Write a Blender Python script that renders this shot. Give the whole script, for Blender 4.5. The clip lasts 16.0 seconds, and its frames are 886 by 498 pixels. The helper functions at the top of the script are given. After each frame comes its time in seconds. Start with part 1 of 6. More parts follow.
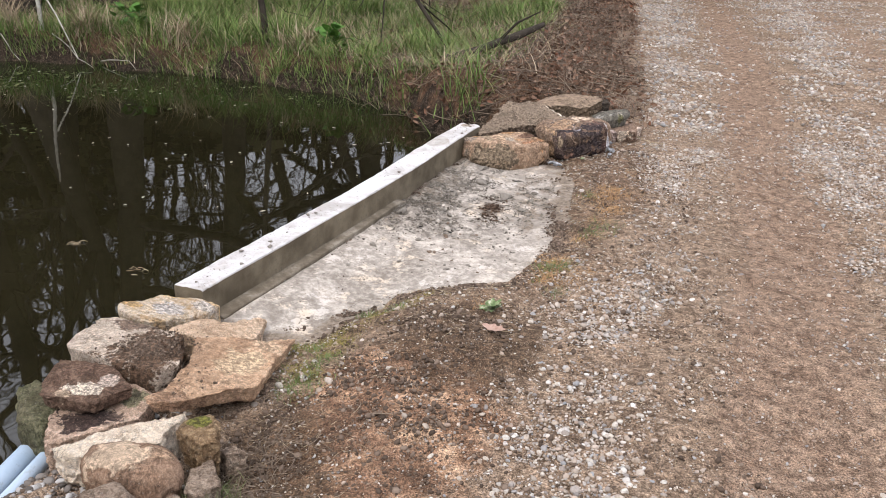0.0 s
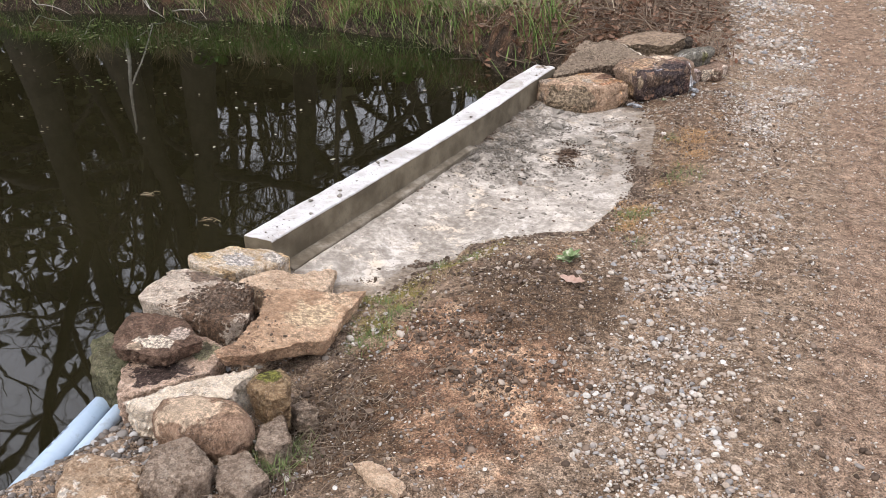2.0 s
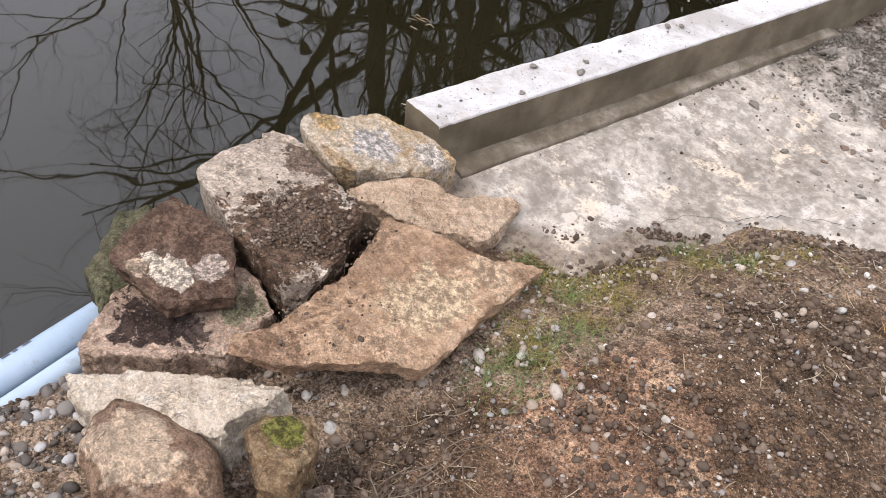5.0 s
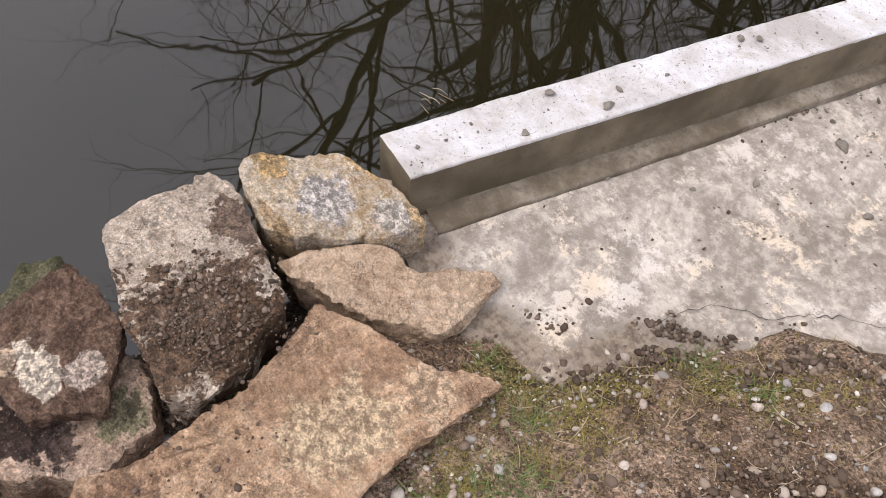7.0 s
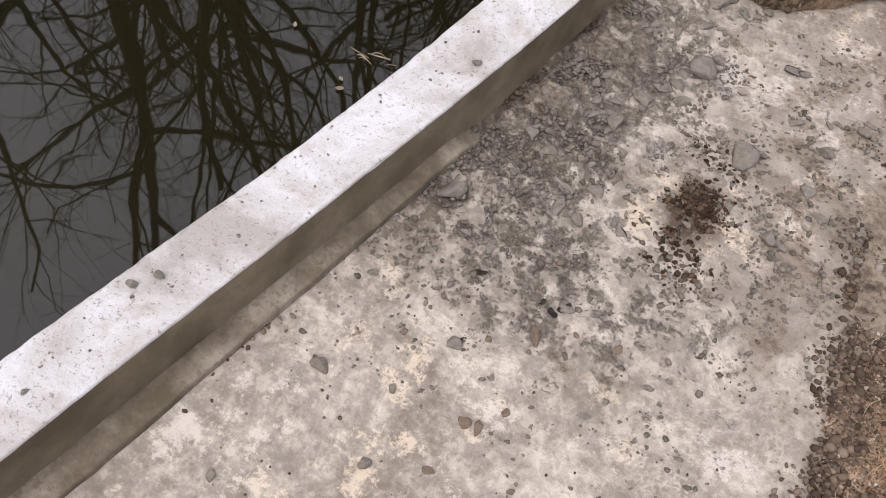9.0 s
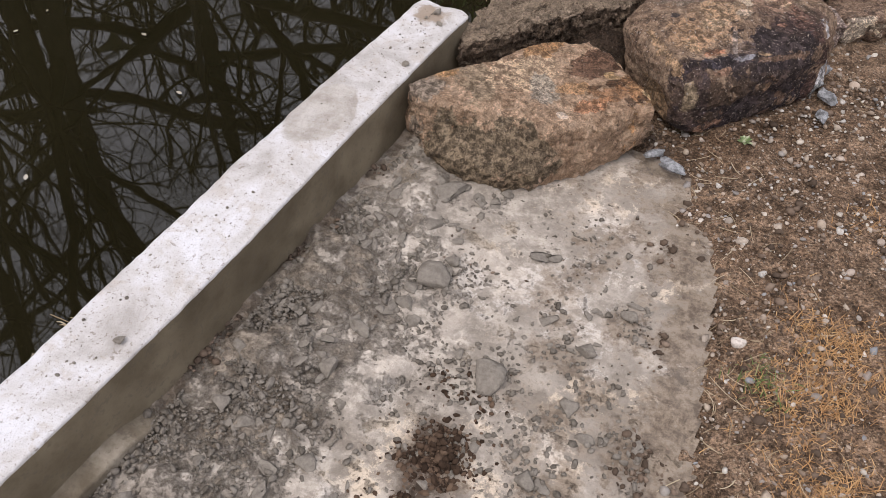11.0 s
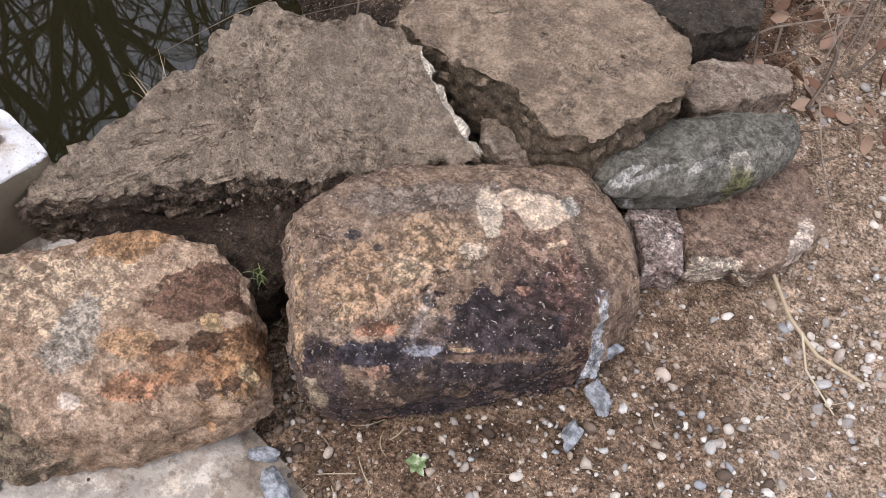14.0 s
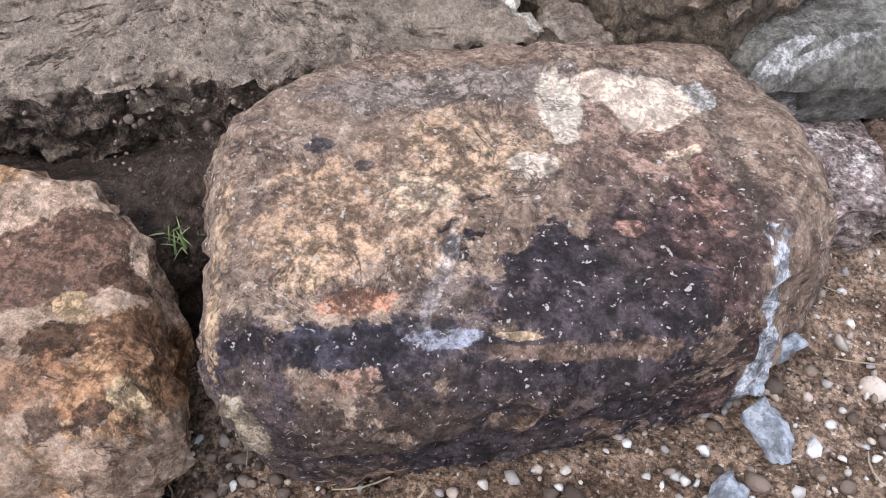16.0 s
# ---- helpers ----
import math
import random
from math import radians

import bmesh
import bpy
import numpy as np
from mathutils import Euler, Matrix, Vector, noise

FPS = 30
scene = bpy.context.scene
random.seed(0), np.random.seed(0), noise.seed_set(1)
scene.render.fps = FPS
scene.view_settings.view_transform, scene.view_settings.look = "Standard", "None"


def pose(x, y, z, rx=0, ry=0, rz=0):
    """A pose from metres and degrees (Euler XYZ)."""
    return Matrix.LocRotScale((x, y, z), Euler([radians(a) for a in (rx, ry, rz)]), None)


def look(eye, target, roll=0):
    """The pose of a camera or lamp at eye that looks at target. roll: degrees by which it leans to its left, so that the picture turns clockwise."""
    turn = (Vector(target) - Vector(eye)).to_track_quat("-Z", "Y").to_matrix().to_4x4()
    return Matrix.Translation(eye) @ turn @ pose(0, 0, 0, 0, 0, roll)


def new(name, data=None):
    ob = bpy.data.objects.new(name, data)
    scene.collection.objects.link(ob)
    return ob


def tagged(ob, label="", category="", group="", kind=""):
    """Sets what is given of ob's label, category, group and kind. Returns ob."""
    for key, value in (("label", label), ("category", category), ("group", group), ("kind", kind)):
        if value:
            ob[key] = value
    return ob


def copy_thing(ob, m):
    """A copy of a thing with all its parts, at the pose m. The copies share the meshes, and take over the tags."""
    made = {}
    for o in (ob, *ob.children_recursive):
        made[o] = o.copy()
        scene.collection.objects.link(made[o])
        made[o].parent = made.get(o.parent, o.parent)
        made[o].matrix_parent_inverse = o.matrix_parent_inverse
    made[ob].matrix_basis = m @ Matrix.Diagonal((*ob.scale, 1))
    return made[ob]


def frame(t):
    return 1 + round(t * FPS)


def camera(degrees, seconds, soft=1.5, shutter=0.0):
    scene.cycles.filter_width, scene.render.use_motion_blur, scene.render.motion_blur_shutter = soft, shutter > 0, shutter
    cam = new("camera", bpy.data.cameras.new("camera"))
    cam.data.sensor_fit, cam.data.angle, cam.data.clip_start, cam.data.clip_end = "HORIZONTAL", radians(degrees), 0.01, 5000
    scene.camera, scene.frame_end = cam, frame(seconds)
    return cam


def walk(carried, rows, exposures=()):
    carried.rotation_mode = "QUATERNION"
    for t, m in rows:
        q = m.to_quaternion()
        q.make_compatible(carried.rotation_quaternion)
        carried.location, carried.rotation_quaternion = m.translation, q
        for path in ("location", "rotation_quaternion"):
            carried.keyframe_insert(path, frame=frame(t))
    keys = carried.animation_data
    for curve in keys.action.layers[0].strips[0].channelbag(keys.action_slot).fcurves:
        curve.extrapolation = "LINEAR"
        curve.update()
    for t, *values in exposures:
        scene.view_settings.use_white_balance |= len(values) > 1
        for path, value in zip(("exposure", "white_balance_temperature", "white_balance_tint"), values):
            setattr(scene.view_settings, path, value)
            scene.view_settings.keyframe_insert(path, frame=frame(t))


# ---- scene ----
cam = camera(55.4, 16.0, soft=0.7)
PATH = [
    (0, (1.521, 0.384, 1.877), (1.187, 2.194, 1.093), 1.4),
    (0.5, (1.512, 0.378, 1.871), (1.183, 2.184, 1.076), 1.5),
    (1, (1.523, 0.382, 1.877), (1.187, 2.18, 1.068), 1.3),
    (1.5, (1.546, 0.384, 1.865), (1.146, 2.165, 1.046), 0.4),
    (2, (1.478, 0.531, 1.815), (0.991, 2.251, 0.918), -1.2),
    (2.5, (1.353, 0.81, 1.773), (0.9, 2.48, 0.771), 0.2),
    (3, (1.305, 1.075, 1.721), (0.866, 2.7, 0.64), 0.9),
    (3.5, (1.352, 1.426, 1.721), (0.777, 2.982, 0.604), -0.3),
    (4, (1.203, 1.701, 1.622), (0.508, 3.136, 0.415), 3.7),
    (4.5, (1.045, 1.938, 1.571), (0.273, 3.238, 0.262), 7.3),
    (4.7, (1.025, 2.004, 1.554), (0.218, 3.251, 0.213), 7.4),
    (6.8, (0.803, 2.8, 1.629), (-0.084, 3.59, 0.02), 4.4),
    (7, (0.803, 2.868, 1.63), (-0.078, 3.663, 0.02), 3.6),
    (7.5, (0.858, 3.161, 1.665), (-0.02, 3.973, 0.061), 0.8),
    (8, (0.924, 3.487, 1.68), (0.123, 4.332, 0.054), -1.8),
    (8.5, (0.764, 3.855, 1.668), (0.275, 4.797, -0.027), 6.7),
    (8.7, (0.722, 4.016, 1.654), (0.345, 4.991, -0.051), 10.2),
    (10.8, (1.097, 4.775, 1.467), (0.683, 6.039, -0.027), 2.5),
    (11, (1.103, 4.836, 1.48), (0.746, 6.139, 0.005), 1.6),
    (11.5, (1.156, 5.063, 1.484), (0.842, 6.392, 0.022), -0.9),
    (11.7, (1.217, 5.191, 1.488), (0.891, 6.52, 0.028), -1.6),
    (12, (1.314, 5.35, 1.493), (0.961, 6.672, 0.034), -2.2),
    (12.5, (1.386, 5.574, 1.458), (1.001, 6.864, -0.022), -1.4),
    (13, (1.378, 5.845, 1.443), (1.036, 7.073, -0.099), 3.1),
    (13.4, (1.438, 6.037, 1.424), (1.126, 7.197, -0.175), 6.4),
    (13.5, (1.449, 6.097, 1.413), (1.146, 7.235, -0.204), 7.7),
    (14, (1.594, 6.347, 1.361), (1.181, 7.385, -0.298), 8.7),
    (14.5, (1.607, 6.428, 1.313), (1.152, 7.396, -0.377), 8.2),
    (15, (1.597, 6.511, 1.134), (1.092, 7.417, -0.576), 5.3),
    (15.5, (1.578, 6.601, 0.864), (1.014, 7.569, -0.793), 2.1),
    (16, (1.542, 6.584, 0.759), (0.94, 7.662, -0.814), 0.5),
]
walk(cam, [(t, look(eye, target, roll)) for t, eye, target, roll in PATH], [(0, 0.36, 6650.0, 13.5), (4.7, 0.34, 6650.0, 14.5), (6.8, 0.22, 6800.0, 16.0), (7.5, 0.1, 6850.0, 16.5), (8.7, 0.0, 6900.0, 17.0), (10.8, -0.02, 6900.0, 16.0), (11.3, 0.04, 6850.0, 16.0), (12.2, 0.27, 6700.0, 15.5), (13, 0.34, 6550.0, 15.5), (14.5, 0.48, 6300.0, 14.5), (15.5, 0.6, 6000.0, 13.5), (16, 0.84, 5850.0, 13.5)])

# ---- light: an even overcast sky with a soft, high sun behind it ----
world = bpy.data.worlds.new("overcast_sky")
scene.world = world
world.use_nodes = True
wt = world.node_tree
sky = wt.nodes.new("ShaderNodeTexSky")
sky.sky_type = "NISHITA"
sky.sun_disc = False
sky.sun_elevation, sky.sun_rotation = radians(52), radians(200)
sky.air_density, sky.dust_density, sky.ozone_density = 1.0, 6.0, 1.0
hs = wt.nodes.new("ShaderNodeHueSaturation")
hs.inputs["Saturation"].default_value = 0.22
wt.links.new(sky.outputs[0], hs.inputs["Color"])
bg = wt.nodes["Background"]
# cloud deck: three times as bright overhead as at the horizon
tc = wt.nodes.new("ShaderNodeTexCoord")
sep = wt.nodes.new("ShaderNodeSeparateXYZ")
wt.links.new(tc.outputs["Generated"], sep.inputs[0])
rise = wt.nodes.new("ShaderNodeMapRange")
wt.links.new(sep.outputs[2], rise.inputs["Value"])
rise.inputs["To Min"].default_value, rise.inputs["To Max"].default_value = 0.62, 1.0
cloud = wt.nodes.new("ShaderNodeMix")
cloud.data_type, cloud.blend_type = "RGBA", "MULTIPLY"
cloud.inputs[0].default_value = 1.0
cloud.inputs[6].default_value = (13.3, 14.2, 16.1, 1)
wt.links.new(rise.outputs["Result"], cloud.inputs[7])
deck = wt.nodes.new("ShaderNodeMix")
deck.data_type = "RGBA"
deck.inputs[0].default_value = 0.8
wt.links.new(hs.outputs[0], deck.inputs[6])
wt.links.new(cloud.outputs[2], deck.inputs[7])
wt.links.new(deck.outputs[2], bg.inputs[0])
bg.inputs[1].default_value = 0.12
sun_data = bpy.data.lights.new("sun", "SUN")
sun_data.energy, sun_data.angle, sun_data.color = 1.4, radians(14), (1.0, 0.96, 0.9)
sun = new("sun", sun_data)
sun.matrix_world = look((0, 0, 30), (6.5 * 1.1, 18 * 0.9, 0))

# ---- helpers for meshes ----
rng = np.random.default_rng(7)


def hash3(ix, iy, iz, seed):
    """A number from 0 to 1 for each lattice point."""
    h = (ix * 374761393 + iy * 668265263 + iz * 2147483647 + seed * 974634777) & 0xFFFFFFFF
    h = ((h ^ (h >> 13)) * 1274126177) & 0xFFFFFFFF
    h = ((h ^ (h >> 16)) * 2246822519) & 0xFFFFFFFF
    return ((h ^ (h >> 15)) & 0xFFFFFF) / float(0xFFFFFF)


def vnoise(p, scale, seed=0):
    """Smooth noise from -1 to 1 at points p (n, 3), with lumps of the given size in metres."""
    q = np.asarray(p, float) / scale
    f = np.floor(q)
    i = f.astype(np.int64)
    d = q - f
    d = d * d * d * (d * (d * 6 - 15) + 10)
    total = np.zeros(len(q))
    for a in (0, 1):
        for b in (0, 1):
            for c in (0, 1):
                w = (d[:, 0] if a else 1 - d[:, 0]) * (d[:, 1] if b else 1 - d[:, 1]) * (d[:, 2] if c else 1 - d[:, 2])
                total += w * hash3(i[:, 0] + a, i[:, 1] + b, i[:, 2] + c, seed)
    return total * 2 - 1


def fbm(p, scale, octaves=4, seed=0):
    total, amp = np.zeros(len(p)), 1.0
    for k in range(octaves):
        total += amp * vnoise(p, scale / 2 ** k, seed + k * 17)
        amp *= 0.5
    return total


def flat(x, y):
    return np.stack([np.ravel(x), np.ravel(y), np.zeros(np.size(x))], 1)


def smooth(a, b, x):
    t = np.clip((x - a) / (b - a), 0, 1)
    return t * t * (3 - 2 * t)


def signed(x, y, poly):
    """Distance from points to a closed outline, negative inside."""
    poly = np.asarray(poly, float)
    best = np.full(x.shape, 1e9)
    inside = np.zeros(x.shape, bool)
    for (ax, ay), (bx, by) in zip(poly, np.roll(poly, -1, 0)):
        ex, ey = bx - ax, by - ay
        t = np.clip(((x - ax) * ex + (y - ay) * ey) / (ex * ex + ey * ey), 0, 1)
        best = np.minimum(best, np.hypot(x - ax - t * ex, y - ay - t * ey))
        if ey != 0:
            inside ^= ((ay > y) != (by > y)) & (x < ex * (y - ay) / ey + ax)
    return np.where(inside, -best, best)


def mesh(name, verts, faces, mats, shade=True, index=None):
    me = bpy.data.meshes.new(name)
    if isinstance(faces, np.ndarray):
        k = faces.shape[1]
        me.vertices.add(len(verts))
        me.vertices.foreach_set("co", np.asarray(verts, np.float32).ravel())
        me.loops.add(faces.size)
        me.loops.foreach_set("vertex_index", faces.astype(np.int32).ravel())
        me.polygons.add(len(faces))
        me.polygons.foreach_set("loop_start", np.arange(0, faces.size, k, dtype=np.int32))
        me.update(calc_edges=True)
    else:
        me.from_pydata([tuple(v) for v in np.asarray(verts, float).tolist()], [], [tuple(f) for f in faces])
    for m in mats if isinstance(mats, (list, tuple)) else [mats]:
        me.materials.append(m)
    if shade:
        me.polygons.foreach_set("use_smooth", np.ones(len(me.polygons), bool))
    if index is not None:
        me.polygons.foreach_set("material_index", np.asarray(index, np.int32))
    me.update()
    return me


def thing(name, me, label, category, group="", kind="", at=(0, 0, 0)):
    ob = tagged(new(name, me), label, category, group, kind)
    ob.location = at
    return ob


def part(name, me, parent, label=""):
    ob = tagged(new(name, me), label)
    ob.parent = parent
    return ob


def quads(rows, cols, wrap=False):
    """Faces of a grid of rows x cols points; wrap joins the last column to the first."""
    r = np.arange(rows - 1)[:, None]
    c = np.arange(cols if wrap else cols - 1)[None, :]
    n = (c + 1) % cols
    return np.stack([r * cols + c, r * cols + n, (r + 1) * cols + n, (r + 1) * cols + c], -1).reshape(-1, 4)


# ---- materials ----
class Nodes:
    """A short way to write a node material."""

    def __init__(self, name, rough=0.9, spec=0.3):
        self.m = bpy.data.materials.new(name)
        self.m.use_nodes = True
        self.t = self.m.node_tree
        self.b = self.t.nodes["Principled BSDF"]
        self.b.inputs["Roughness"].default_value = rough
        self.b.inputs["Specular IOR Level"].default_value = spec
        self.co = self.t.nodes.new("ShaderNodeNewGeometry").outputs["Position"]
        self.rand = self.t.nodes.new("ShaderNodeObjectInfo").outputs["Random"]

    def put(self, socket, value):
        if isinstance(value, bpy.types.NodeSocket):
            self.t.links.new(value, socket)
        elif isinstance(value, (tuple, list)) and len(value) == 3 and socket.type == "RGBA":
            socket.default_value = (*value, 1)
        else:
            socket.default_value = value

    def noise(self, size, detail=5, rough=0.6, warp=0.0):
        n = self.t.nodes.new("ShaderNodeTexNoise")
        self.put(n.inputs["Vector"], self.co)
        n.inputs["Scale"].default_value = 1.0 / size
        n.inputs["Detail"].default_value = detail
        n.inputs["Roughness"].default_value = rough
        n.inputs["Distortion"].default_value = warp
        return n.outputs["Fac"]

    def cells(self, size, kind="F1", out="Distance"):
        n = self.t.nodes.new("ShaderNodeTexVoronoi")
        self.put(n.inputs["Vector"], self.co)
        n.feature = kind
        n.inputs["Scale"].default_value = 1.0 / size
        return n.outputs[out]

    def attr(self, name):
        n = self.t.nodes.new("ShaderNodeAttribute")
        n.attribute_name = name
        return n.outputs["Fac"]

    def island(self):
        return self.t.nodes.new("ShaderNodeNewGeometry").outputs["Random Per Island"]

    def axis(self, k):
        n = self.t.nodes.new("ShaderNodeSeparateXYZ")
        self.put(n.inputs[0], self.co)
        return n.outputs[k]

    def math(self, op, a, b=0.0, clamp=False):
        n = self.t.nodes.new("ShaderNodeMath")
        n.operation, n.use_clamp = op, clamp
        self.put(n.inputs[0], a)
        self.put(n.inputs[1], b)
        return n.outputs[0]

    def step(self, x, lo, hi):
        n = self.t.nodes.new("ShaderNodeMapRange")
        n.interpolation_type = "SMOOTHSTEP"
        self.put(n.inputs["Value"], x)
        n.inputs["From Min"].default_value, n.inputs["From Max"].default_value = lo, hi
        return n.outputs["Result"]

    def ramp(self, x, stops):
        n = self.t.nodes.new("ShaderNodeValToRGB")
        e = n.color_ramp.elements
        while len(e) < len(stops):
            e.new(0.5)
        for k, (at, c) in enumerate(stops):
            e[k].position, e[k].color = at, (*c, 1)
        self.put(n.inputs[0], x)
        return n.outputs[0]

    def mix(self, f, a, b, mode="MIX"):
        n = self.t.nodes.new("ShaderNodeMix")
        n.data_type, n.blend_type = "RGBA", mode
        self.put(n.inputs[0], f)
        self.put(n.inputs[6], a)
        self.put(n.inputs[7], b)
        return n.outputs[2]

    def near(self, spot, radius, edge=0.5, wobble=0.0, size=0.05, ragged=0.64):
        """1 inside an uneven blotch round a spot of the plan (x, y), 0 outside."""
        x = self.math("SUBTRACT", self.axis(0), spot[0])
        y = self.math("SUBTRACT", self.axis(1), spot[1])
        rx, ry = (radius[0], radius[1]) if isinstance(radius, tuple) else (radius, radius)
        if isinstance(radius, tuple) and len(radius) == 3:
            ca, sa = math.cos(radians(radius[2])), math.sin(radians(radius[2]))
            x, y = self.math("ADD", self.math("MULTIPLY", x, ca), self.math("MULTIPLY", y, sa)), self.math("SUBTRACT", self.math("MULTIPLY", y, ca), self.math("MULTIPLY", x, sa))
        d = self.math("SQRT", self.math("ADD", self.math("POWER", self.math("DIVIDE", x, rx), 2.0), self.math("POWER", self.math("DIVIDE", y, ry), 2.0)))
        if wobble:
            d = self.math("ADD", d, self.math("MULTIPLY", self.math("SUBTRACT", self.noise(size, 7, ragged), 0.5), wobble))
        return self.step(d, 1.0, 1.0 - edge)

    def done(self, colour, bumps=(), rough=None):
        self.put(self.b.inputs["Base Color"], colour)
        if rough is not None:
            self.put(self.b.inputs["Roughness"], rough)
        last = None
        for height, depth in bumps:
            n = self.t.nodes.new("ShaderNodeBump")
            n.inputs["Strength"].default_value = 1.0
            n.inputs["Distance"].default_value = depth
            self.put(n.inputs["Height"], height)
            if last:
                self.t.links.new(last, n.inputs["Normal"])
            last = n.outputs[0]
        if last:
            self.t.links.new(last, self.b.inputs["Normal"])
        return self.m


def rock_material(name, dark, mid, pale, dirt_and_shade=(0.075, 0.056, 0.042), dirty=0.5, lumps=0.12, white=None, moss=None, rough=0.88, relief=0.006, blotches=(), specks=0.5, lit_dust=None, contrast=0.55):
    """Weathered stone: broad colour fields, sharper mottling, crumbs of soil, hairline cracks, and pits and crevices
    with their shade painted in.
    """
    n = Nodes(name, rough, 0.14)
    warp = n.noise(lumps, 7, 0.68, 0.8)
    base = n.ramp(warp, [(0.38, dark), (0.46, mid), (0.53, mid), (0.61, pale)])
    base = n.mix(0.6, base, n.ramp(n.noise(lumps / 5, 7, 0.75, 0.5), [(0.41, tuple(0.7 * c for c in dark)), (0.5, mid), (0.59, pale)]))
    # some faces are worn smooth, others grainy
    bare = n.step(n.noise(lumps * 1.1, 4, 0.6), 0.4, 0.58)
    grain = n.noise(0.009, 5, 0.8)
    knobs = n.noise(0.028, 6, 0.78)
    base = n.mix(n.math("MULTIPLY", n.math("MULTIPLY", n.step(knobs, 0.545, 0.585), bare), min(0.6, 0.6 * contrast)), base, tuple(0.55 * c for c in dark))
    base = n.mix(n.math("MULTIPLY", n.math("MULTIPLY", n.step(knobs, 0.44, 0.4), bare), 0.4), base, tuple(min(0.8, 1.15 * c) for c in pale))
    if white:
        base = n.mix(n.step(n.noise(lumps * 0.6, 6, 0.72, 0.4), 0.56, 0.6), base, white)
    if moss:
        base = n.mix(n.step(n.noise(lumps * 0.5, 6, 0.75), 0.48, 0.56), base, moss)
    # dark grains, deepened to put the shade of pits into the colour
    base = n.mix(n.math("MULTIPLY", n.math("MULTIPLY", n.step(grain, 0.54, 0.6), min(0.75, 0.65 * contrast)), n.math("ADD", bare, 0.35)), base, tuple(0.5 * c for c in dark))
    base = n.mix(n.math("MULTIPLY", n.step(grain, 0.45, 0.4), 0.25), base, tuple(min(0.8, 1.3 * c) for c in pale))
    # dust on upward faces, with bright tops against shaded sides painted in
    if lit_dust:
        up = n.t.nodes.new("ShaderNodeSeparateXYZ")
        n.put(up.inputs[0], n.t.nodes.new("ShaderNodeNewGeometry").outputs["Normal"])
        lit_top = n.step(n.math("ADD", up.outputs[2], n.math("MULTIPLY", n.math("SUBTRACT", n.noise(0.02, 5, 0.75), 0.5), 0.9)), 0.45, 0.8)
        base = n.mix(n.math("MULTIPLY", lit_top, 0.85), base, n.mix(n.step(n.noise(0.05, 6, 0.75), 0.4, 0.6), tuple(0.75 * c for c in lit_dust), tuple(1.25 * c for c in lit_dust)))
    patchy = n.step(n.noise(0.02, 5, 0.75), 0.42, 0.6) if blotches else None
    ragged = n.math("MULTIPLY", n.math("SUBTRACT", n.noise(0.03, 8, 0.72, 0.6), 0.5), 2.6) if blotches else None
    for spot, radius, colour, amount, *crisp in blotches:
        mottled = n.mix(patchy, tuple((0.85 if crisp else 0.55) * c for c in colour), tuple(min(0.8, (1.1 if crisp else 1.35) * c) for c in colour))
        if crisp:
            where = n.near(spot, radius, 0.12, 1.6, 0.05, 0.6)
        else:
            spread = n.near(spot, radius, 0.75, 2.2, 0.1, 0.66)
            where = n.math("MULTIPLY", n.step(n.math("ADD", spread, ragged), 0.2, 0.42), n.step(spread, 0.0, 0.18))
        base = n.mix(n.math("MULTIPLY", where, amount), base, mottled)
    base = n.mix(n.math("MULTIPLY", n.step(n.noise(lumps * 1.2, 8, 0.74), 0.5, 0.6), dirty), base, dirt_and_shade)
    # sand-grain contrast with shade between grains painted in, strongest where the face is rough
    g = 0.5 * contrast
    rough_face = n.math("ADD", n.math("MULTIPLY", bare, 0.75), 0.2)
    base = n.mix(rough_face, base, n.mix(1.0, base, n.ramp(n.noise(0.02, 7, 0.7, 0.4), [(0.42, (1 - g,) * 3), (0.5, (1, 1, 1)), (0.58, (1 + g,) * 3)]), "MULTIPLY"))
    h = 0.12 + 0.22 * g
    base = n.mix(1.0, base, n.ramp(n.noise(0.005, 4, 0.72), [(0.43, (1 - h,) * 3), (0.5, (1, 1, 1)), (0.57, (1 + h,) * 3)]), "MULTIPLY")
    crumbs = n.step(n.noise(0.007, 3, 0.62), 0.63, 0.66)
    base = n.mix(n.math("MULTIPLY", crumbs, specks), base, tuple(0.5 * c + 0.28 for c in pale))
    # dark spots paint in the shade of small pits
    pit_shade = n.step(n.noise(0.014, 4, 0.7), 0.375, 0.33)
    base = n.mix(n.math("MULTIPLY", pit_shade, min(0.8, 0.75 * contrast)), base, tuple(0.5 * c for c in dirt_and_shade))
    base = n.mix(1.0, base, (1.1, 1.04, 0.98), "MULTIPLY")
    # thin dark lines put the shade inside crevices into the colour
    crevice_shade = n.math("ABSOLUTE", n.math("SUBTRACT", n.noise(0.07, 7, 0.62, 1.2), 0.5))
    crevice_shade = n.math("MULTIPLY", n.step(crevice_shade, 0.012, 0.003), n.step(n.noise(0.11, 3, 0.5), 0.5, 0.6))
    base = n.mix(n.math("MULTIPLY", crevice_shade, 0.75), base, tuple(0.35 * c for c in dirt_and_shade))
    crack = n.step(n.math("ADD", n.cells(0.16, "DISTANCE_TO_EDGE"), n.math("MULTIPLY", n.noise(0.03, 5, 0.7), 0.25)), 0.105, 0.085)
    base = n.mix(n.math("MULTIPLY", crack, 0.65), base, (0.03, 0.022, 0.016))
    return n.done(base, [(n.noise(0.045, 8, 0.75), relief * 2.0), (grain, relief * 1.6), (n.noise(0.004, 3, 0.7), relief * 0.5), (knobs, relief * 1.2), (n.math("ADD", crumbs, n.math("MULTIPLY", crack, -1.2)), relief * 0.35)], n.step(n.noise(0.05, 4), -0.7, 0.9))


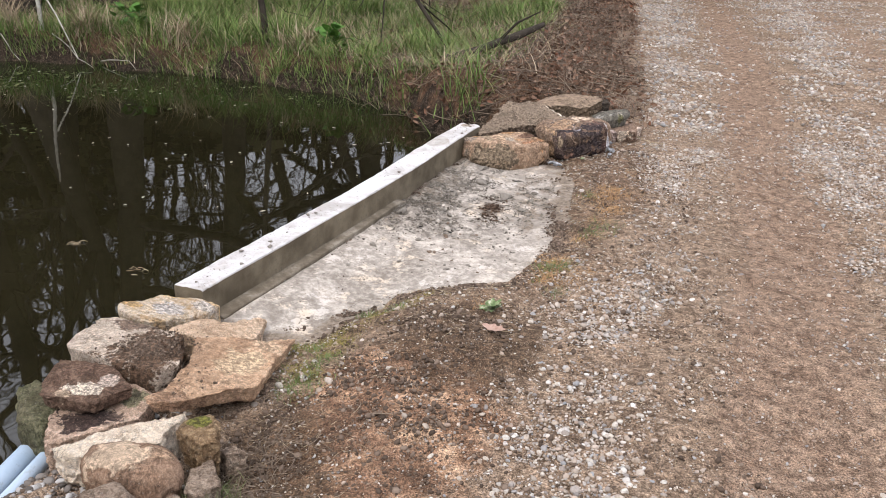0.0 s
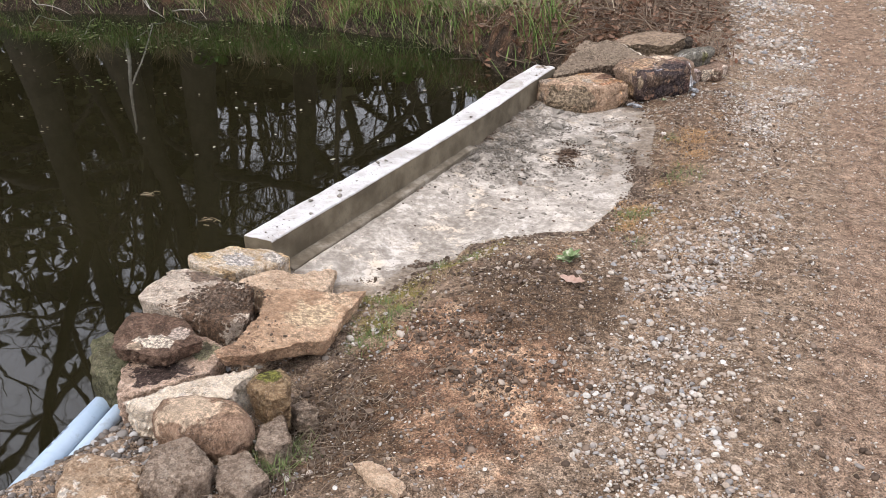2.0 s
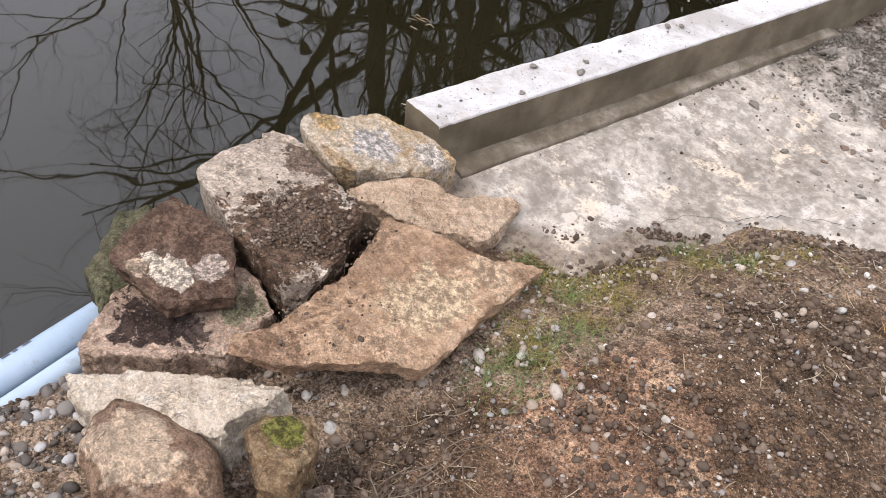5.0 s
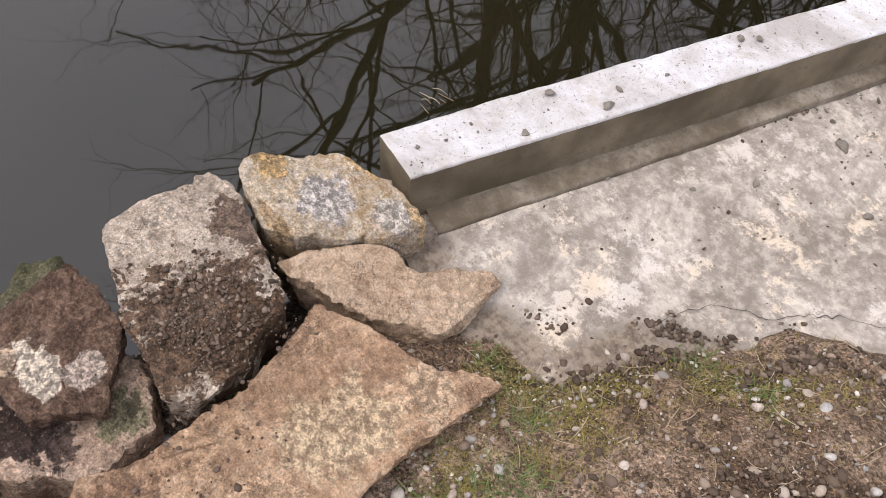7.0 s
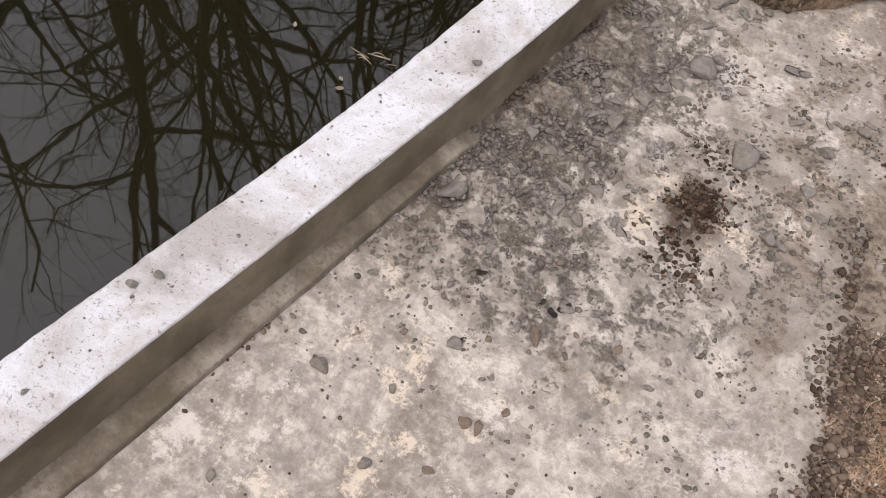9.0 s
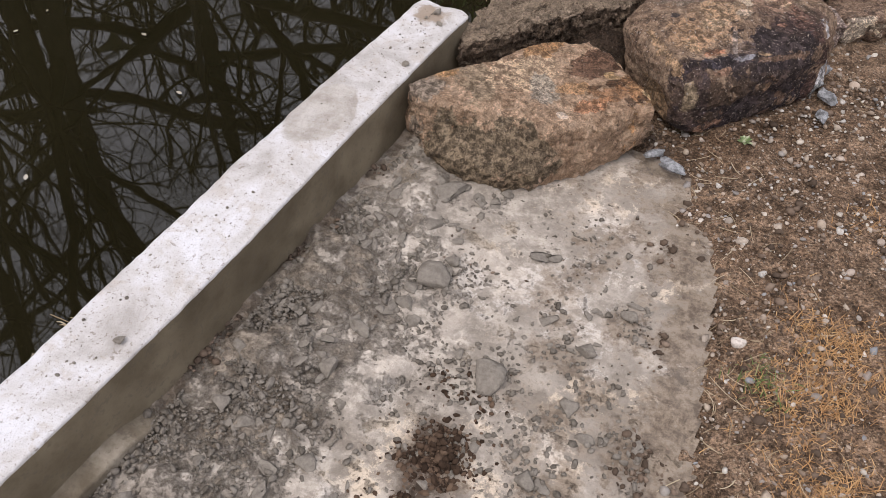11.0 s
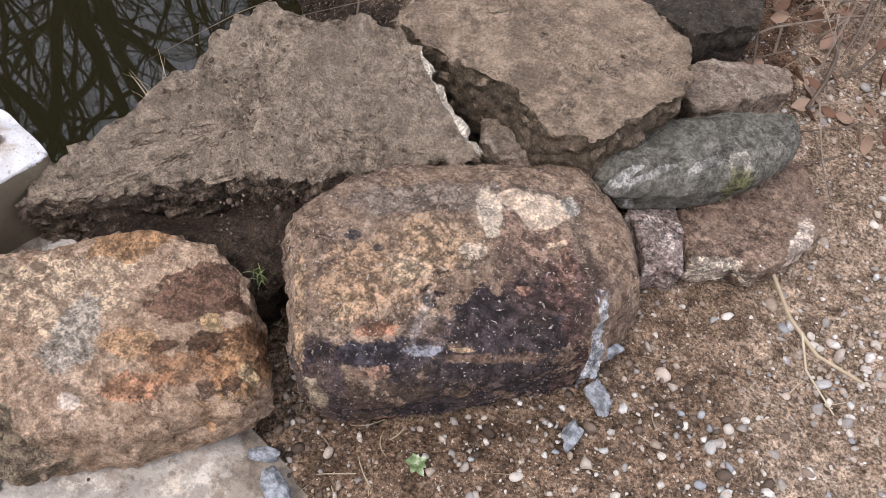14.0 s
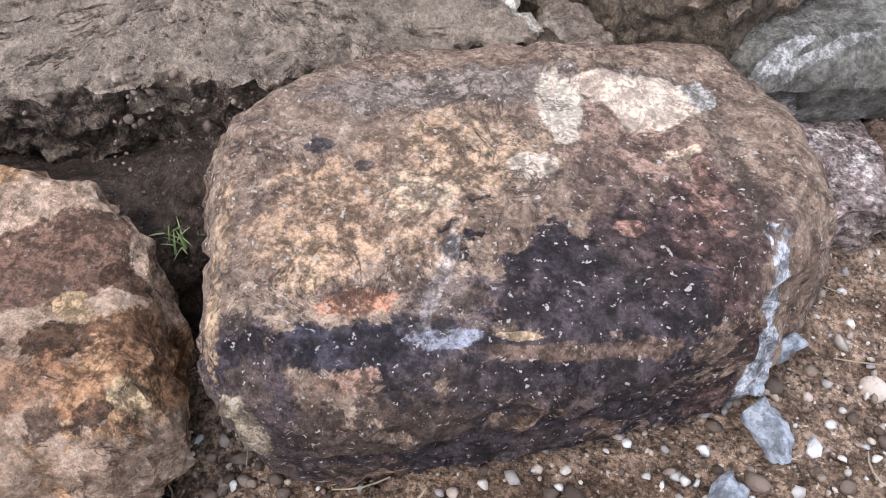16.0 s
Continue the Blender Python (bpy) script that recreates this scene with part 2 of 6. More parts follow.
# ---- the lie of the land ----
WATER = -0.35
POND = [(-0.34, 3.62), (0.47, 6.87), (0.56, 7.0), (0.64, 7.4), (0.4, 7.85), (0.02, 8.2), (-0.59, 8.88), (-1.44, 9.6), (-2.78, 10.0), (-5.1, 10.4), (-8, 10.3), (-12, 8.5), (-14, 4), (-12, -1), (-7, -4), (-3, -3), (-1.6, -0.5), (-0.95, 1.2), (-0.66, 2.3), (-0.6, 2.9), (-0.5, 3.3)]
SLAB = [(-0.2, 3.7), (0.06, 3.67), (0.25, 3.74), (0.33, 3.93), (0.53, 4.09), (0.66, 4.28), (0.89, 4.34), (1.13, 4.48), (1.33, 5.1), (1.3, 5.6), (1.29, 5.95), (1.3, 6.3), (1.24, 6.62), (1.06, 6.8), (0.62, 6.95)]
W0, WU, WV = np.array((-0.242, 3.681)), np.array((0.2521, 0.9677)), np.array((0.9677, -0.2521))


def land(x, y):
    """Height of the dry ground."""
    x, y = np.asarray(x, float), np.asarray(y, float)
    p = flat(x, y)
    n = (0.018 * fbm(p, 0.9, 3, 3) + 0.008 * fbm(p, 0.16, 3, 5)).reshape(x.shape)
    h = 0.03 - 0.07 * smooth(3.3, 6.0, y) + 0.05 * smooth(7.5, 10, y)
    # wheel ruts of the track, and the low crown between them
    rut = track(x, y)
    h = h - 0.03 * rut
    # leaf-covered berm between pond and track, and the far grassy bank
    berm = smooth(1.9, 0.9, x - 0.02 * (y - 9)) * smooth(7.75, 9.0, y)
    h = h + 0.22 * berm
    h = h + 0.055 * np.maximum(0, y - 10.2) * smooth(2.0, -1.0, x) * smooth(60, 25, y)
    h = h - 0.24 * smooth(1.3, -0.4, x) * smooth(8.7, 9.7, y)
    # the ground sinks towards the stones at the near end
    h = h - 0.1 * smooth(0.85, 0.25, x) * smooth(2.0, 2.7, y) * smooth(4.6, 4.0, y)
    return h + n


def track(x, y):
    """How much a place is swept bare by wheels."""
    mid = np.interp(y, (2.0, 4.3, 5.2, 6.2, 7.7, 10.1, 12.8, 17.5, 40.0), (2.2, 2.54, 2.74, 2.81, 2.87, 3.1, 3.27, 3.4, 3.6))
    return np.exp(-((x - mid) / 0.33) ** 2) + 0.5 * np.exp(-((x - mid - 1.75) / 0.35) ** 2)


def height(x, y):
    """Height of the ground sheet, under water and slab too."""
    x, y = np.asarray(x, float), np.asarray(y, float)
    h = land(x, y)
    sd = signed(x, y, POND)
    p = flat(x, y)
    wob = (0.12 * fbm(p, 0.5, 3, 11)).reshape(x.shape) * smooth(7.6, 8.4, y)
    sd = sd + wob
    wall_side = np.exp(-np.maximum(0, np.abs(y - 5.2) - 1.5) ** 2 / 0.1)
    width = 0.42 - 0.3 * wall_side
    bank = smooth(-0.25, 1, sd / width)
    bed = -0.95 + 0.5 * smooth(-1.2, 0.0, sd)
    h = bed + (h - bed) * bank
    inner = signed(x, y, SLAB) + (0.035 * fbm(p, 0.14, 3, 21)).reshape(x.shape)
    dip = smooth(0.28, 0.03, inner)
    h = h - dip * 0.045 * (sd > 0)
    under = smooth(0.04, -0.13, inner)
    return h + under * (-0.16 - h) * (sd > 0.0)


def lines(segments):
    out = [segments[0][0]]
    for a, b, step in segments:
        k = max(1, int(round((b - a) / step)))
        out += list(np.linspace(a, b, k + 1)[1:])
    return np.array(out)


xs = lines([(-600, -60, 90), (-60, -14, 4), (-14, -4, 0.5), (-4, -0.9, 0.12), (-0.9, 2.9, 0.02), (2.9, 5, 0.05), (5, 9, 0.3), (9, 40, 4), (40, 600, 90)])
ys = lines([(-600, -60, 90), (-60, -6, 5), (-6, 1.0, 0.5), (1.0, 7.8, 0.02), (7.8, 12.5, 0.06), (12.5, 20, 0.25), (20, 60, 4), (60, 600, 90)])
gx, gy = np.meshgrid(xs, ys)
gz = height(gx, gy)
gp = flat(gx, gy)
gz = gz + (0.007 * fbm(gp, 0.07, 2, 31)).reshape(gx.shape) * (np.abs(gx) < 9)

# what lies on the ground: red soil, mud, leaf litter, sparse grass, washed-out dust
sd_pond = signed(gx, gy, POND)
sd_slab = signed(gx, gy, SLAB)
mask = {
    "red": np.maximum(1.2 * np.exp(-(((gx - 0.85) / 0.46) ** 2 + ((gy - 3.0) / 0.6) ** 2)), 0.5 * np.exp(-(((gx - 0.5) / 0.3) ** 2 + ((gy - 2.5) / 0.4) ** 2))),
    # darkest: humus near the first pile, gaps between far stones, a boulder's foot
    "dark_earth": np.maximum(1.05 * np.exp(-(((gx - 1.05) / 0.42) ** 2 + ((gy - 3.65) / 0.45) ** 2)), np.exp(-(((gx - 0.42) / 0.2) ** 2 + ((gy - 2.8) / 0.4) ** 2))) + np.exp(-(((gx - 0.98) / 0.16) ** 2 + ((gy - 7.0) / 0.14) ** 2)) + np.exp(-(((gx - 1.22) / 0.16) ** 2 + ((gy - 7.42) / 0.1) ** 2)) + 0.62 * np.exp(-((0.83 * (gy - 6.8) - 0.56 * (gx - 1.2) + 0.1) / 0.12) ** 2) * smooth(1.0, 1.2, gx) * smooth(1.9, 1.6, gx) + 0.6 * np.exp(-(((gx - 0.62) / 0.25) ** 2 + ((gy - 2.55) / 0.35) ** 2)),
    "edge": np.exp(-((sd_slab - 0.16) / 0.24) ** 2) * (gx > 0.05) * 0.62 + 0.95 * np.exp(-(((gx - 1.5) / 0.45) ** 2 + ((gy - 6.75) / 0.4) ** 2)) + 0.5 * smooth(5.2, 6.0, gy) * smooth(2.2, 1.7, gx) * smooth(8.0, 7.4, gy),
    "litter": smooth(1.95, 1.6, gx - 0.02 * (gy - 9) + 0.3 * fbm(gp, 0.6, 3, 43).reshape(gx.shape)) * smooth(7.7, 8.2, gy),
    "moss": 0.62 * np.exp(-((sd_slab - 0.1) / 0.15) ** 2) * smooth(4.6, 4.0, gy) * (gx > 0.15) + 0.7 * np.exp(-(((gx - 0.4) / 0.12) ** 2 + ((gy - 3.3) / 0.2) ** 2)),
    "green": smooth(9.6, 11.0, gy + 0.5 * gx) * smooth(1.2, -0.2, gx),
    "mud": smooth(0.45, 0.1, sd_pond + 0.15 * fbm(gp, 0.4, 3, 41).reshape(gx.shape)) * (1 - np.exp(-np.maximum(0, np.abs(gy - 5.2) - 1.4) ** 2 / 0.1)),
    "track": np.clip(track(gx, gy), 0, 1),
}

n = Nodes("gravelly_soil", 0.95, 0.1)
soil = n.ramp(n.noise(0.35, 7, 0.68, 0.3), [(0.38, (0.15, 0.106, 0.076)), (0.5, (0.24, 0.175, 0.128)), (0.62, (0.33, 0.255, 0.195))])
soil = n.mix(0.5, soil, n.ramp(n.noise(0.03, 6, 0.72), [(0.38, (0.07, 0.05, 0.037)), (0.5, (0.2, 0.15, 0.112)), (0.6, (0.36, 0.29, 0.23))]))
edge = n.math("MULTIPLY", n.math("SUBTRACT", n.noise(0.12, 6, 0.7), 0.5), 1.1)
def soil_mask(key, lo=0.35, hi=0.65):
    return n.step(n.math("ADD", n.attr(key), edge), lo, hi)
soil = n.mix(n.math("MULTIPLY", soil_mask("track", 0.25, 0.6), 0.8), soil, n.ramp(n.noise(0.1, 6, 0.7), [(0.38, (0.165, 0.112, 0.082)), (0.62, (0.3, 0.22, 0.168))]))
soil = n.mix(n.math("MULTIPLY", soil_mask("red"), 0.9), soil, n.ramp(n.noise(0.2, 7, 0.7), [(0.38, (0.1, 0.058, 0.038)), (0.48, (0.19, 0.113, 0.075)), (0.56, (0.33, 0.21, 0.14)), (0.63, (0.5, 0.355, 0.25))]))
soil = n.mix(n.math("MULTIPLY", soil_mask("dark_earth"), 0.8), soil, n.ramp(n.noise(0.03, 5, 0.7), [(0.36, (0.03, 0.02, 0.013)), (0.64, (0.125, 0.083, 0.054))]))
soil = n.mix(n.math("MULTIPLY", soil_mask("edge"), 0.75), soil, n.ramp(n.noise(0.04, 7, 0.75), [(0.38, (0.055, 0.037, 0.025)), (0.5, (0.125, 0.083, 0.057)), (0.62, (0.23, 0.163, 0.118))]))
soil = n.mix(n.math("MULTIPLY", soil_mask("moss", 0.45, 0.65), 0.6), soil, n.ramp(n.noise(0.02, 5, 0.75), [(0.38, (0.05, 0.05, 0.018)), (0.5, (0.12, 0.115, 0.035)), (0.62, (0.24, 0.22, 0.08))]))
soil = n.mix(soil_mask("litter"), soil, n.ramp(n.noise(0.05, 5, 0.7), [(0.3, (0.035, 0.022, 0.014)), (0.7, (0.14, 0.085, 0.055))]))
soil = n.mix(soil_mask("green"), soil, n.ramp(n.noise(0.2, 5, 0.7), [(0.3, (0.05, 0.05, 0.02)), (0.7, (0.14, 0.12, 0.06))]))
soil = n.mix(soil_mask("mud"), soil, n.ramp(n.noise(0.06, 5, 0.7), [(0.38, (0.01, 0.008, 0.006)), (0.62, (0.045, 0.033, 0.025))]))
soil = n.mix(n.math("MULTIPLY", n.step(n.noise(0.012, 5, 0.75), 0.54, 0.62), 0.75), soil, (0.05, 0.036, 0.027))
soil = n.mix(n.math("MULTIPLY", n.step(n.noise(0.009, 4, 0.7), 0.6, 0.66), 0.7), soil, (0.4, 0.34, 0.28))
soil = n.mix(1.0, soil, n.ramp(n.noise(0.007, 5, 0.78), [(0.43, (0.5, 0.49, 0.48)), (0.5, (1, 1, 1)), (0.57, (1.5, 1.48, 1.45))]), "MULTIPLY")
soil = n.mix(1.0, soil, n.ramp(n.noise(0.045, 8, 0.74), [(0.4, (0.62, 0.6, 0.58)), (0.5, (1, 1, 1)), (0.6, (1.35, 1.33, 1.3))]), "MULTIPLY")
speck = n.cells(0.011)
soil = n.mix(n.math("MULTIPLY", n.step(speck, 0.22, 0.1), n.step(n.noise(0.02, 2), 0.45, 0.6)), soil, (0.36, 0.31, 0.26))
soil = n.mix(1.0, soil, (1.04, 1.0, 0.95), "MULTIPLY")
SOIL = n.done(soil, [(n.noise(0.06, 6, 0.75), 0.012), (n.noise(0.012, 4, 0.75), 0.008), (n.step(speck, 0.4, 0.05), 0.003)])

ground_mesh = mesh("ground", np.stack([gx, gy, gz], -1).reshape(-1, 3), quads(*gx.shape), SOIL)
for key, value in mask.items():
    a = ground_mesh.attributes.new(key, "FLOAT", "POINT")
    a.data.foreach_set("value", np.clip(value, 0, 1).astype(np.float32).ravel())
ground = thing("ground", ground_mesh, "brown gravelly soil with bare wheel tracks beside a pond", "ground", kind="structure")

# ---- the pond ----
n = Nodes("pond_water", 0.02, 0.5)
n.b.inputs["IOR"].default_value = 1.56
murk = n.ramp(n.noise(1.2, 4, 0.6), [(0.3, (0.009, 0.0077, 0.0034)), (0.7, (0.0155, 0.0132, 0.006))])
shallow = n.step(n.math("ADD", n.axis(1), n.math("MULTIPLY", n.noise(0.7, 4), 0.9)), 8.6, 10.0)
murk = n.mix(n.math("MULTIPLY", shallow, n.noise(0.5, 5, 0.7)), murk, (0.016, 0.03, 0.008))
WATER_MAT = n.done(murk, [(n.noise(0.35, 2, 0.5), 0.0012)])
wx, wy = np.meshgrid(np.linspace(-15, 1.2, 30), np.linspace(-5, 11.5, 30))
water = thing("water", mesh("water", np.stack([wx, wy, np.full(wx.shape, WATER)], -1).reshape(-1, 3), quads(30, 30), WATER_MAT), "still, dark olive-brown pond water mirroring bare trees", "water", kind="structure")

# ---- the concrete wall and apron ----
n = Nodes("pale_concrete", 0.85, 0.25)
c = n.ramp(n.noise(0.22, 8, 0.68, 0.4), [(0.38, (0.4, 0.375, 0.355)), (0.48, (0.53, 0.51, 0.5)), (0.56, (0.6, 0.59, 0.6)), (0.64, (0.66, 0.66, 0.69))])
c = n.mix(n.math("MULTIPLY", n.step(n.noise(0.06, 8, 0.76, 0.5), 0.54, 0.62), 0.4), c, (0.42, 0.36, 0.3))
c = n.mix(n.math("MULTIPLY", n.step(n.noise(0.011, 5, 0.75), 0.585, 0.63), 0.7), c, (0.2, 0.165, 0.13))
c = n.mix(n.math("MULTIPLY", n.step(n.noise(0.005, 3, 0.7), 0.6, 0.66), 0.5), c, (0.26, 0.22, 0.18))
c = n.mix(n.math("MULTIPLY", n.near((0.36, 6.36), (0.085, 0.13, -14), 0.12, 0.5, 0.06), 0.8), c, n.ramp(n.noise(0.05, 6, 0.7), [(0.38, (0.3, 0.265, 0.23)), (0.62, (0.47, 0.44, 0.405))]))
c = n.mix(n.math("MULTIPLY", n.near((0.49, 6.86), (0.06, 0.06), 0.5, 2.2, 0.05), 0.8), c, (0.27, 0.2, 0.14))
CONCRETE = n.done(c, [(n.noise(0.05, 7, 0.72), 0.006), (n.noise(0.006, 4, 0.75), 0.0025)])
# side faces: olive-brown concrete, darkened to carry the side's shade in its colour
n = Nodes("shaded_formed_concrete", 0.8, 0.3)
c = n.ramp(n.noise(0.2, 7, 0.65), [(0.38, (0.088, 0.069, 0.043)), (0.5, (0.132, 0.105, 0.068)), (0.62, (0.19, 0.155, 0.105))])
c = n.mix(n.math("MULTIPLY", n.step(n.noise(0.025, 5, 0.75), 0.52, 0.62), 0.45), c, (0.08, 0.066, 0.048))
SHADED_SIDE = n.done(c, [(n.noise(0.03, 6, 0.7), 0.002), (n.noise(0.004, 3, 0.7), 0.001)])

n = Nodes("dusty_footing_concrete", 0.9, 0.2)
c = n.ramp(n.noise(0.15, 7, 0.68), [(0.38, (0.105, 0.084, 0.058)), (0.5, (0.165, 0.137, 0.102)), (0.62, (0.27, 0.235, 0.188))])
c = n.mix(n.math("MULTIPLY", n.step(n.noise(0.02, 6, 0.75), 0.52, 0.6), 0.6), c, (0.11, 0.088, 0.066))
LEDGE = n.done(c, [(n.noise(0.02, 6, 0.75), 0.003)])


def wall_top(u):
    return 0.118 + 0.0125 * u


BOW_U = (0.0, 0.26, 0.5, 1.0, 1.4, 1.8, 2.3, 2.7, 3.1, 3.34)
INNER = (0.002, 0.01, 0.017, 0.022, 0.03, 0.034, 0.031, 0.014, 0.001, 0.002)
OUTER = (-0.153, -0.156, -0.152, -0.139, -0.126, -0.13, -0.149, -0.166, -0.166, -0.164)


def bow(u, side):
    """Where the inner or outer edge of the wall's crest runs: the kerb bows a little towards the apron."""
    w = np.linspace(-0.12, 0.12, 9)
    return np.mean([np.interp(u + d, BOW_U, side) for d in w], axis=0)


def build_wall():
    """A hand-poured kerb of concrete, its corners worn and a little wavy."""
    length = 3.335
    side, ring_z, kind = [], [], []
    for z in np.linspace(-0.42, -0.009, 16):
        side.append((1.0, 0.0)), ring_z.append(z), kind.append(1)
    for a in np.linspace(0, 90, 4):
        side.append((1.0, -0.006 + 0.006 * math.cos(radians(a)))), ring_z.append(-0.006 + 0.006 * math.sin(radians(a))), kind.append(0)
    for f in np.linspace(0.93, 0.07, 20):
        side.append((f, 0.0)), ring_z.append(0.0), kind.append(0)
    for a in np.linspace(90, 180, 4):
        side.append((0.0, 0.008 + 0.008 * math.cos(radians(a)))), ring_z.append(-0.008 + 0.008 * math.sin(radians(a))), kind.append(0)
    for z in np.linspace(-0.014, -0.8, 12):
        side.append((0.0, 0.0)), ring_z.append(z), kind.append(1)
    sf, so = np.array(side).T
    rz = np.array(ring_z)
    us = np.concatenate([[0.0, 0.003], np.linspace(0.008, length - 0.04, 330), length - 0.04 + 0.04 * np.array([0.3, 0.55, 0.75, 0.9, 1.0])])
    inner, outer = bow(us, INNER), bow(us, OUTER)
    # the far end is rounded off in plan
    tip = np.clip((us - length + 0.04) / 0.04, 0, 1)
    round_ = 0.03 * (1 - np.sqrt(np.clip(1 - tip ** 2, 0, 1)))
    inner, outer = inner - 0.4 * round_, outer + round_
    u = us[:, None] + 0 * sf
    v = outer[:, None] + (inner - outer)[:, None] * sf[None, :] + so[None, :]
    z = rz[None, :] + wall_top(us)[:, None] - np.where(us < 0.002, 0.003, 0)[:, None] - 0.006 * tip[:, None]
    # the free end is skewed and the crest sags slightly
    u = u + smooth(0.3, 0.0, us)[:, None] * 0.1 * (v + 0.07)
    z = z + np.where(rz > -0.05, 1, 0)[None, :] * (-0.006 * np.sin(us * 0.95))[:, None]
    pts = np.stack([W0[0] + u * WU[0] + v * WV[0], W0[1] + u * WU[1] + v * WV[1], z], -1).reshape(-1, 3)
    k = np.tile(np.array(kind), len(us))
    pts[:, 2] += 0.0026 * fbm(pts, 0.12, 4, 51) * (k == 0) + 0.0014 * fbm(pts, 0.018, 2, 52) * (k == 0)
    # crumbled arrises, worst on the pond side and at the far end
    arris = np.tile((np.minimum(sf, 1 - sf) < 0.02) & (rz > -0.012), len(us))
    uu = np.repeat(us, len(sf))
    chips = np.clip(fbm(pts, 0.05, 4, 53) - 0.2, 0, 1) * arris
    pts[:, 2] -= 0.004 * chips
    crumble = fbm(pts, 0.03, 4, 57) * 0.0016 * np.tile(sf < 0.02, len(us)) * np.tile(rz > -0.1, len(us))
    pts[:, :2] += (0.0012 * fbm(pts, 0.3, 3, 54) + 0.0008 * fbm(pts, 0.03, 3, 56) + crumble)[:, None] * WV
    pts[:, 2] -= 0.008 * smooth(3.22, 3.3, uu) * np.clip(fbm(pts, 0.05, 3, 58) + 0.3, 0, 1) * (k == 0)
    faces = quads(len(us), len(sf)).tolist()
    m = len(sf)
    faces += [tuple(range(m)), tuple(range((len(us) - 1) * m, len(us) * m))[::-1]]
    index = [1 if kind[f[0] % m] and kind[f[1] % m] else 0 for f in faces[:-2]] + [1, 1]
    me = mesh("wall", pts, faces, [CONCRETE, SHADED_SIDE], True, index)
    me.set_sharp_from_angle(angle=radians(50))
    return me


wall = tagged(new("concrete_wall"), "low poured concrete wall with a whitish top along the pond", "wall", kind="")
wall.location = (0, 0, 0)
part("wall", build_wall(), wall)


def build_ledge():
    us = np.linspace(0.05, 2.12, 160)
    f = np.concatenate([np.linspace(0, 0.95, 8), [1.0, 1.01, 1.01]])
    drop = np.array([0] * 8 + [-0.002, -0.008, -0.1])
    inner = bow(us, INNER) - 0.03
    v = inner[:, None] + (0.077 + 0.004 * np.sin(us * 2.3) - inner)[:, None] * f[None, :]
    u = us[:, None] + 0 * f
    z = -0.02 + 0.009 * u + drop[None, :] - 0.012 * f[None, :] - 0.09 * smooth(1.85, 2.1, u)
    pts = np.stack([W0[0] + u * WU[0] + v * WV[0], W0[1] + u * WU[1] + v * WV[1], z], -1).reshape(-1, 3)
    pts[:, 2] += 0.0025 * fbm(pts, 0.05, 3, 61)
    pts[:, :2] += (0.0025 * fbm(pts, 0.08, 4, 62) * np.tile(np.arange(11) > 5, 160))[:, None] * WV
    return mesh("footing_ledge", pts, quads(160, 11), LEDGE, False)


part("footing_ledge", build_ledge(), wall, "narrow brown footing ledge along the wall's foot")

n = Nodes("dusty_apron_concrete", 0.92, 0.2)
c = n.ramp(n.noise(0.3, 9, 0.72, 0.6), [(0.38, (0.2, 0.178, 0.157)), (0.46, (0.272, 0.25, 0.226)), (0.53, (0.335, 0.312, 0.288)), (0.6, (0.53, 0.49, 0.45))])
c = n.mix(0.4, c, n.ramp(n.noise(0.05, 7, 0.75), [(0.41, (0.15, 0.128, 0.108)), (0.5, (0.31, 0.28, 0.252)), (0.58, (0.58, 0.535, 0.485))]))
c = n.mix(n.math("MULTIPLY", n.step(n.noise(0.14, 9, 0.78), 0.53, 0.59), 0.65), c, n.mix(n.step(n.noise(0.3, 3, 0.5), 0.42, 0.58), (0.7, 0.6, 0.49), (0.62, 0.59, 0.57)))
mud = n.step(n.math("ADD", n.attr("clay"), n.math("MULTIPLY", n.math("SUBTRACT", n.noise(0.07, 10, 0.8), 0.5), 3.0)), 0.38, 0.78)
c = n.mix(n.math("MULTIPLY", mud, 0.85), c, n.ramp(n.noise(0.025, 7, 0.76), [(0.4, (0.06, 0.048, 0.038)), (0.5, (0.15, 0.126, 0.102)), (0.6, (0.28, 0.245, 0.205))]))
brown = n.math("MULTIPLY", n.near((0.87, 5.64), (0.1, 0.16), 0.6, 1.0, 0.06), 0.85)
c = n.mix(brown, c, (0.05, 0.033, 0.023))
rim = n.step(n.math("ADD", n.attr("rim"), n.math("MULTIPLY", n.math("SUBTRACT", n.noise(0.1, 9, 0.76), 0.5), 3.0)), 0.5, 0.9)
c = n.mix(n.math("MULTIPLY", rim, 0.85), c, n.ramp(n.noise(0.03, 6, 0.75), [(0.38, (0.075, 0.055, 0.041)), (0.5, (0.165, 0.13, 0.1)), (0.62, (0.29, 0.245, 0.2))]))
c = n.mix(n.math("MULTIPLY", n.step(n.noise(0.03, 6, 0.78), 0.555, 0.6), 0.6), c, (0.21, 0.185, 0.16))
c = n.mix(n.math("MULTIPLY", n.step(n.noise(0.012, 3, 0.7), 0.6, 0.72), 0.5), c, (0.24, 0.2, 0.165))
c = n.mix(1.0, c, (1.02, 0.985, 0.93), "MULTIPLY")
APRON = n.done(c, [(n.noise(0.08, 6, 0.7), 0.006), (n.math("MULTIPLY", mud, n.noise(0.02, 4, 0.7)), 0.008), (n.noise(0.008, 4, 0.7), 0.002)])


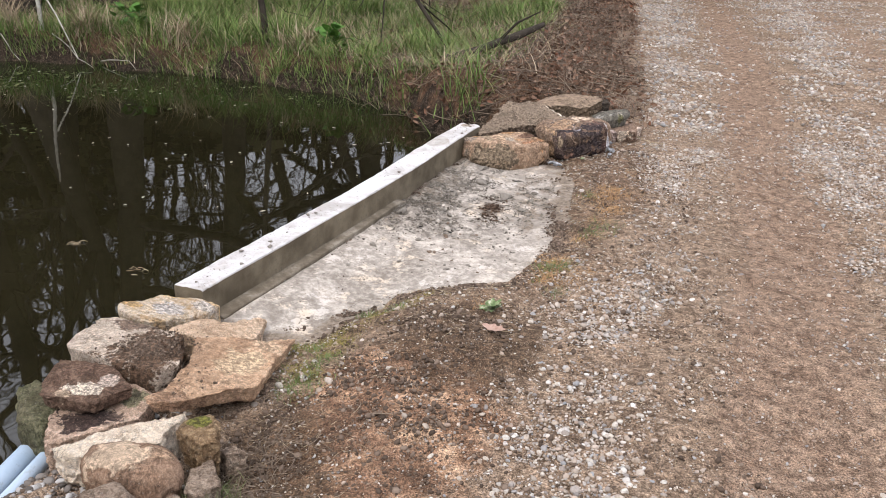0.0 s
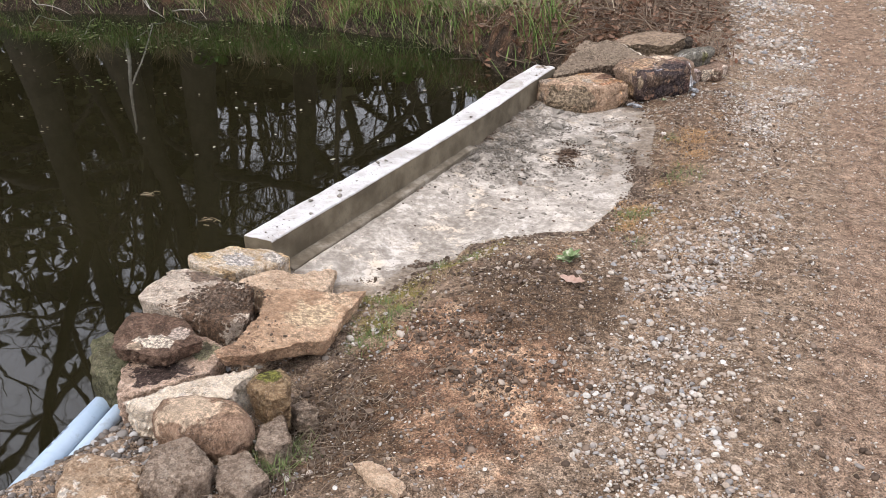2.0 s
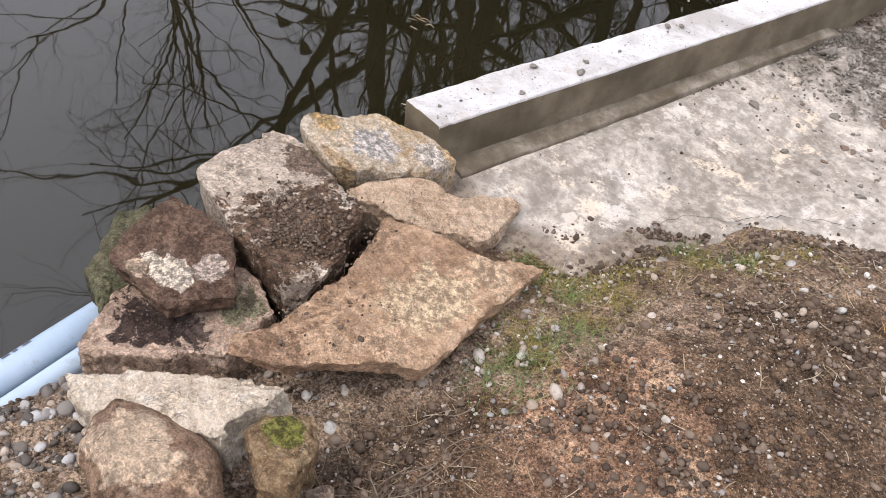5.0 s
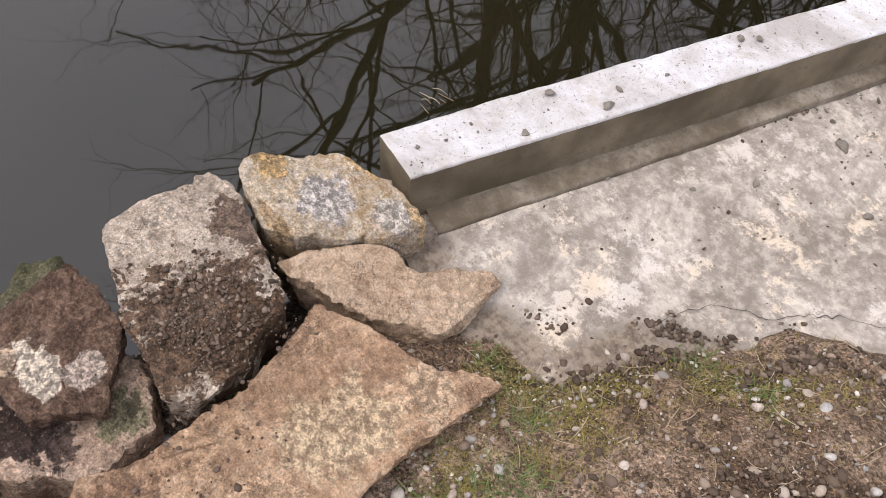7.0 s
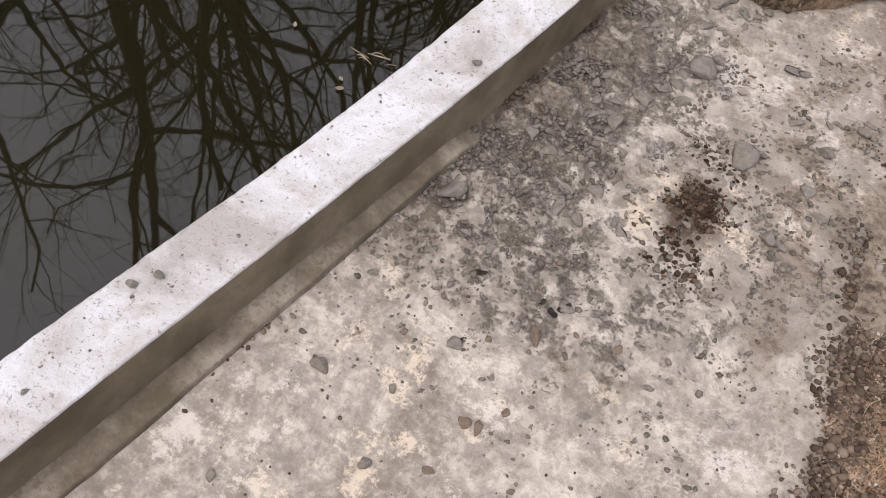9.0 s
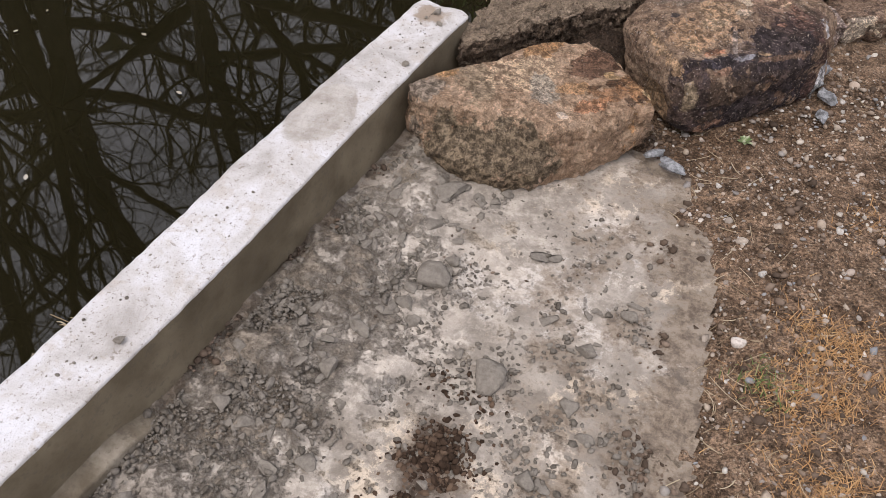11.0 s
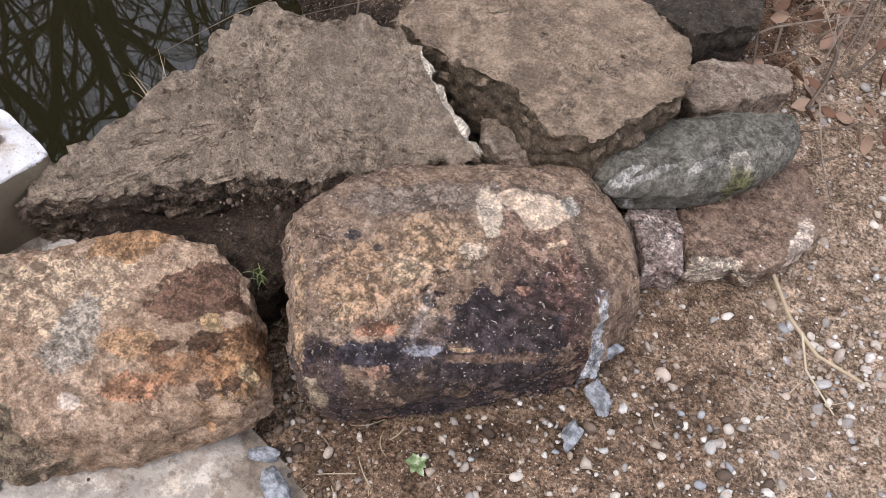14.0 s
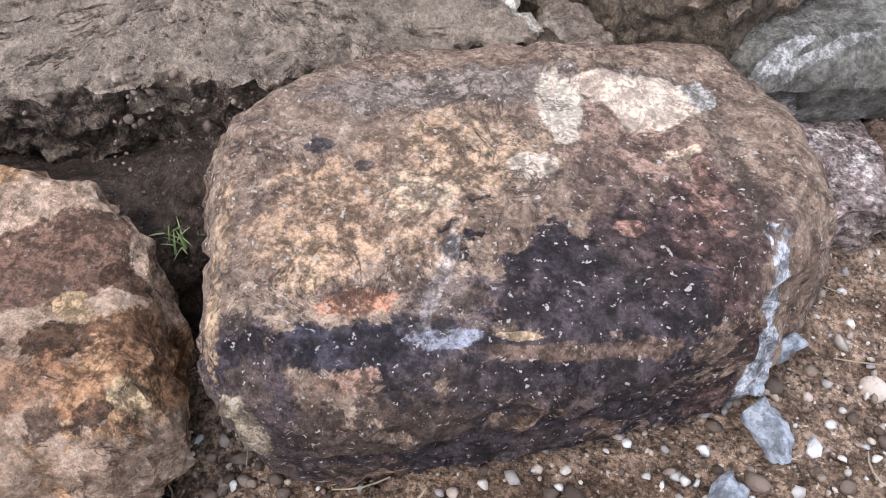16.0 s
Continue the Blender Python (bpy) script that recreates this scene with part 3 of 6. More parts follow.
def slab_top(x, y):
    v = (np.asarray(x) - W0[0]) * WV[0] + (np.asarray(y) - W0[1]) * WV[1]
    u = (np.asarray(x) - W0[0]) * WU[0] + (np.asarray(y) - W0[1]) * WU[1]
    return -0.045 - 0.05 * smooth(0.05, 0.5, v) + 0.02 * smooth(1.6, 2.6, u)


def build_slab():
    u, v = np.meshgrid(np.linspace(-0.05, 3.3, 240), np.linspace(0.0, 1.25, 110), indexing="ij")
    x, y = W0[0] + u * WU[0] + v * WV[0], W0[1] + u * WU[1] + v * WV[1]
    sd = signed(x, y, SLAB)
    clay = 0.68 * np.exp(-((u - 2.3) / 0.68) ** 2) * (0.32 + 0.75 * smooth(0.55, 0.12, v))
    clay = clay + 0.3 * np.exp(-((u - 1.72) / 0.25) ** 2 - ((v - 0.55) / 0.34) ** 2)
    p = flat(x, y)
    z = slab_top(x, y) + 0.004 * fbm(p, 0.3, 3, 71).reshape(x.shape) + clay * np.clip(0.05 * fbm(p, 0.08, 5, 72).reshape(x.shape), -0.002, 0.03)
    keep = sd < 0.1
    idx = -np.ones(x.size, int)
    f = quads(*x.shape)
    f = f[keep.ravel()[f].all(1)]
    used = np.unique(f)
    idx[used] = np.arange(len(used))
    top = np.stack([x, y, z], -1).reshape(-1, 3)[used]
    me = mesh("concrete_apron", top, idx[f], APRON)
    a = me.attributes.new("clay", "FLOAT", "POINT")
    a.data.foreach_set("value", clay.ravel()[used].astype(np.float32))
    a = me.attributes.new("rim", "FLOAT", "POINT")
    a.data.foreach_set("value", np.maximum(smooth(-0.1, 0.03, sd), 0.68 * smooth(-0.6, -0.2, sd) * smooth(1.5, 2.1, u) * smooth(0.3, 0.6, v)).ravel()[used].astype(np.float32))
    return me


apron = thing("concrete_apron", build_slab(), "pale dusty concrete apron smeared with dried clay", "slab", kind="structure")


# ---- stones ----
def outline(points, count, seed, jag):
    """The points as a closed outline of even steps, roughened but with its corners kept."""
    p = np.asarray(points, float)
    q = np.vstack([p, p[:1]])
    seg = np.hypot(*np.diff(q, axis=0).T)
    s = np.concatenate([[0], np.cumsum(seg)])
    t = np.linspace(0, s[-1], count, endpoint=False)
    out = np.stack([np.interp(t, s, q[:, 0]), np.interp(t, s, q[:, 1])], 1)
    out = 0.6 * out + 0.2 * (np.roll(out, 1, 0) + np.roll(out, -1, 0))
    tang = np.roll(out, -1, 0) - np.roll(out, 1, 0)
    norm = np.stack([tang[:, 1], -tang[:, 0]], 1) / (np.hypot(*tang.T)[:, None] + 1e-9)
    return out + norm * (jag * fbm(flat(out[:, 0], out[:, 1]), 0.035, 4, seed))[:, None]


def reach(c, P, poly):
    """How far an outline lies from c in the direction of each point of P."""
    d = (P - c) / np.hypot(*(P - c).T)[:, None]
    best = np.zeros(len(P))
    poly = np.asarray(poly, float)
    for a, b in zip(poly, np.roll(poly, -1, 0)):
        e, w = b - a, a - c
        det = d[:, 0] * e[1] - d[:, 1] * e[0]
        det = np.where(np.abs(det) < 1e-9, 1e-9, det)
        t, k = (w[0] * e[1] - w[1] * e[0]) / det, (w[0] * d[:, 1] - w[1] * d[:, 0]) / det
        best = np.where((k >= -1e-6) & (k <= 1 + 1e-6) & (t > best), t, best)
    return best


def stone(name, points, top, bottom, mat, label, category="stone", group="", tilt=(0, 0), edge=0.005, jag=0.004, relief=0.006, dome=0.002, lean=0.1, seed=1, count=190, strata=0.0, grit=0.0018, foot=None, foot_at=0.5, chip=0.004, thick=None):
    """A stone with this plan outline, its top and bottom height, a worn edge and a broken side; foot is its outline part of the way down, thick makes it a slab with a parallel underside."""
    P = outline(points, count, seed, jag)
    c = P.mean(0)
    if len(tilt) == 3:
        top, tilt = tilt[0] + tilt[1] * c[0] + tilt[2] * c[1], tilt[1:]
    R = np.hypot(*(P - c).T)
    size = R.mean()
    rings = [s for s in np.linspace(0.04, 0.86, 22)] + list(np.linspace(0.88, 1.0, 10))
    verts = []
    for s in rings:
        q = c + (P - c) * s
        d = np.abs(signed(q[:, 0], q[:, 1], P)) if s < 0.999 else np.zeros(count)
        e = np.clip(d / edge, 0, 1)
        z = top - edge + edge * np.sqrt(np.clip(1 - (1 - e) ** 2, 0, 1)) + dome * (1 - s ** 2)
        z = z + tilt[0] * (q[:, 0] - c[0]) + tilt[1] * (q[:, 1] - c[1])
        verts.append(np.column_stack([q, z]))
    base = verts[-1]
    wide = reach(c, P, foot) if foot else R * (1 - lean * foot_at)
    # sides break in slanting facets: each stretch of the rim leans its own way
    facet = vnoise(flat(P[:, 0], P[:, 1]) + 7.7, 0.09, seed + 21)
    for f in np.linspace(0.05, 1, 18):
        q = base.copy()
        q[:, 2] = base[:, 2] + ((bottom - base[:, 2]) if thick is None else -thick) * f
        if f <= foot_at:
            r = R + (wide - R) * f / foot_at
        else:
            r = wide * (1 - 0.14 * ((f - foot_at) / (1 - foot_at)) ** 2)
        r = r * (1 + 0.03 * facet * math.sin(min(1.0, f * 1.6) * 1.57))
        q[:, :2] = c + (P - c) / R[:, None] * r[:, None]
        if strata:
            q[:, :2] += (P - c) / size * (strata * vnoise(np.column_stack([q[:, :2] * 0.2, q[:, 2]]), 0.02, seed + 5))[:, None]
        verts.append(q)
    last = verts[-1].copy()
    last[:, :2] = c + (last[:, :2] - c) * 0.4
    verts.append(last)
    pts = np.vstack(verts)
    rows = len(verts)
    a, b = pts.copy(), pts + 31.7
    side = np.repeat(np.concatenate([np.zeros(len(rings) - 1), np.ones(rows - len(rings) + 1)]), count)
    off = np.stack([fbm(a, 0.14, 5, seed), fbm(b, 0.14, 5, seed + 1), fbm(a + 9.1, 0.16, 5, seed + 2)], 1) * relief
    off[:, :2] *= (0.25 + 0.9 * side)[:, None]
    off[:, 2] *= 1 - 0.4 * side
    fine = np.stack([vnoise(a, 0.013, seed + 3), vnoise(b, 0.013, seed + 4), vnoise(a + 5.5, 0.012, seed + 6)], 1) * grit * (1 + 1.6 * side)[:, None]
    # flakes split off the top leave shallow steps
    field = fbm(a * np.array((1, 1, 0.2)), 0.11, 4, seed + 8)
    flake = (smooth(0.0, 0.06, field) + smooth(0.45, 0.5, field) - 1.0) * chip
    off[:, 2] += flake * (1 - side)
    ridge = 0.5 - np.abs(fbm(a + 3.3, 0.05, 3, seed + 9))
    off[:, :2] += (pts[:, :2] - c) / size * (ridge * relief * 1.3 * side)[:, None]
    pts = pts + off + fine
    pts = np.vstack([pts, [[c[0], c[1], pts[:count, 2].mean()]], [[c[0], c[1], pts[-count:, 2].mean()]]])
    faces = quads(rows, count, True)[:, ::-1].tolist()
    n0 = rows * count
    faces += [(k, (k + 1) % count, n0) for k in range(count)]
    faces += [((rows - 1) * count + (k + 1) % count, (rows - 1) * count + k, n0 + 1) for k in range(count)]
    org = np.array([c[0], c[1], bottom])
    area = 0.5 * sum(P[k][0] * P[(k + 1) % count][1] - P[(k + 1) % count][0] * P[k][1] for k in range(count))
    if area < 0:
        faces = [f[::-1] for f in faces]
    me = mesh(name, pts - org, faces, mat)
    me.set_sharp_from_angle(angle=radians(32))
    return thing(name, me, label, category, group, at=tuple(org))


TAN = rock_material("tan_sandstone", (0.36, 0.235, 0.155), (0.55, 0.372, 0.247), (0.69, 0.525, 0.385), dirt_and_shade=(0.25, 0.155, 0.1), dirty=0.45, lumps=0.22, contrast=0.35, specks=0.3, blotches=[((0.16, 3.2), (0.13, 0.17), (0.66, 0.5, 0.35), 0.7), ((0.2, 3.4), (0.1, 0.08), (0.62, 0.48, 0.35), 0.6), ((0.06, 2.82), (0.12, 0.11), (0.27, 0.17, 0.115), 0.75), ((-0.04, 3.25), (0.07, 0.1, 30), (0.44, 0.31, 0.215), 0.6), ((0.22, 3.02), (0.09, 0.06, 40), (0.55, 0.4, 0.28), 0.6)])
BUFF = rock_material("buff_limestone", (0.44, 0.305, 0.21), (0.62, 0.47, 0.345), (0.74, 0.61, 0.48), dirt_and_shade=(0.28, 0.19, 0.13), dirty=0.25, contrast=0.35, lumps=0.18)
GOLD = rock_material("golden_grey_quartzite", (0.44, 0.29, 0.14), (0.57, 0.48, 0.36), (0.7, 0.66, 0.6), dirt_and_shade=(0.26, 0.16, 0.08), dirty=0.3, lumps=0.14, blotches=[((-0.31, 3.5), (0.1, 0.08), (0.49, 0.48, 0.48), 0.85), ((-0.2, 3.6), (0.06, 0.06), (0.52, 0.51, 0.5), 0.7), ((-0.45, 3.44), (0.07, 0.05), (0.52, 0.35, 0.15), 0.8), ((-0.33, 3.64), (0.08, 0.03, 30), (0.5, 0.34, 0.15), 0.75), ((-0.17, 3.66), (0.05, 0.03), (0.5, 0.35, 0.17), 0.7), ((-0.3, 3.36), (0.1, 0.025), (0.3, 0.2, 0.1), 0.7)])
HALF = rock_material("soil_crusted_limestone", (0.4, 0.325, 0.26), (0.58, 0.5, 0.42), (0.72, 0.655, 0.58), dirt_and_shade=(0.09, 0.065, 0.05), dirty=0.25, specks=0.05, blotches=[((-0.17, 3.1), (0.23, 0.24), (0.13, 0.082, 0.054), 0.95), ((-0.36, 3.3), (0.13, 0.08), (0.15, 0.105, 0.08), 0.9), ((-0.1, 3.2), (0.12, 0.12), (0.105, 0.068, 0.046), 0.92)])
PURPLE = rock_material("dark_white_stained_stone", (0.065, 0.041, 0.03), (0.14, 0.09, 0.066), (0.27, 0.19, 0.145), dirty=0.3, specks=0.15, blotches=[((-0.28, 2.79), (0.1, 0.05), (0.62, 0.54, 0.46), 0.95), ((-0.22, 2.86), (0.05, 0.05), (0.5, 0.43, 0.38), 0.8), ((-0.34, 2.75), (0.04, 0.03), (0.5, 0.4, 0.3), 0.8)])
RIMMED = rock_material("pink_rimmed_stone", (0.3, 0.21, 0.16), (0.5, 0.37, 0.285), (0.68, 0.55, 0.46), dirty=0.15, blotches=[((-0.25, 2.71), (0.14, 0.1), (0.05, 0.034, 0.031), 0.97), ((-0.16, 2.76), (0.08, 0.05), (0.06, 0.045, 0.042), 0.9), ((-0.13, 2.88), (0.09, 0.07), (0.16, 0.165, 0.1), 0.85)])
CREAM = rock_material("cream_rough_limestone", (0.6, 0.49, 0.37), (0.78, 0.69, 0.57), (0.82, 0.77, 0.68), dirt_and_shade=(0.4, 0.3, 0.22), dirty=0.12, relief=0.006, contrast=0.25)
BROWN = rock_material("brown_rounded_stone", (0.15, 0.1, 0.07), (0.28, 0.185, 0.13), (0.42, 0.3, 0.22), dirty=0.3, blotches=[((0.05, 2.47), (0.11, 0.075, 15), (0.62, 0.5, 0.38), 0.9, 1), ((0.18, 2.5), (0.06, 0.05), (0.42, 0.3, 0.21), 0.7)])
MOSSY = rock_material("moss_grown_stone", (0.14, 0.09, 0.055), (0.25, 0.17, 0.1), (0.4, 0.31, 0.2), dirty=0.3, blotches=[((0.23, 2.69), (0.06, 0.055), (0.14, 0.15, 0.035), 0.9)])
GREENISH = rock_material("algae_green_stone", (0.07, 0.075, 0.045), (0.13, 0.135, 0.08), (0.22, 0.21, 0.14), dirty=0.3)
GREYISH = rock_material("grey_brown_stone", (0.16, 0.12, 0.09), (0.27, 0.21, 0.165), (0.4, 0.34, 0.28), dirty=0.4)
WHITED = rock_material("white_veined_stone", (0.24, 0.15, 0.09), (0.4, 0.29, 0.2), (0.55, 0.44, 0.33), dirty=0.25, white=(0.68, 0.64, 0.58))
DUSTY = rock_material("soil_dusted_grey_slab", (0.085, 0.064, 0.049), (0.155, 0.118, 0.09), (0.26, 0.205, 0.16), lit_dust=(0.3, 0.245, 0.19), dirty=0.3, lumps=0.1, relief=0.009, specks=0.3, contrast=0.6, blotches=[((1.155, 7.392), (0.13, 0.022, -29), (0.5, 0.32, 0.14), 0.9, 1), ((1.148, 7.382), (0.13, 0.014, -29), (0.7, 0.65, 0.56), 0.95, 1)])
BEIGE = rock_material("beige_brown_slab", (0.07, 0.056, 0.038), (0.14, 0.11, 0.078), (0.24, 0.19, 0.14), lit_dust=(0.35, 0.272, 0.205), dirty=0.3, relief=0.008)
SMOOTHG = rock_material("smooth_grey_green_stone", (0.06, 0.059, 0.05), (0.11, 0.106, 0.09), (0.22, 0.21, 0.185), dirt_and_shade=(0.045, 0.041, 0.033), dirty=0.35, rough=0.6, relief=0.003, specks=0.1, blotches=[((1.5, 7.42), (0.07, 0.012, 60), (0.36, 0.355, 0.34), 0.75), ((1.55, 7.46), (0.09, 0.01, 50), (0.33, 0.325, 0.31), 0.7), ((1.62, 7.52), (0.07, 0.012, 55), (0.28, 0.275, 0.26), 0.65), ((1.68, 7.58), (0.03, 0.03), (0.32, 0.3, 0.26), 0.7), ((1.72, 7.54), (0.05, 0.04), (0.1, 0.1, 0.045), 0.8)])
PINKISH = rock_material("pink_grey_granite", (0.13, 0.095, 0.085), (0.28, 0.215, 0.195), (0.5, 0.43, 0.4), dirty=0.3, lumps=0.05, white=(0.66, 0.6, 0.56), contrast=1.0)
UMBER = rock_material("umber_flat_stone", (0.12, 0.08, 0.06), (0.235, 0.165, 0.125), (0.36, 0.27, 0.21), dirty=0.25, lumps=0.09, contrast=0.9, blotches=[((1.72, 7.41), (0.1, 0.022, 30), (0.64, 0.54, 0.45), 0.85), ((1.86, 7.55), (0.03, 0.09, 10), (0.6, 0.52, 0.45), 0.8)])
BLACKISH = rock_material("blackish_stone", (0.025, 0.022, 0.018), (0.05, 0.042, 0.034), (0.1, 0.085, 0.07), dirty=0.3)
RUSTY = rock_material("rust_and_tan_boulder", (0.26, 0.17, 0.113), (0.45, 0.32, 0.227), (0.65, 0.5, 0.38), dirt_and_shade=(0.14, 0.085, 0.055), dirty=0.12, lumps=0.16, relief=0.008, specks=0.3, contrast=0.6, blotches=[
    ((0.69, 6.64), (0.06, 0.14, 20), (0.29, 0.245, 0.18), 0.6),
    ((0.8, 6.72), (0.13, 0.1, 40), (0.66, 0.48, 0.35), 0.85),
    ((0.87, 6.66), (0.05, 0.09, 20), (0.45, 0.42, 0.37), 0.75),
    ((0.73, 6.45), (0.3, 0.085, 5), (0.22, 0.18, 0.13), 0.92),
    ((0.57, 6.55), (0.07, 0.07), (0.3, 0.26, 0.22), 0.85),
    ((0.6, 6.645), (0.04, 0.025, 45), (0.5, 0.31, 0.16), 0.85),
    ((0.83, 6.85), (0.1, 0.035, 45), (0.36, 0.205, 0.1), 0.8),
    ((0.975, 6.83), (0.1, 0.08, 30), (0.15, 0.088, 0.062), 0.92),
    ((0.94, 6.7), (0.06, 0.035, 30), (0.48, 0.3, 0.17), 0.8),
    ((1.1, 6.79), (0.07, 0.13), (0.48, 0.29, 0.155), 0.9),
    ((1.05, 6.76), (0.055, 0.04, 30), (0.09, 0.052, 0.032), 0.92),
    ((1.09, 6.7), (0.03, 0.025), (0.1, 0.06, 0.04), 0.85),
    ((1.05, 6.85), (0.03, 0.02), (0.1, 0.055, 0.035), 0.85),
    ((1.0, 6.645), (0.09, 0.03, 40), (0.46, 0.25, 0.15), 0.88),
    ((1.12, 6.73), (0.018, 0.03), (0.07, 0.042, 0.03), 0.9),
    ((1.0, 6.73), (0.03, 0.018, 40), (0.11, 0.062, 0.04), 0.85),
    ((1.06, 6.72), (0.1, 0.05, 40), (0.3, 0.16, 0.085), 0.7),
    ((1.1, 6.82), (0.06, 0.06), (0.2, 0.105, 0.06), 0.7),
    ((1.03, 6.8), (0.03, 0.02), (0.5, 0.36, 0.2), 0.8),
    ((1.13, 6.76), (0.02, 0.02), (0.6, 0.46, 0.28), 0.8),
    ((0.936, 6.575), (0.02, 0.014), (0.68, 0.58, 0.5), 0.95, 1)])


def along(u, v):
    """A spot on the banded boulder, u along its length and v across it."""
    return (1.2 + 0.83 * u - 0.56 * v, 6.8 + 0.56 * u + 0.83 * v)


SCORCHED = rock_material("dark_banded_boulder", (0.11, 0.076, 0.057), (0.255, 0.18, 0.132), (0.43, 0.33, 0.245), dirt_and_shade=(0.105, 0.082, 0.072), dirty=0.22, lumps=0.11, rough=0.75, relief=0.006, specks=1.0, contrast=0.75, blotches=[(along(u, v), (ru, rv, 34 + turn), colour, amount, *crisp) for u, v, ru, rv, turn, colour, amount, *crisp in [
    (0.15, 0.13, 0.14, 0.12, 0, (0.36, 0.25, 0.17), 0.75),
    (0.25, 0.28, 0.26, 0.045, 0, (0.24, 0.205, 0.178), 0.65),
    (0.17, 0.14, 0.05, 0.05, 0, (0.52, 0.41, 0.29), 0.6),
    (0.335, 0.045, 0.185, 0.105, 0, (0.03, 0.025, 0.031), 0.96),
    (0.13, -0.006, 0.17, 0.042, 0, (0.036, 0.035, 0.05), 0.92),
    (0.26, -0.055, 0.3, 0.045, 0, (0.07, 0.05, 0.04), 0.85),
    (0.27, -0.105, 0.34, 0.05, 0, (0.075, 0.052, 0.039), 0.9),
    (0.03, -0.02, 0.07, 0.07, 0, (0.06, 0.045, 0.047), 0.75),
    (0.4, 0.12, 0.14, 0.1, 0, (0.085, 0.056, 0.05), 0.6),
    (0.1, 0.12, 0.1, 0.1, 0, (0.4, 0.265, 0.165), 0.6),
    (0.24, 0.2, 0.12, 0.07, 0, (0.4, 0.28, 0.18), 0.55),
    (0.16, -0.07, 0.05, 0.012, 0, (0.42, 0.27, 0.18), 0.8),
    (0.3, -0.045, 0.09, 0.012, 0, (0.36, 0.24, 0.16), 0.75),
    (0.25, -0.02, 0.27, 0.035, 0, (0.05, 0.041, 0.046), 0.85),
    (0.24, 0.03, 0.12, 0.05, 0, (0.07, 0.055, 0.058), 0.6),
    (0.455, 0.1, 0.05, 0.15, 0, (0.1, 0.062, 0.054), 0.85),
    (0.45, 0.14, 0.022, 0.06, 0, (0.28, 0.17, 0.13), 0.8),
    (0.485, 0.2, 0.025, 0.1, 0, (0.17, 0.13, 0.1), 0.8),
    (0.12, 0.035, 0.055, 0.022, 0, (0.4, 0.2, 0.125), 0.85),
    (0.075, 0.07, 0.03, 0.05, 0, (0.38, 0.27, 0.175), 0.7),
    (0.195, 0.05, 0.012, 0.065, -24, (0.46, 0.41, 0.39), 0.5),
    (0.2, -0.002, 0.045, 0.012, 0, (0.25, 0.26, 0.3), 0.8),
    (0.3, -0.014, 0.11, 0.008, 0, (0.26, 0.17, 0.115), 0.5),
    (0.258, -0.003, 0.034, 0.006, 0, (0.6, 0.44, 0.28), 0.9),
    (0.106, -0.03, 0.05, 0.013, 0, (0.38, 0.24, 0.175), 0.8),
    (0.015, -0.05, 0.03, 0.028, 0, (0.38, 0.31, 0.22), 0.8),
    (0.004, 0.1, 0.014, 0.12, 0, (0.4, 0.28, 0.175), 0.7),
    (0.094, 0.209, 0.024, 0.018, 0, (0.06, 0.055, 0.062), 0.9),
    (0.135, 0.185, 0.014, 0.01, 0, (0.08, 0.07, 0.07), 0.8),
    (0.37, 0.095, 0.02, 0.014, 0, (0.36, 0.21, 0.16), 0.75),
    (0.4, 0.21, 0.1, 0.075, 0, (0.28, 0.19, 0.145), 0.8),
    (0.44, 0.185, 0.03, 0.012, 0, (0.52, 0.4, 0.29), 0.8),
    (0.331, 0.25, 0.024, 0.055, 0, (0.7, 0.6, 0.48), 0.97, 1),
    (0.425, 0.25, 0.056, 0.034, 0, (0.68, 0.55, 0.43), 0.97, 1),
    (0.375, 0.285, 0.028, 0.018, 0, (0.62, 0.49, 0.38), 0.95, 1),
    (0.292, 0.172, 0.028, 0.02, 0, (0.6, 0.5, 0.4), 0.85, 1),
    (0.478, 0.265, 0.02, 0.03, 0, (0.44, 0.42, 0.38), 0.85),
    (0.508, 0.03, 0.022, 0.06, 0, (0.46, 0.48, 0.51), 0.95)]])

NEAR, FAR = "stones piled at the wall's near end", "stones piled at the wall's far end"
stone("stone", [(-0.638, 2.873), (-0.601, 2.954), (-0.482, 2.904), (-0.39, 2.76), (-0.379, 2.654), (-0.52, 2.7)], 0.03, -0.4, GREENISH, "algae-green stone at the waterline under other stones", group=NEAR, seed=3, edge=0.03)
stone("stone", [(-0.371, 2.693), (-0.335, 2.625), (-0.304, 2.548), (-0.273, 2.54), (-0.229, 2.581), (-0.147, 2.641), (-0.098, 2.713), (-0.048, 2.754), (-0.06, 2.83), (-0.071, 2.914), (-0.162, 2.957), (-0.225, 2.96), (-0.334, 2.926), (-0.375, 2.781)], 0.055, -0.2, RIMMED, "pinkish-rimmed flat stone with a dark hollow", group=NEAR, seed=5, dome=-0.012, lean=0.1)
stone("stone", [(-0.42, 2.734), (-0.454, 2.807), (-0.48, 2.948), (-0.387, 2.966), (-0.259, 2.966), (-0.194, 2.901), (-0.116, 2.85), (-0.162, 2.799), (-0.196, 2.73), (-0.257, 2.721), (-0.329, 2.724), (-0.383, 2.718)], 0.125, 0.055, PURPLE, "dark purplish-brown stone with white patches on top of others", group=NEAR, seed=9, relief=0.005, lean=0.12, tilt=(-0.05, 0.02))
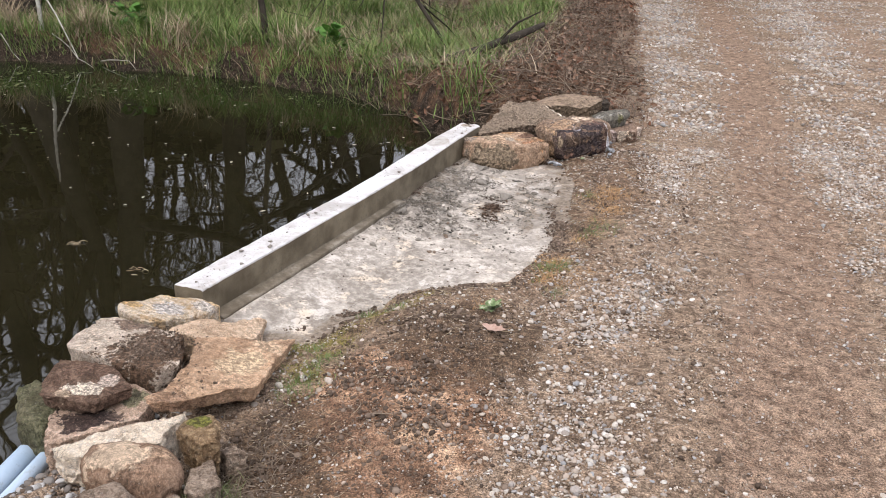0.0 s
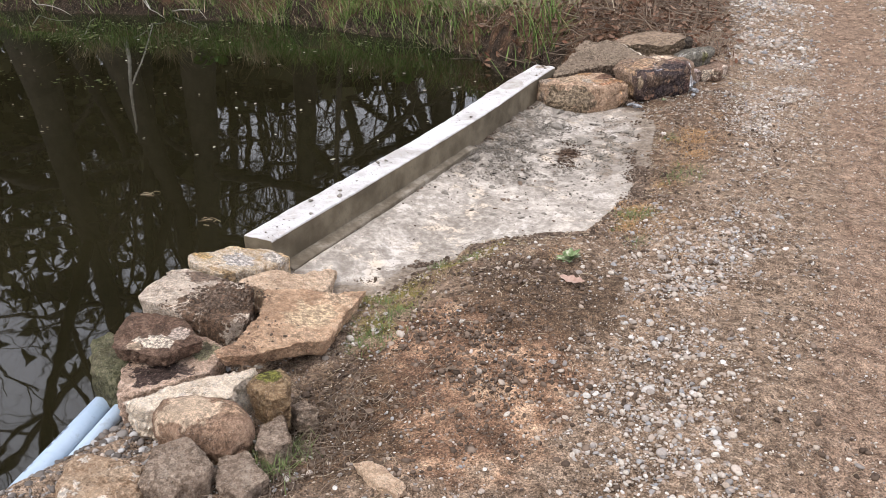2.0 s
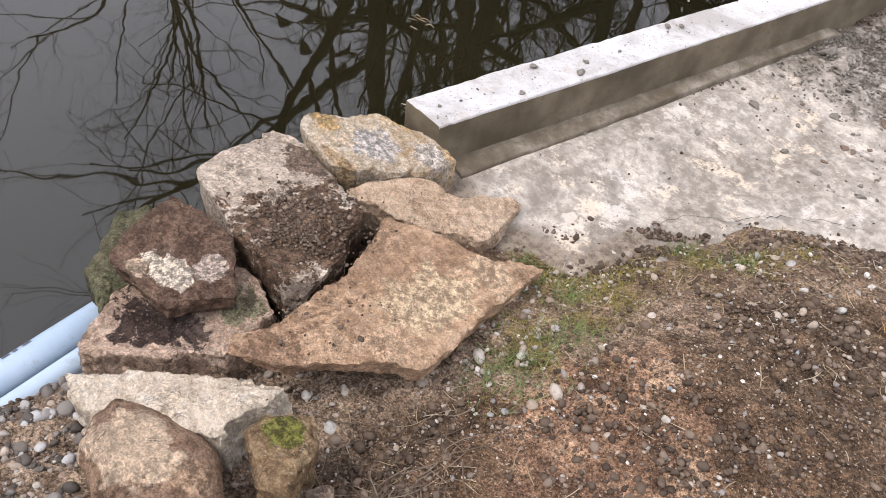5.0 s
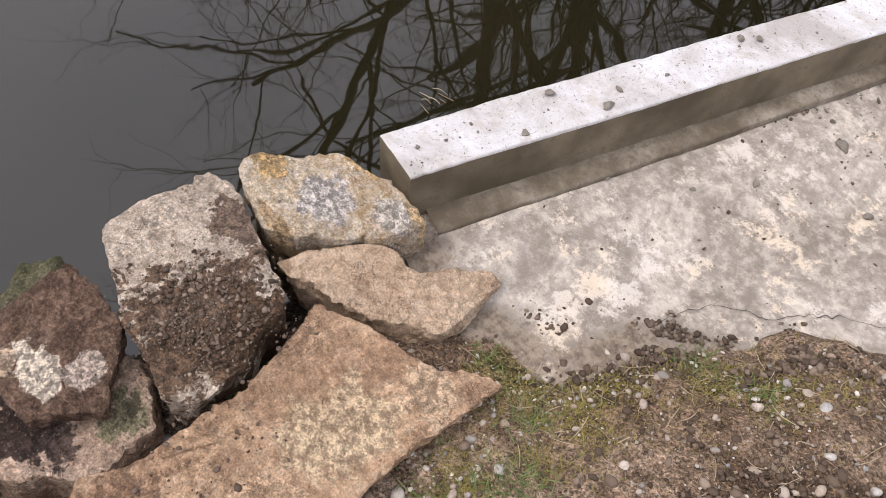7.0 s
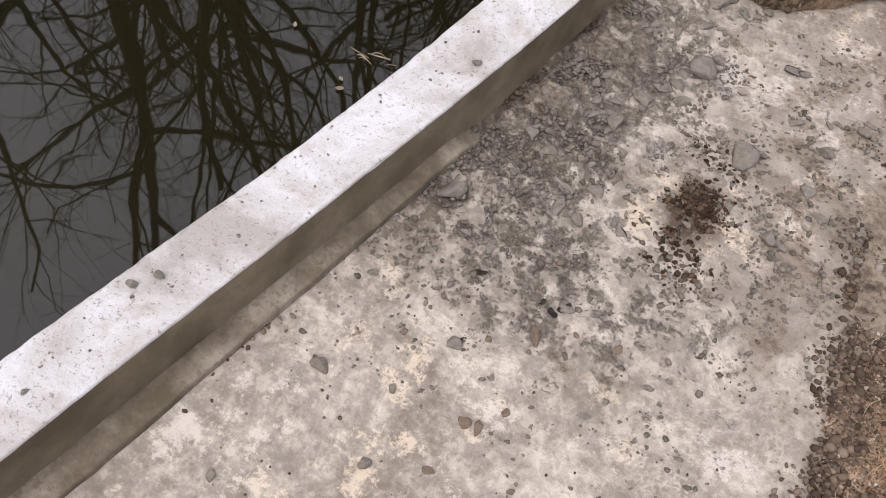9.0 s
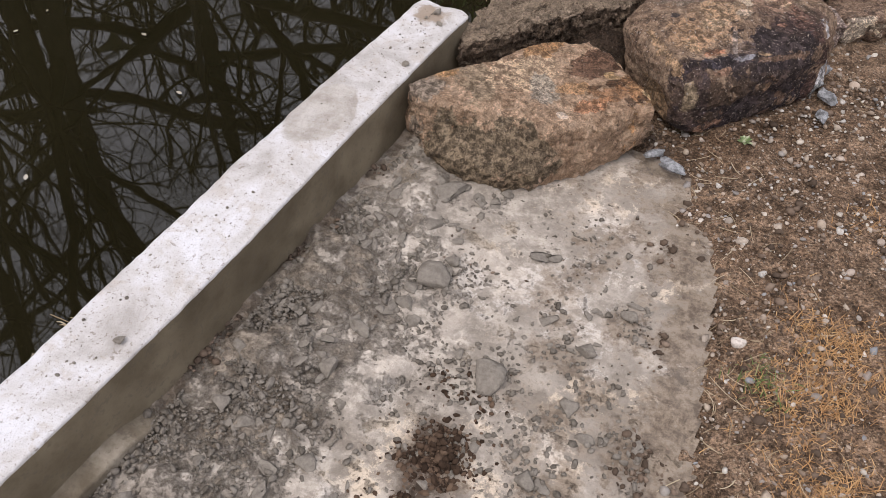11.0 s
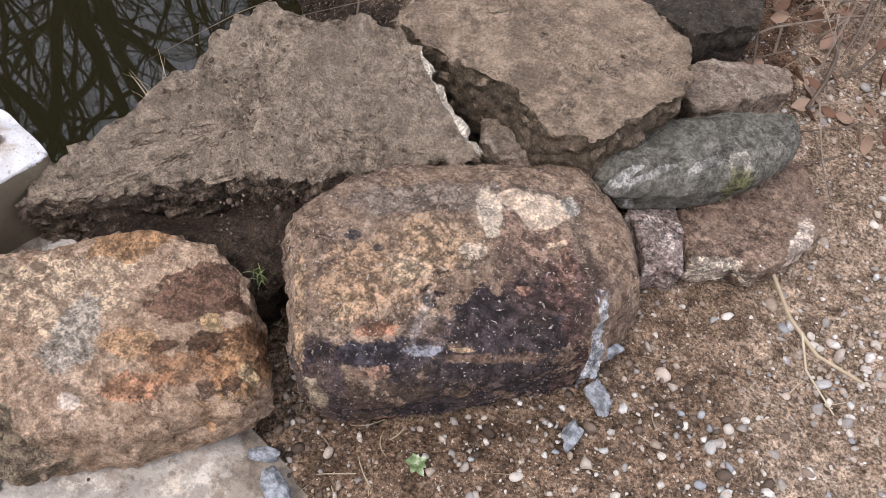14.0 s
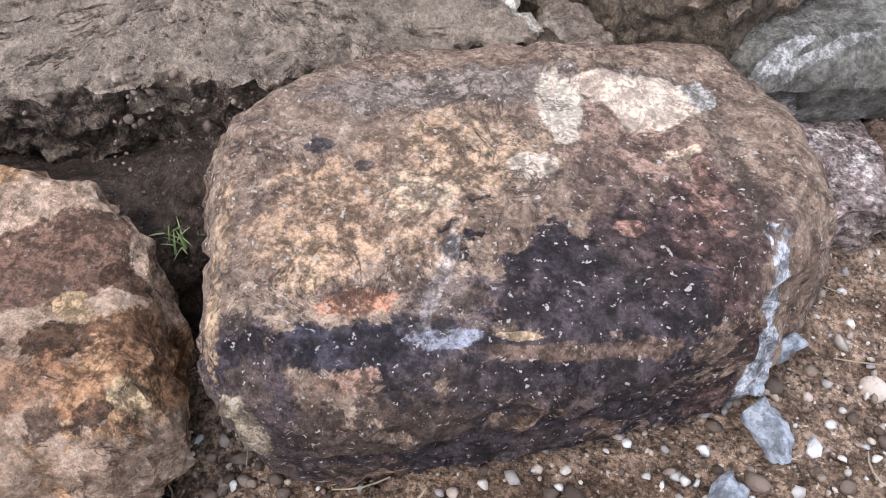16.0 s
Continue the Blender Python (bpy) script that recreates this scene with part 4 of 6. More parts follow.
stone("stone", [(-0.511, 3.037), (-0.534, 3.089), (-0.538, 3.18), (-0.518, 3.239), (-0.527, 3.317), (-0.486, 3.338), (-0.418, 3.339), (-0.338, 3.322), (-0.262, 3.304), (-0.184, 3.283), (-0.107, 3.252), (-0.087, 3.175), (-0.057, 3.137), (-0.032, 3.052), (-0.034, 2.998), (-0.067, 2.957), (-0.155, 2.97), (-0.24, 2.975), (-0.337, 2.992), (-0.427, 3.017)], 0.126, -0.25, HALF, "pale grey limestone block half covered with dark soil", group=NEAR, tilt=(0.308, -0.018, -0.058), seed=13, lean=0.12, count=220)
stone("stone", [(-0.487, 3.386), (-0.495, 3.431), (-0.444, 3.514), (-0.407, 3.597), (-0.349, 3.626), (-0.279, 3.658), (-0.216, 3.664), (-0.139, 3.664), (-0.143, 3.605), (-0.182, 3.521), (-0.203, 3.457), (-0.247, 3.411), (-0.266, 3.368), (-0.321, 3.342), (-0.387, 3.355), (-0.437, 3.361)], 0.115, -0.25, GOLD, "cream and golden flat stone against the wall's end", group=NEAR, tilt=(0.417, -0.177, -0.103), seed=17, lean=0.1, edge=0.008)
stone("stone", [(-0.229, 3.316), (-0.228, 3.389), (-0.198, 3.452), (-0.176, 3.523), (-0.134, 3.565), (-0.086, 3.564), (-0.054, 3.578), (-0.026, 3.649), (0.021, 3.734), (0.051, 3.739), (0.074, 3.662), (0.08, 3.588), (0.074, 3.521), (0.032, 3.47), (-0.02, 3.415), (-0.083, 3.384), (-0.146, 3.354), (-0.186, 3.323)], 0.05, -0.12, BUFF, "buff arrow-shaped flat stone beside the apron", group=NEAR, tilt=(0.366, -0.28, -0.101), seed=19, lean=0.1)
stone("stone", [(-0.101, 3.325), (-0.029, 3.369), (0.061, 3.408), (0.119, 3.424), (0.167, 3.439), (0.209, 3.51), (0.266, 3.536), (0.276, 3.451), (0.264, 3.389), (0.275, 3.256), (0.296, 3.124), (0.295, 3.031), (0.249, 2.992), (0.165, 2.887), (0.091, 2.783), (0.014, 2.727), (-0.019, 2.755), (0.0, 2.805), (0.015, 2.88), (-0.002, 3.014), (-0.006, 3.093), (-0.061, 3.224)], 0.079, -0.06, TAN, "large tan sandstone slab with a pointed end", group=NEAR, tilt=(0.5418, -0.128, -0.143), seed=23, count=300, lean=0.16, chip=0.003, thick=0.085)
stone("stone", [(-0.202, 2.481), (-0.16, 2.535), (-0.065, 2.64), (0.026, 2.704), (0.123, 2.773), (0.141, 2.728), (0.128, 2.648), (0.136, 2.607), (0.072, 2.565), (-0.031, 2.504), (-0.133, 2.457)], 0.095, -0.1, CREAM, "long cream rough-broken limestone", group=NEAR, seed=29, relief=0.012, grit=0.003, lean=-0.1, edge=0.012)
stone("stone", [(-0.101, 2.466), (-0.1, 2.53), (0.0, 2.59), (0.15, 2.595), (0.25, 2.526), (0.285, 2.446), (0.235, 2.375), (0.054, 2.365), (-0.057, 2.4)], 0.115, -0.05, BROWN, "brown rounded stone with a broken end", group=NEAR, seed=31, edge=0.075, dome=0.01)
stone("stone", [(0.172, 2.641), (0.173, 2.68), (0.238, 2.754), (0.291, 2.722), (0.34, 2.605), (0.29, 2.58)], 0.13, -0.04, MOSSY, "small brown stone grown with yellow-green moss", group=NEAR, seed=37, edge=0.02)
stone("stone", [(0.314, 2.662), (0.349, 2.708), (0.42, 2.663), (0.351, 2.64)], 0.04, -0.06, GREYISH, "small pale grey-brown stone in dark soil", group=NEAR, seed=41, count=80)
stone("stone", [(-0.188, 2.085), (-0.215, 2.211), (-0.168, 2.247), (0.025, 2.231), (0.072, 2.136), (0.004, 2.0), (-0.1, 2.0)], 0.09, -0.15, WHITED, "tan stone with white mineral patches", group=NEAR, seed=43, edge=0.04)
stone("stone", [(0.067, 2.146), (0.024, 2.289), (0.107, 2.36), (0.242, 2.281), (0.26, 2.22), (0.188, 2.118)], 0.11, -0.05, GREYISH, "angular grey-brown stone crusted with soil", group=NEAR, seed=47, edge=0.03)
stone("stone", [(0.226, 2.341), (0.301, 2.385), (0.417, 2.293), (0.381, 2.199), (0.28, 2.22)], 0.06, -0.05, GREYISH, "small soil-covered stone half sunk in the ground", group=NEAR, seed=53)
stone("stone", [(0.651, 2.412), (0.694, 2.435), (0.835, 2.355), (0.82, 2.32), (0.707, 2.351)], 0.06, 0.0, BUFF, "slim buff stone lying on bare soil", group=NEAR, seed=59, count=80)
stone("stone", [(0.268, 2.531), (0.316, 2.6), (0.4, 2.48), (0.361, 2.4), (0.3, 2.42)], 0.05, -0.06, GREYISH, "grey squarish stone beside a rounded one", group=NEAR, seed=61)

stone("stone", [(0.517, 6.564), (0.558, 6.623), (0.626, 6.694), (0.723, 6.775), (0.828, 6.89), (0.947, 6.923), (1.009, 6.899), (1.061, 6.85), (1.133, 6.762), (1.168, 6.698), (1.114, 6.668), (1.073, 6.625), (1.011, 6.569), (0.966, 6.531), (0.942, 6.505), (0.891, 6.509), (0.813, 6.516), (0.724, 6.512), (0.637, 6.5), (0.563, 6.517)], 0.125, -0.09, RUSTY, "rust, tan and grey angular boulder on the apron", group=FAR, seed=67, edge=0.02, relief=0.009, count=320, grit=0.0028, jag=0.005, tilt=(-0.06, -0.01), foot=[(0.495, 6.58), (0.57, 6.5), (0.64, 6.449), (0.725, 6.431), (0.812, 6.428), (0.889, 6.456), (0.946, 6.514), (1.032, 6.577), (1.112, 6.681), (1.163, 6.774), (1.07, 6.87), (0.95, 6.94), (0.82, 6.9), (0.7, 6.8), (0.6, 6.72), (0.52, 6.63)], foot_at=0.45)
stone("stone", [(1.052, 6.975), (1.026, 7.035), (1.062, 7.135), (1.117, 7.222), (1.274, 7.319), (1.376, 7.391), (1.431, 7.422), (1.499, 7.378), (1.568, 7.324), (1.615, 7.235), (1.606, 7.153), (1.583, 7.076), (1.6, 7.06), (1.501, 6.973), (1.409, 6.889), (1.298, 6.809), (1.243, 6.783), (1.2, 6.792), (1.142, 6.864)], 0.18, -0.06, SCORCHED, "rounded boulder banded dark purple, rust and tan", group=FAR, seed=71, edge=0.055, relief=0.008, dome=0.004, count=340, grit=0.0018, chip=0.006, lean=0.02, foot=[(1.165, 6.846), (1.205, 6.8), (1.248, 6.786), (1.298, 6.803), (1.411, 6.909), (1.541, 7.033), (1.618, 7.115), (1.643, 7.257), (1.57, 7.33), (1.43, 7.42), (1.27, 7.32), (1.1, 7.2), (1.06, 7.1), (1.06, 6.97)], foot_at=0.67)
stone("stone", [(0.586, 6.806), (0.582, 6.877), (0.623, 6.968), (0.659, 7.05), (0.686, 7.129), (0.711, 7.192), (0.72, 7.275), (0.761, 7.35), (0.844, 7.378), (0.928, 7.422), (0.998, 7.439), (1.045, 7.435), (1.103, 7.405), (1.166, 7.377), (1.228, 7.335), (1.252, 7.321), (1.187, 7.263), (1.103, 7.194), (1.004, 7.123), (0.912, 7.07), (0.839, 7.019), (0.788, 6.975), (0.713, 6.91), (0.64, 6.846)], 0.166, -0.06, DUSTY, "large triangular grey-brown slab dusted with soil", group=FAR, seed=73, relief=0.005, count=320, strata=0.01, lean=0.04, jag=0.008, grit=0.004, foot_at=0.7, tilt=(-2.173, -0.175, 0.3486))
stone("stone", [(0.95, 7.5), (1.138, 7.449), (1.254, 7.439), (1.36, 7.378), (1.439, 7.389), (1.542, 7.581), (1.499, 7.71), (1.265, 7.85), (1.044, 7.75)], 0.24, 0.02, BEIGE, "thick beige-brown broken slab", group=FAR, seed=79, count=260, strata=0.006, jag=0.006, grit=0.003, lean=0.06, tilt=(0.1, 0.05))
stone("stone", [(1.177, 7.489), (1.257, 7.488), (1.355, 7.421), (1.355, 7.375), (1.293, 7.373), (1.23, 7.389)], 0.12, -0.02, GREYISH, "small wedge of stone between two slabs", group=FAR, seed=83, count=100)
stone("stone", [(1.532, 7.452), (1.597, 7.547), (1.647, 7.452), (1.682, 7.365), (1.616, 7.326), (1.585, 7.388)], 0.05, -0.06, PINKISH, "small squarish pink-grey stone", group=FAR, seed=97, count=100)
stone("stone", [(1.619, 7.52), (1.693, 7.632), (1.806, 7.776), (1.853, 7.718), (1.891, 7.639), (1.884, 7.562), (1.806, 7.438), (1.774, 7.441), (1.691, 7.386), (1.653, 7.455)], 0.048, -0.05, UMBER, "brown flat stone with pale broken edge", group=FAR, seed=101, count=140)
stone("stone", [(1.377, 7.448), (1.428, 7.52), (1.5, 7.604), (1.634, 7.72), (1.743, 7.784), (1.783, 7.731), (1.775, 7.658), (1.722, 7.575), (1.679, 7.528), (1.572, 7.444), (1.496, 7.396), (1.436, 7.413)], 0.165, 0.045, SMOOTHG, "smooth grey-green oblong stone lying on others", group=FAR, seed=89, edge=0.045, count=200, relief=0.004, grit=0.001, chip=0.001, lean=0.3)
stone("stone", [(1.513, 7.874), (1.703, 7.968), (1.72, 7.896), (1.645, 7.804), (1.564, 7.722), (1.5, 7.75)], 0.1, -0.03, GREYISH, "flat grey-brown stone at the back", group=FAR, seed=103, count=120)
stone("stone", [(1.35, 7.9), (1.412, 8.05), (1.587, 8.12), (1.592, 7.994), (1.485, 7.873)], 0.16, -0.03, BLACKISH, "blackish stone beside the leaf litter", group=FAR, seed=107, count=120)

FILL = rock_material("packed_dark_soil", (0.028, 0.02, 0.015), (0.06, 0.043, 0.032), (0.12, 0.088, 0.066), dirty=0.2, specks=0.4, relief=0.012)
fill = stone("packed_soil", [(0.66, 6.86), (0.72, 7.2), (0.86, 7.38), (1.15, 7.5), (1.32, 7.46), (1.24, 7.28), (1.1, 7.1), (1.04, 6.9), (0.92, 6.8), (0.78, 6.76)], 0.035, -0.5, FILL, "dark soil packed between and under the stones", "soil", seed=131, relief=0.03, grit=0.006, edge=0.04, count=200)
tagged(fill, "dark soil packed between and under the stones", "soil", kind="stuff")


# ---- bare trees round the pond ----
n = Nodes("dark_bark", 0.95, 0.2)
BARK = n.done(n.ramp(n.noise(0.15, 5, 0.7), [(0.3, (0.022, 0.018, 0.013)), (0.7, (0.058, 0.047, 0.036))]), [(n.noise(0.05, 4, 0.7), 0.01)])


class Tubes:
    """Gathers tapered limbs into one mesh."""

    def __init__(self):
        self.v, self.f, self.n = [], [], 0

    def limb(self, pts, radii, sides=5):
        pts = np.asarray(pts, float)
        k = len(pts)
        tang = np.gradient(pts, axis=0)
        tang /= np.linalg.norm(tang, axis=1)[:, None] + 1e-9
        ref = np.array([0.0, 0.0, 1.0]) if abs(tang[0, 2]) < 0.9 else np.array([1.0, 0.0, 0.0])
        a = np.cross(tang, ref)
        a /= np.linalg.norm(a, axis=1)[:, None] + 1e-9
        b = np.cross(tang, a)
        ang = np.linspace(0, 2 * np.pi, sides, endpoint=False)
        ring = pts[:, None, :] + np.asarray(radii)[:, None, None] * (np.cos(ang)[None, :, None] * a[:, None, :] + np.sin(ang)[None, :, None] * b[:, None, :])
        self.v.append(ring.reshape(-1, 3))
        self.f.append(quads(k, sides, True) + self.n)
        self.n += k * sides

    def mesh(self, name, mat):
        return mesh(name, np.vstack(self.v), np.vstack(self.f), mat)


def grow(tubes, start, way, length, radius, level, r, spread, up=0.1):
    k = 7 if level < 2 else 5
    pts, d = [np.array(start, float)], np.array(way, float)
    for _ in range(k - 1):
        d = d + r.normal(0, 0.13 + 0.05 * level, 3) + np.array((0, 0, up * 0.25))
        d /= np.linalg.norm(d)
        pts.append(pts[-1] + d * length / (k - 1))
    radii = np.linspace(radius, radius * (0.45 if level < 3 else 0.25), k)
    tubes.limb(pts, radii, 7 if level == 0 else (5 if level < 3 else 3))
    if level >= 4:
        return
    kids = (7, 6, 5, 4)[level]
    for j in range(kids):
        at = (0.35 if level == 0 else 0.22) + (1 - (0.35 if level == 0 else 0.22)) * (j + 0.6) / kids
        i = min(k - 2, int(at * (k - 1)))
        p = pts[i] + (pts[i + 1] - pts[i]) * (at * (k - 1) - i)
        axis = pts[i + 1] - pts[i]
        axis = axis / np.linalg.norm(axis)
        side = np.cross(axis, r.normal(0, 1, 3))
        side /= np.linalg.norm(side) + 1e-9
        lean = radians(r.uniform(spread * 0.6, spread * 1.15))
        grow(tubes, p, axis * math.cos(lean) + side * math.sin(lean), length * r.uniform(0.45, 0.66), radius * (0.5 - 0.2 * at) * r.uniform(0.7, 1.0), level + 1, r, spread, up)


def make_tree(seed, tall, girth, spread, label):
    r = np.random.default_rng(seed)
    tree = tagged(new("bare_tree"), label, "tree", "bare trees round the pond")
    trunk, crown = Tubes(), Tubes()
    pts = [np.array((0, 0, -0.3))]
    d = np.array((r.normal(0, 0.06), r.normal(0, 0.06), 1.0))
    for _ in range(9):
        d = d + np.array((*r.normal(0, 0.07, 2), 0.05))
        d /= np.linalg.norm(d)
        pts.append(pts[-1] + d * tall * 0.75 / 9)
    radii = girth * (1 - 0.8 * np.linspace(0, 1, 10)) * (1 + 0.5 * np.exp(-np.linspace(0, 8, 10)))
    trunk.limb(pts, radii, 10)
    count = 11
    for j in range(count):
        at = 0.2 + 0.8 * (j + 0.5) / count
        i = min(8, int(at * 9))
        p = pts[i] + (pts[i + 1] - pts[i]) * (at * 9 - i)
        turn = j * 2.4 + r.normal(0, 0.4)
        lean = radians(r.uniform(spread, spread + 25) * (1.1 - 0.5 * at))
        way = np.array((math.cos(turn) * math.sin(lean), math.sin(turn) * math.sin(lean), math.cos(lean)))
        grow(crown, p, way, tall * r.uniform(0.28, 0.42) * (1.15 - 0.5 * at), girth * (0.6 - 0.42 * at), 1, r, 42)
    part("trunk", trunk.mesh("trunk", BARK), tree)
    part("crown", crown.mesh("crown", BARK), tree)
    return tree


kinds = [make_tree(3, 15, 0.2, 50, "tall bare dark-barked tree with spreading limbs"), make_tree(8, 12, 0.12, 30, "slender bare dark-barked tree"), make_tree(15, 16, 0.24, 58, "large bare dark-barked tree with crooked limbs"), make_tree(21, 10, 0.08, 25, "young bare thin-stemmed tree")]
spots = [(-7.9, 11.0, 2), (-6.9, 11.6, 0), (-5.9, 12.6, 2), (-7.4, 13.2, 1), (-4.9, 14.4, 0), (-3.6, 14.8, 1), (-2.3, 15.0, 0), (-1.2, 15.6, 1), (-0.2, 16.2, 3), (-9.9, 10.2, 1)]
tr = np.random.default_rng(5)
for k in range(26):
    a = radians(-44 + 52 * ((k * 0.618) % 1.0))
    d = 14.5 + 9 * ((k * 0.381) % 1.0)
    spots.append((0.3 + d * math.sin(a), 3.5 + d * math.cos(a), (1, 3, 0, 3, 1, 2, 3)[k % 7]))
used = [False] * 4
for k, (x, y, j) in enumerate(spots):
    if (x > 0.6 and y < 19) or (k > 9 and y < 14.5 and x > -8):
        continue
    z = float(height(np.array([x]), np.array([y]))[0])
    m = pose(x, y, z, tr.normal(0, 2), tr.normal(0, 2), tr.uniform(0, 360))
    if not used[j]:
        kinds[j].matrix_basis, used[j] = m, True
    else:
        copy_thing(kinds[j], m)

# dense dark thicket behind them
th = np.random.default_rng(9)
a = np.radians(th.uniform(-62, 14, 30000))
d = th.uniform(19, 30, 30000)
x, y = 1 + d * np.sin(a), 1 + d * np.cos(a)
top = np.where(np.degrees(a) < -50, 5.0, np.where(np.degrees(a) < -31, 9.0, 3.6)) * (0.75 + 0.35 * vnoise(flat(x, y), 3.0, 5))
z = height(x, y) + top * th.uniform(0, 1, 30000) ** 1.15
n = Nodes("dark_thicket", 0.95, 0.1)
THICKET = n.done(n.ramp(n.island(), [(0.0, (0.02, 0.022, 0.01)), (0.6, (0.05, 0.048, 0.024)), (1.0, (0.095, 0.085, 0.045))]))
m3 = th.normal(0, 1, (30000, 3, 3)) * th.uniform(0.12, 0.3, 30000)[:, None, None]
v = np.stack([x, y, z], 1)[:, None, :] + m3
thing("thicket", mesh("thicket", v.reshape(-1, 3), np.arange(90000).reshape(-1, 3), THICKET, False), "dense dark undergrowth and evergreens behind the pond", "woods", kind="stuff")


# ---- gravel, clods and crumbs ----
def lump(level, seed, squash=(1.0, 0.8, 0.6), rough=0.15, sharp=0.0):
    """One pebble or clod about 1 across each way, as points and triangles."""
    bm = bmesh.new()
    bmesh.ops.create_icosphere(bm, subdivisions=level, radius=1.0)
    v = np.array([p.co[:] for p in bm.verts])
    f = np.array([[p.index for p in t.verts] for t in bm.faces])
    bm.free()
    v = v * (1 + rough * fbm(v + seed * 3.7, 1.2, 3, seed))[:, None]
    if sharp:
        r = np.random.default_rng(seed)
        for _ in range(7):
            d = r.normal(0, 1, 3)
            d /= np.linalg.norm(d)
            over = np.maximum(0, v @ d - (1 - sharp * r.uniform(0.5, 1.0)))
            v = v - over[:, None] * d
    return v * np.array(squash), f


def turns(r, count, flat_lie=0.35):
    """Random turns: any heading, a little tilt."""
    a, b, c = r.uniform(0, 2 * np.pi, count), r.normal(0, flat_lie, count), r.normal(0, flat_lie, count)
    ca, sa, cb, sb, cc, sc = np.cos(a), np.sin(a), np.cos(b), np.sin(b), np.cos(c), np.sin(c)
    m = np.empty((count, 3, 3))
    m[:, 0, 0], m[:, 0, 1], m[:, 0, 2] = ca * cb, ca * sb * sc - sa * cc, ca * sb * cc + sa * sc
    m[:, 1, 0], m[:, 1, 1], m[:, 1, 2] = sa * cb, sa * sb * sc + ca * cc, sa * sb * cc - ca * sc
    m[:, 2, 0], m[:, 2, 1], m[:, 2, 2] = -sb, cb * sc, cb * cc
    return m


def strew(name, shapes, x, y, z, size, r, mat, shade=True, lie=0.35):
    """Many small pieces in one mesh."""
    kind = r.integers(0, len(shapes), len(x))
    vs, fs, base = [], [], 0
    for k, (v, f) in enumerate(shapes):
        on = np.nonzero(kind == k)[0]
        if len(on) == 0:
            continue
        m = turns(r, len(on), lie) * size[on][:, None, None]
        w = np.einsum("nij,vj->nvi", m, v) + np.stack([x[on], y[on], z[on]], 1)[:, None, :]
        vs.append(w.reshape(-1, 3))
        fs.append((f[None] + base + (np.arange(len(on)) * len(v))[:, None, None]).reshape(-1, f.shape[1]))
        base += len(on) * len(v)
    return mesh(name, np.vstack(vs), np.vstack(fs), mat, shade)


def gravel_share(x, y):
    """How thickly gravel lies, 0 to 1."""
    p = flat(x, y)
    d = 0.22 - 0.13 * smooth(1.95, 2.2, x) * smooth(6.5, 5.5, y) + 0.9 * np.exp(-(((x - 1.62 - 0.1 * np.sin(y * 2)) / 0.34) ** 2)) * smooth(4.9, 4.2, y)
    d = d + 0.62 * np.exp(-(((x - 2.2 - 0.02 * (y - 6)) / 0.32) ** 2)) * smooth(5.2, 6.6, y)
    d = d + 0.5 * np.exp(-(((x - 3.5 - 0.14 * (y - 7.0)) / 0.35) ** 2)) + 0.3 * np.exp(-(((x - 0.55) / 0.3) ** 2 + ((y - 3.75) / 0.25) ** 2))
    d = d * np.clip(0.65 + 0.8 * fbm(p, 0.4, 4, 81), 0.08, 2.0)
    d = d * (1 - 0.88 * np.clip(track(x, y), 0, 1))
    d = d * (1 - 0.85 * np.exp(-(((x - 0.85) / 0.5) ** 4 + ((y - 3.0) / 0.9) ** 4)))
    d = d * (1 - 0.6 * np.exp(-(((x - 1.5) / 0.4) ** 4 + ((y - 5.4) / 0.8) ** 4)))
    d = d * (1 - 0.75 * np.exp(-((0.83 * (y - 6.8) - 0.56 * (x - 1.2) + 0.08) / 0.13) ** 2) * (x > 0.95) * (x < 1.7))
    d = d * (1 - 0.55 * np.exp(-(((x - 0.95) / 0.45) ** 4 + ((y - 3.85) / 0.4) ** 4)))
    d = d * (1 - 0.5 * np.exp(-(((x - 1.35) / 0.35) ** 4 + ((y - 6.2) / 0.7) ** 4)))
    d = d * (1 - 0.45 * np.exp(-(((x - 1.65) / 0.4) ** 4 + ((y - 6.6) / 0.6) ** 4)))
    d = d * (1 - 0.9 * np.exp(-(((x - 1.1) / 0.2) ** 4 + ((y - 6.85) / 0.25) ** 4)))
    d = np.where(signed(x, y, SLAB) < 0.02, 0, d)
    d = np.where(signed(x, y, POND) < 0.35, 0, d)
    d = d * (1 - smooth(2.0, 1.75, x - 0.02 * (y - 9)) * smooth(7.9, 8.3, y))
    return np.clip(d, 0, 1)


def sow(r, count, x0, x1, y0, y1, share):
    xs_, ys_ = [], []
    got = 0
    while got < count:
        x, y = r.uniform(x0, x1, 40000), r.uniform(y0, y1, 40000)
        ok = r.uniform(0, 1, 40000) < share(x, y)
        xs_.append(x[ok]), ys_.append(y[ok])
        got += int(ok.sum())
        if len(xs_) > 60:
            break
    return np.concatenate(xs_)[:count], np.concatenate(ys_)[:count]


def pebble_colours(n, pick):
    c = n.ramp(pick, [(0.0, (0.25, 0.185, 0.135)), (0.14, (0.4, 0.33, 0.26)), (0.3, (0.2, 0.185, 0.175)), (0.42, (0.52, 0.47, 0.4)), (0.55, (0.3, 0.22, 0.165)), (0.66, (0.56, 0.52, 0.46)), (0.76, (0.22, 0.235, 0.25)), (0.85, (0.42, 0.33, 0.26)), (0.93, (0.66, 0.63, 0.59)), (1.0, (0.16, 0.12, 0.095))])
    c = n.mix(n.math("MULTIPLY", n.step(n.noise(0.012, 6, 0.75), 0.46, 0.6), 0.42), c, (0.17, 0.13, 0.1))
    return n.done(c, [(n.noise(0.008, 4, 0.7), 0.002)])


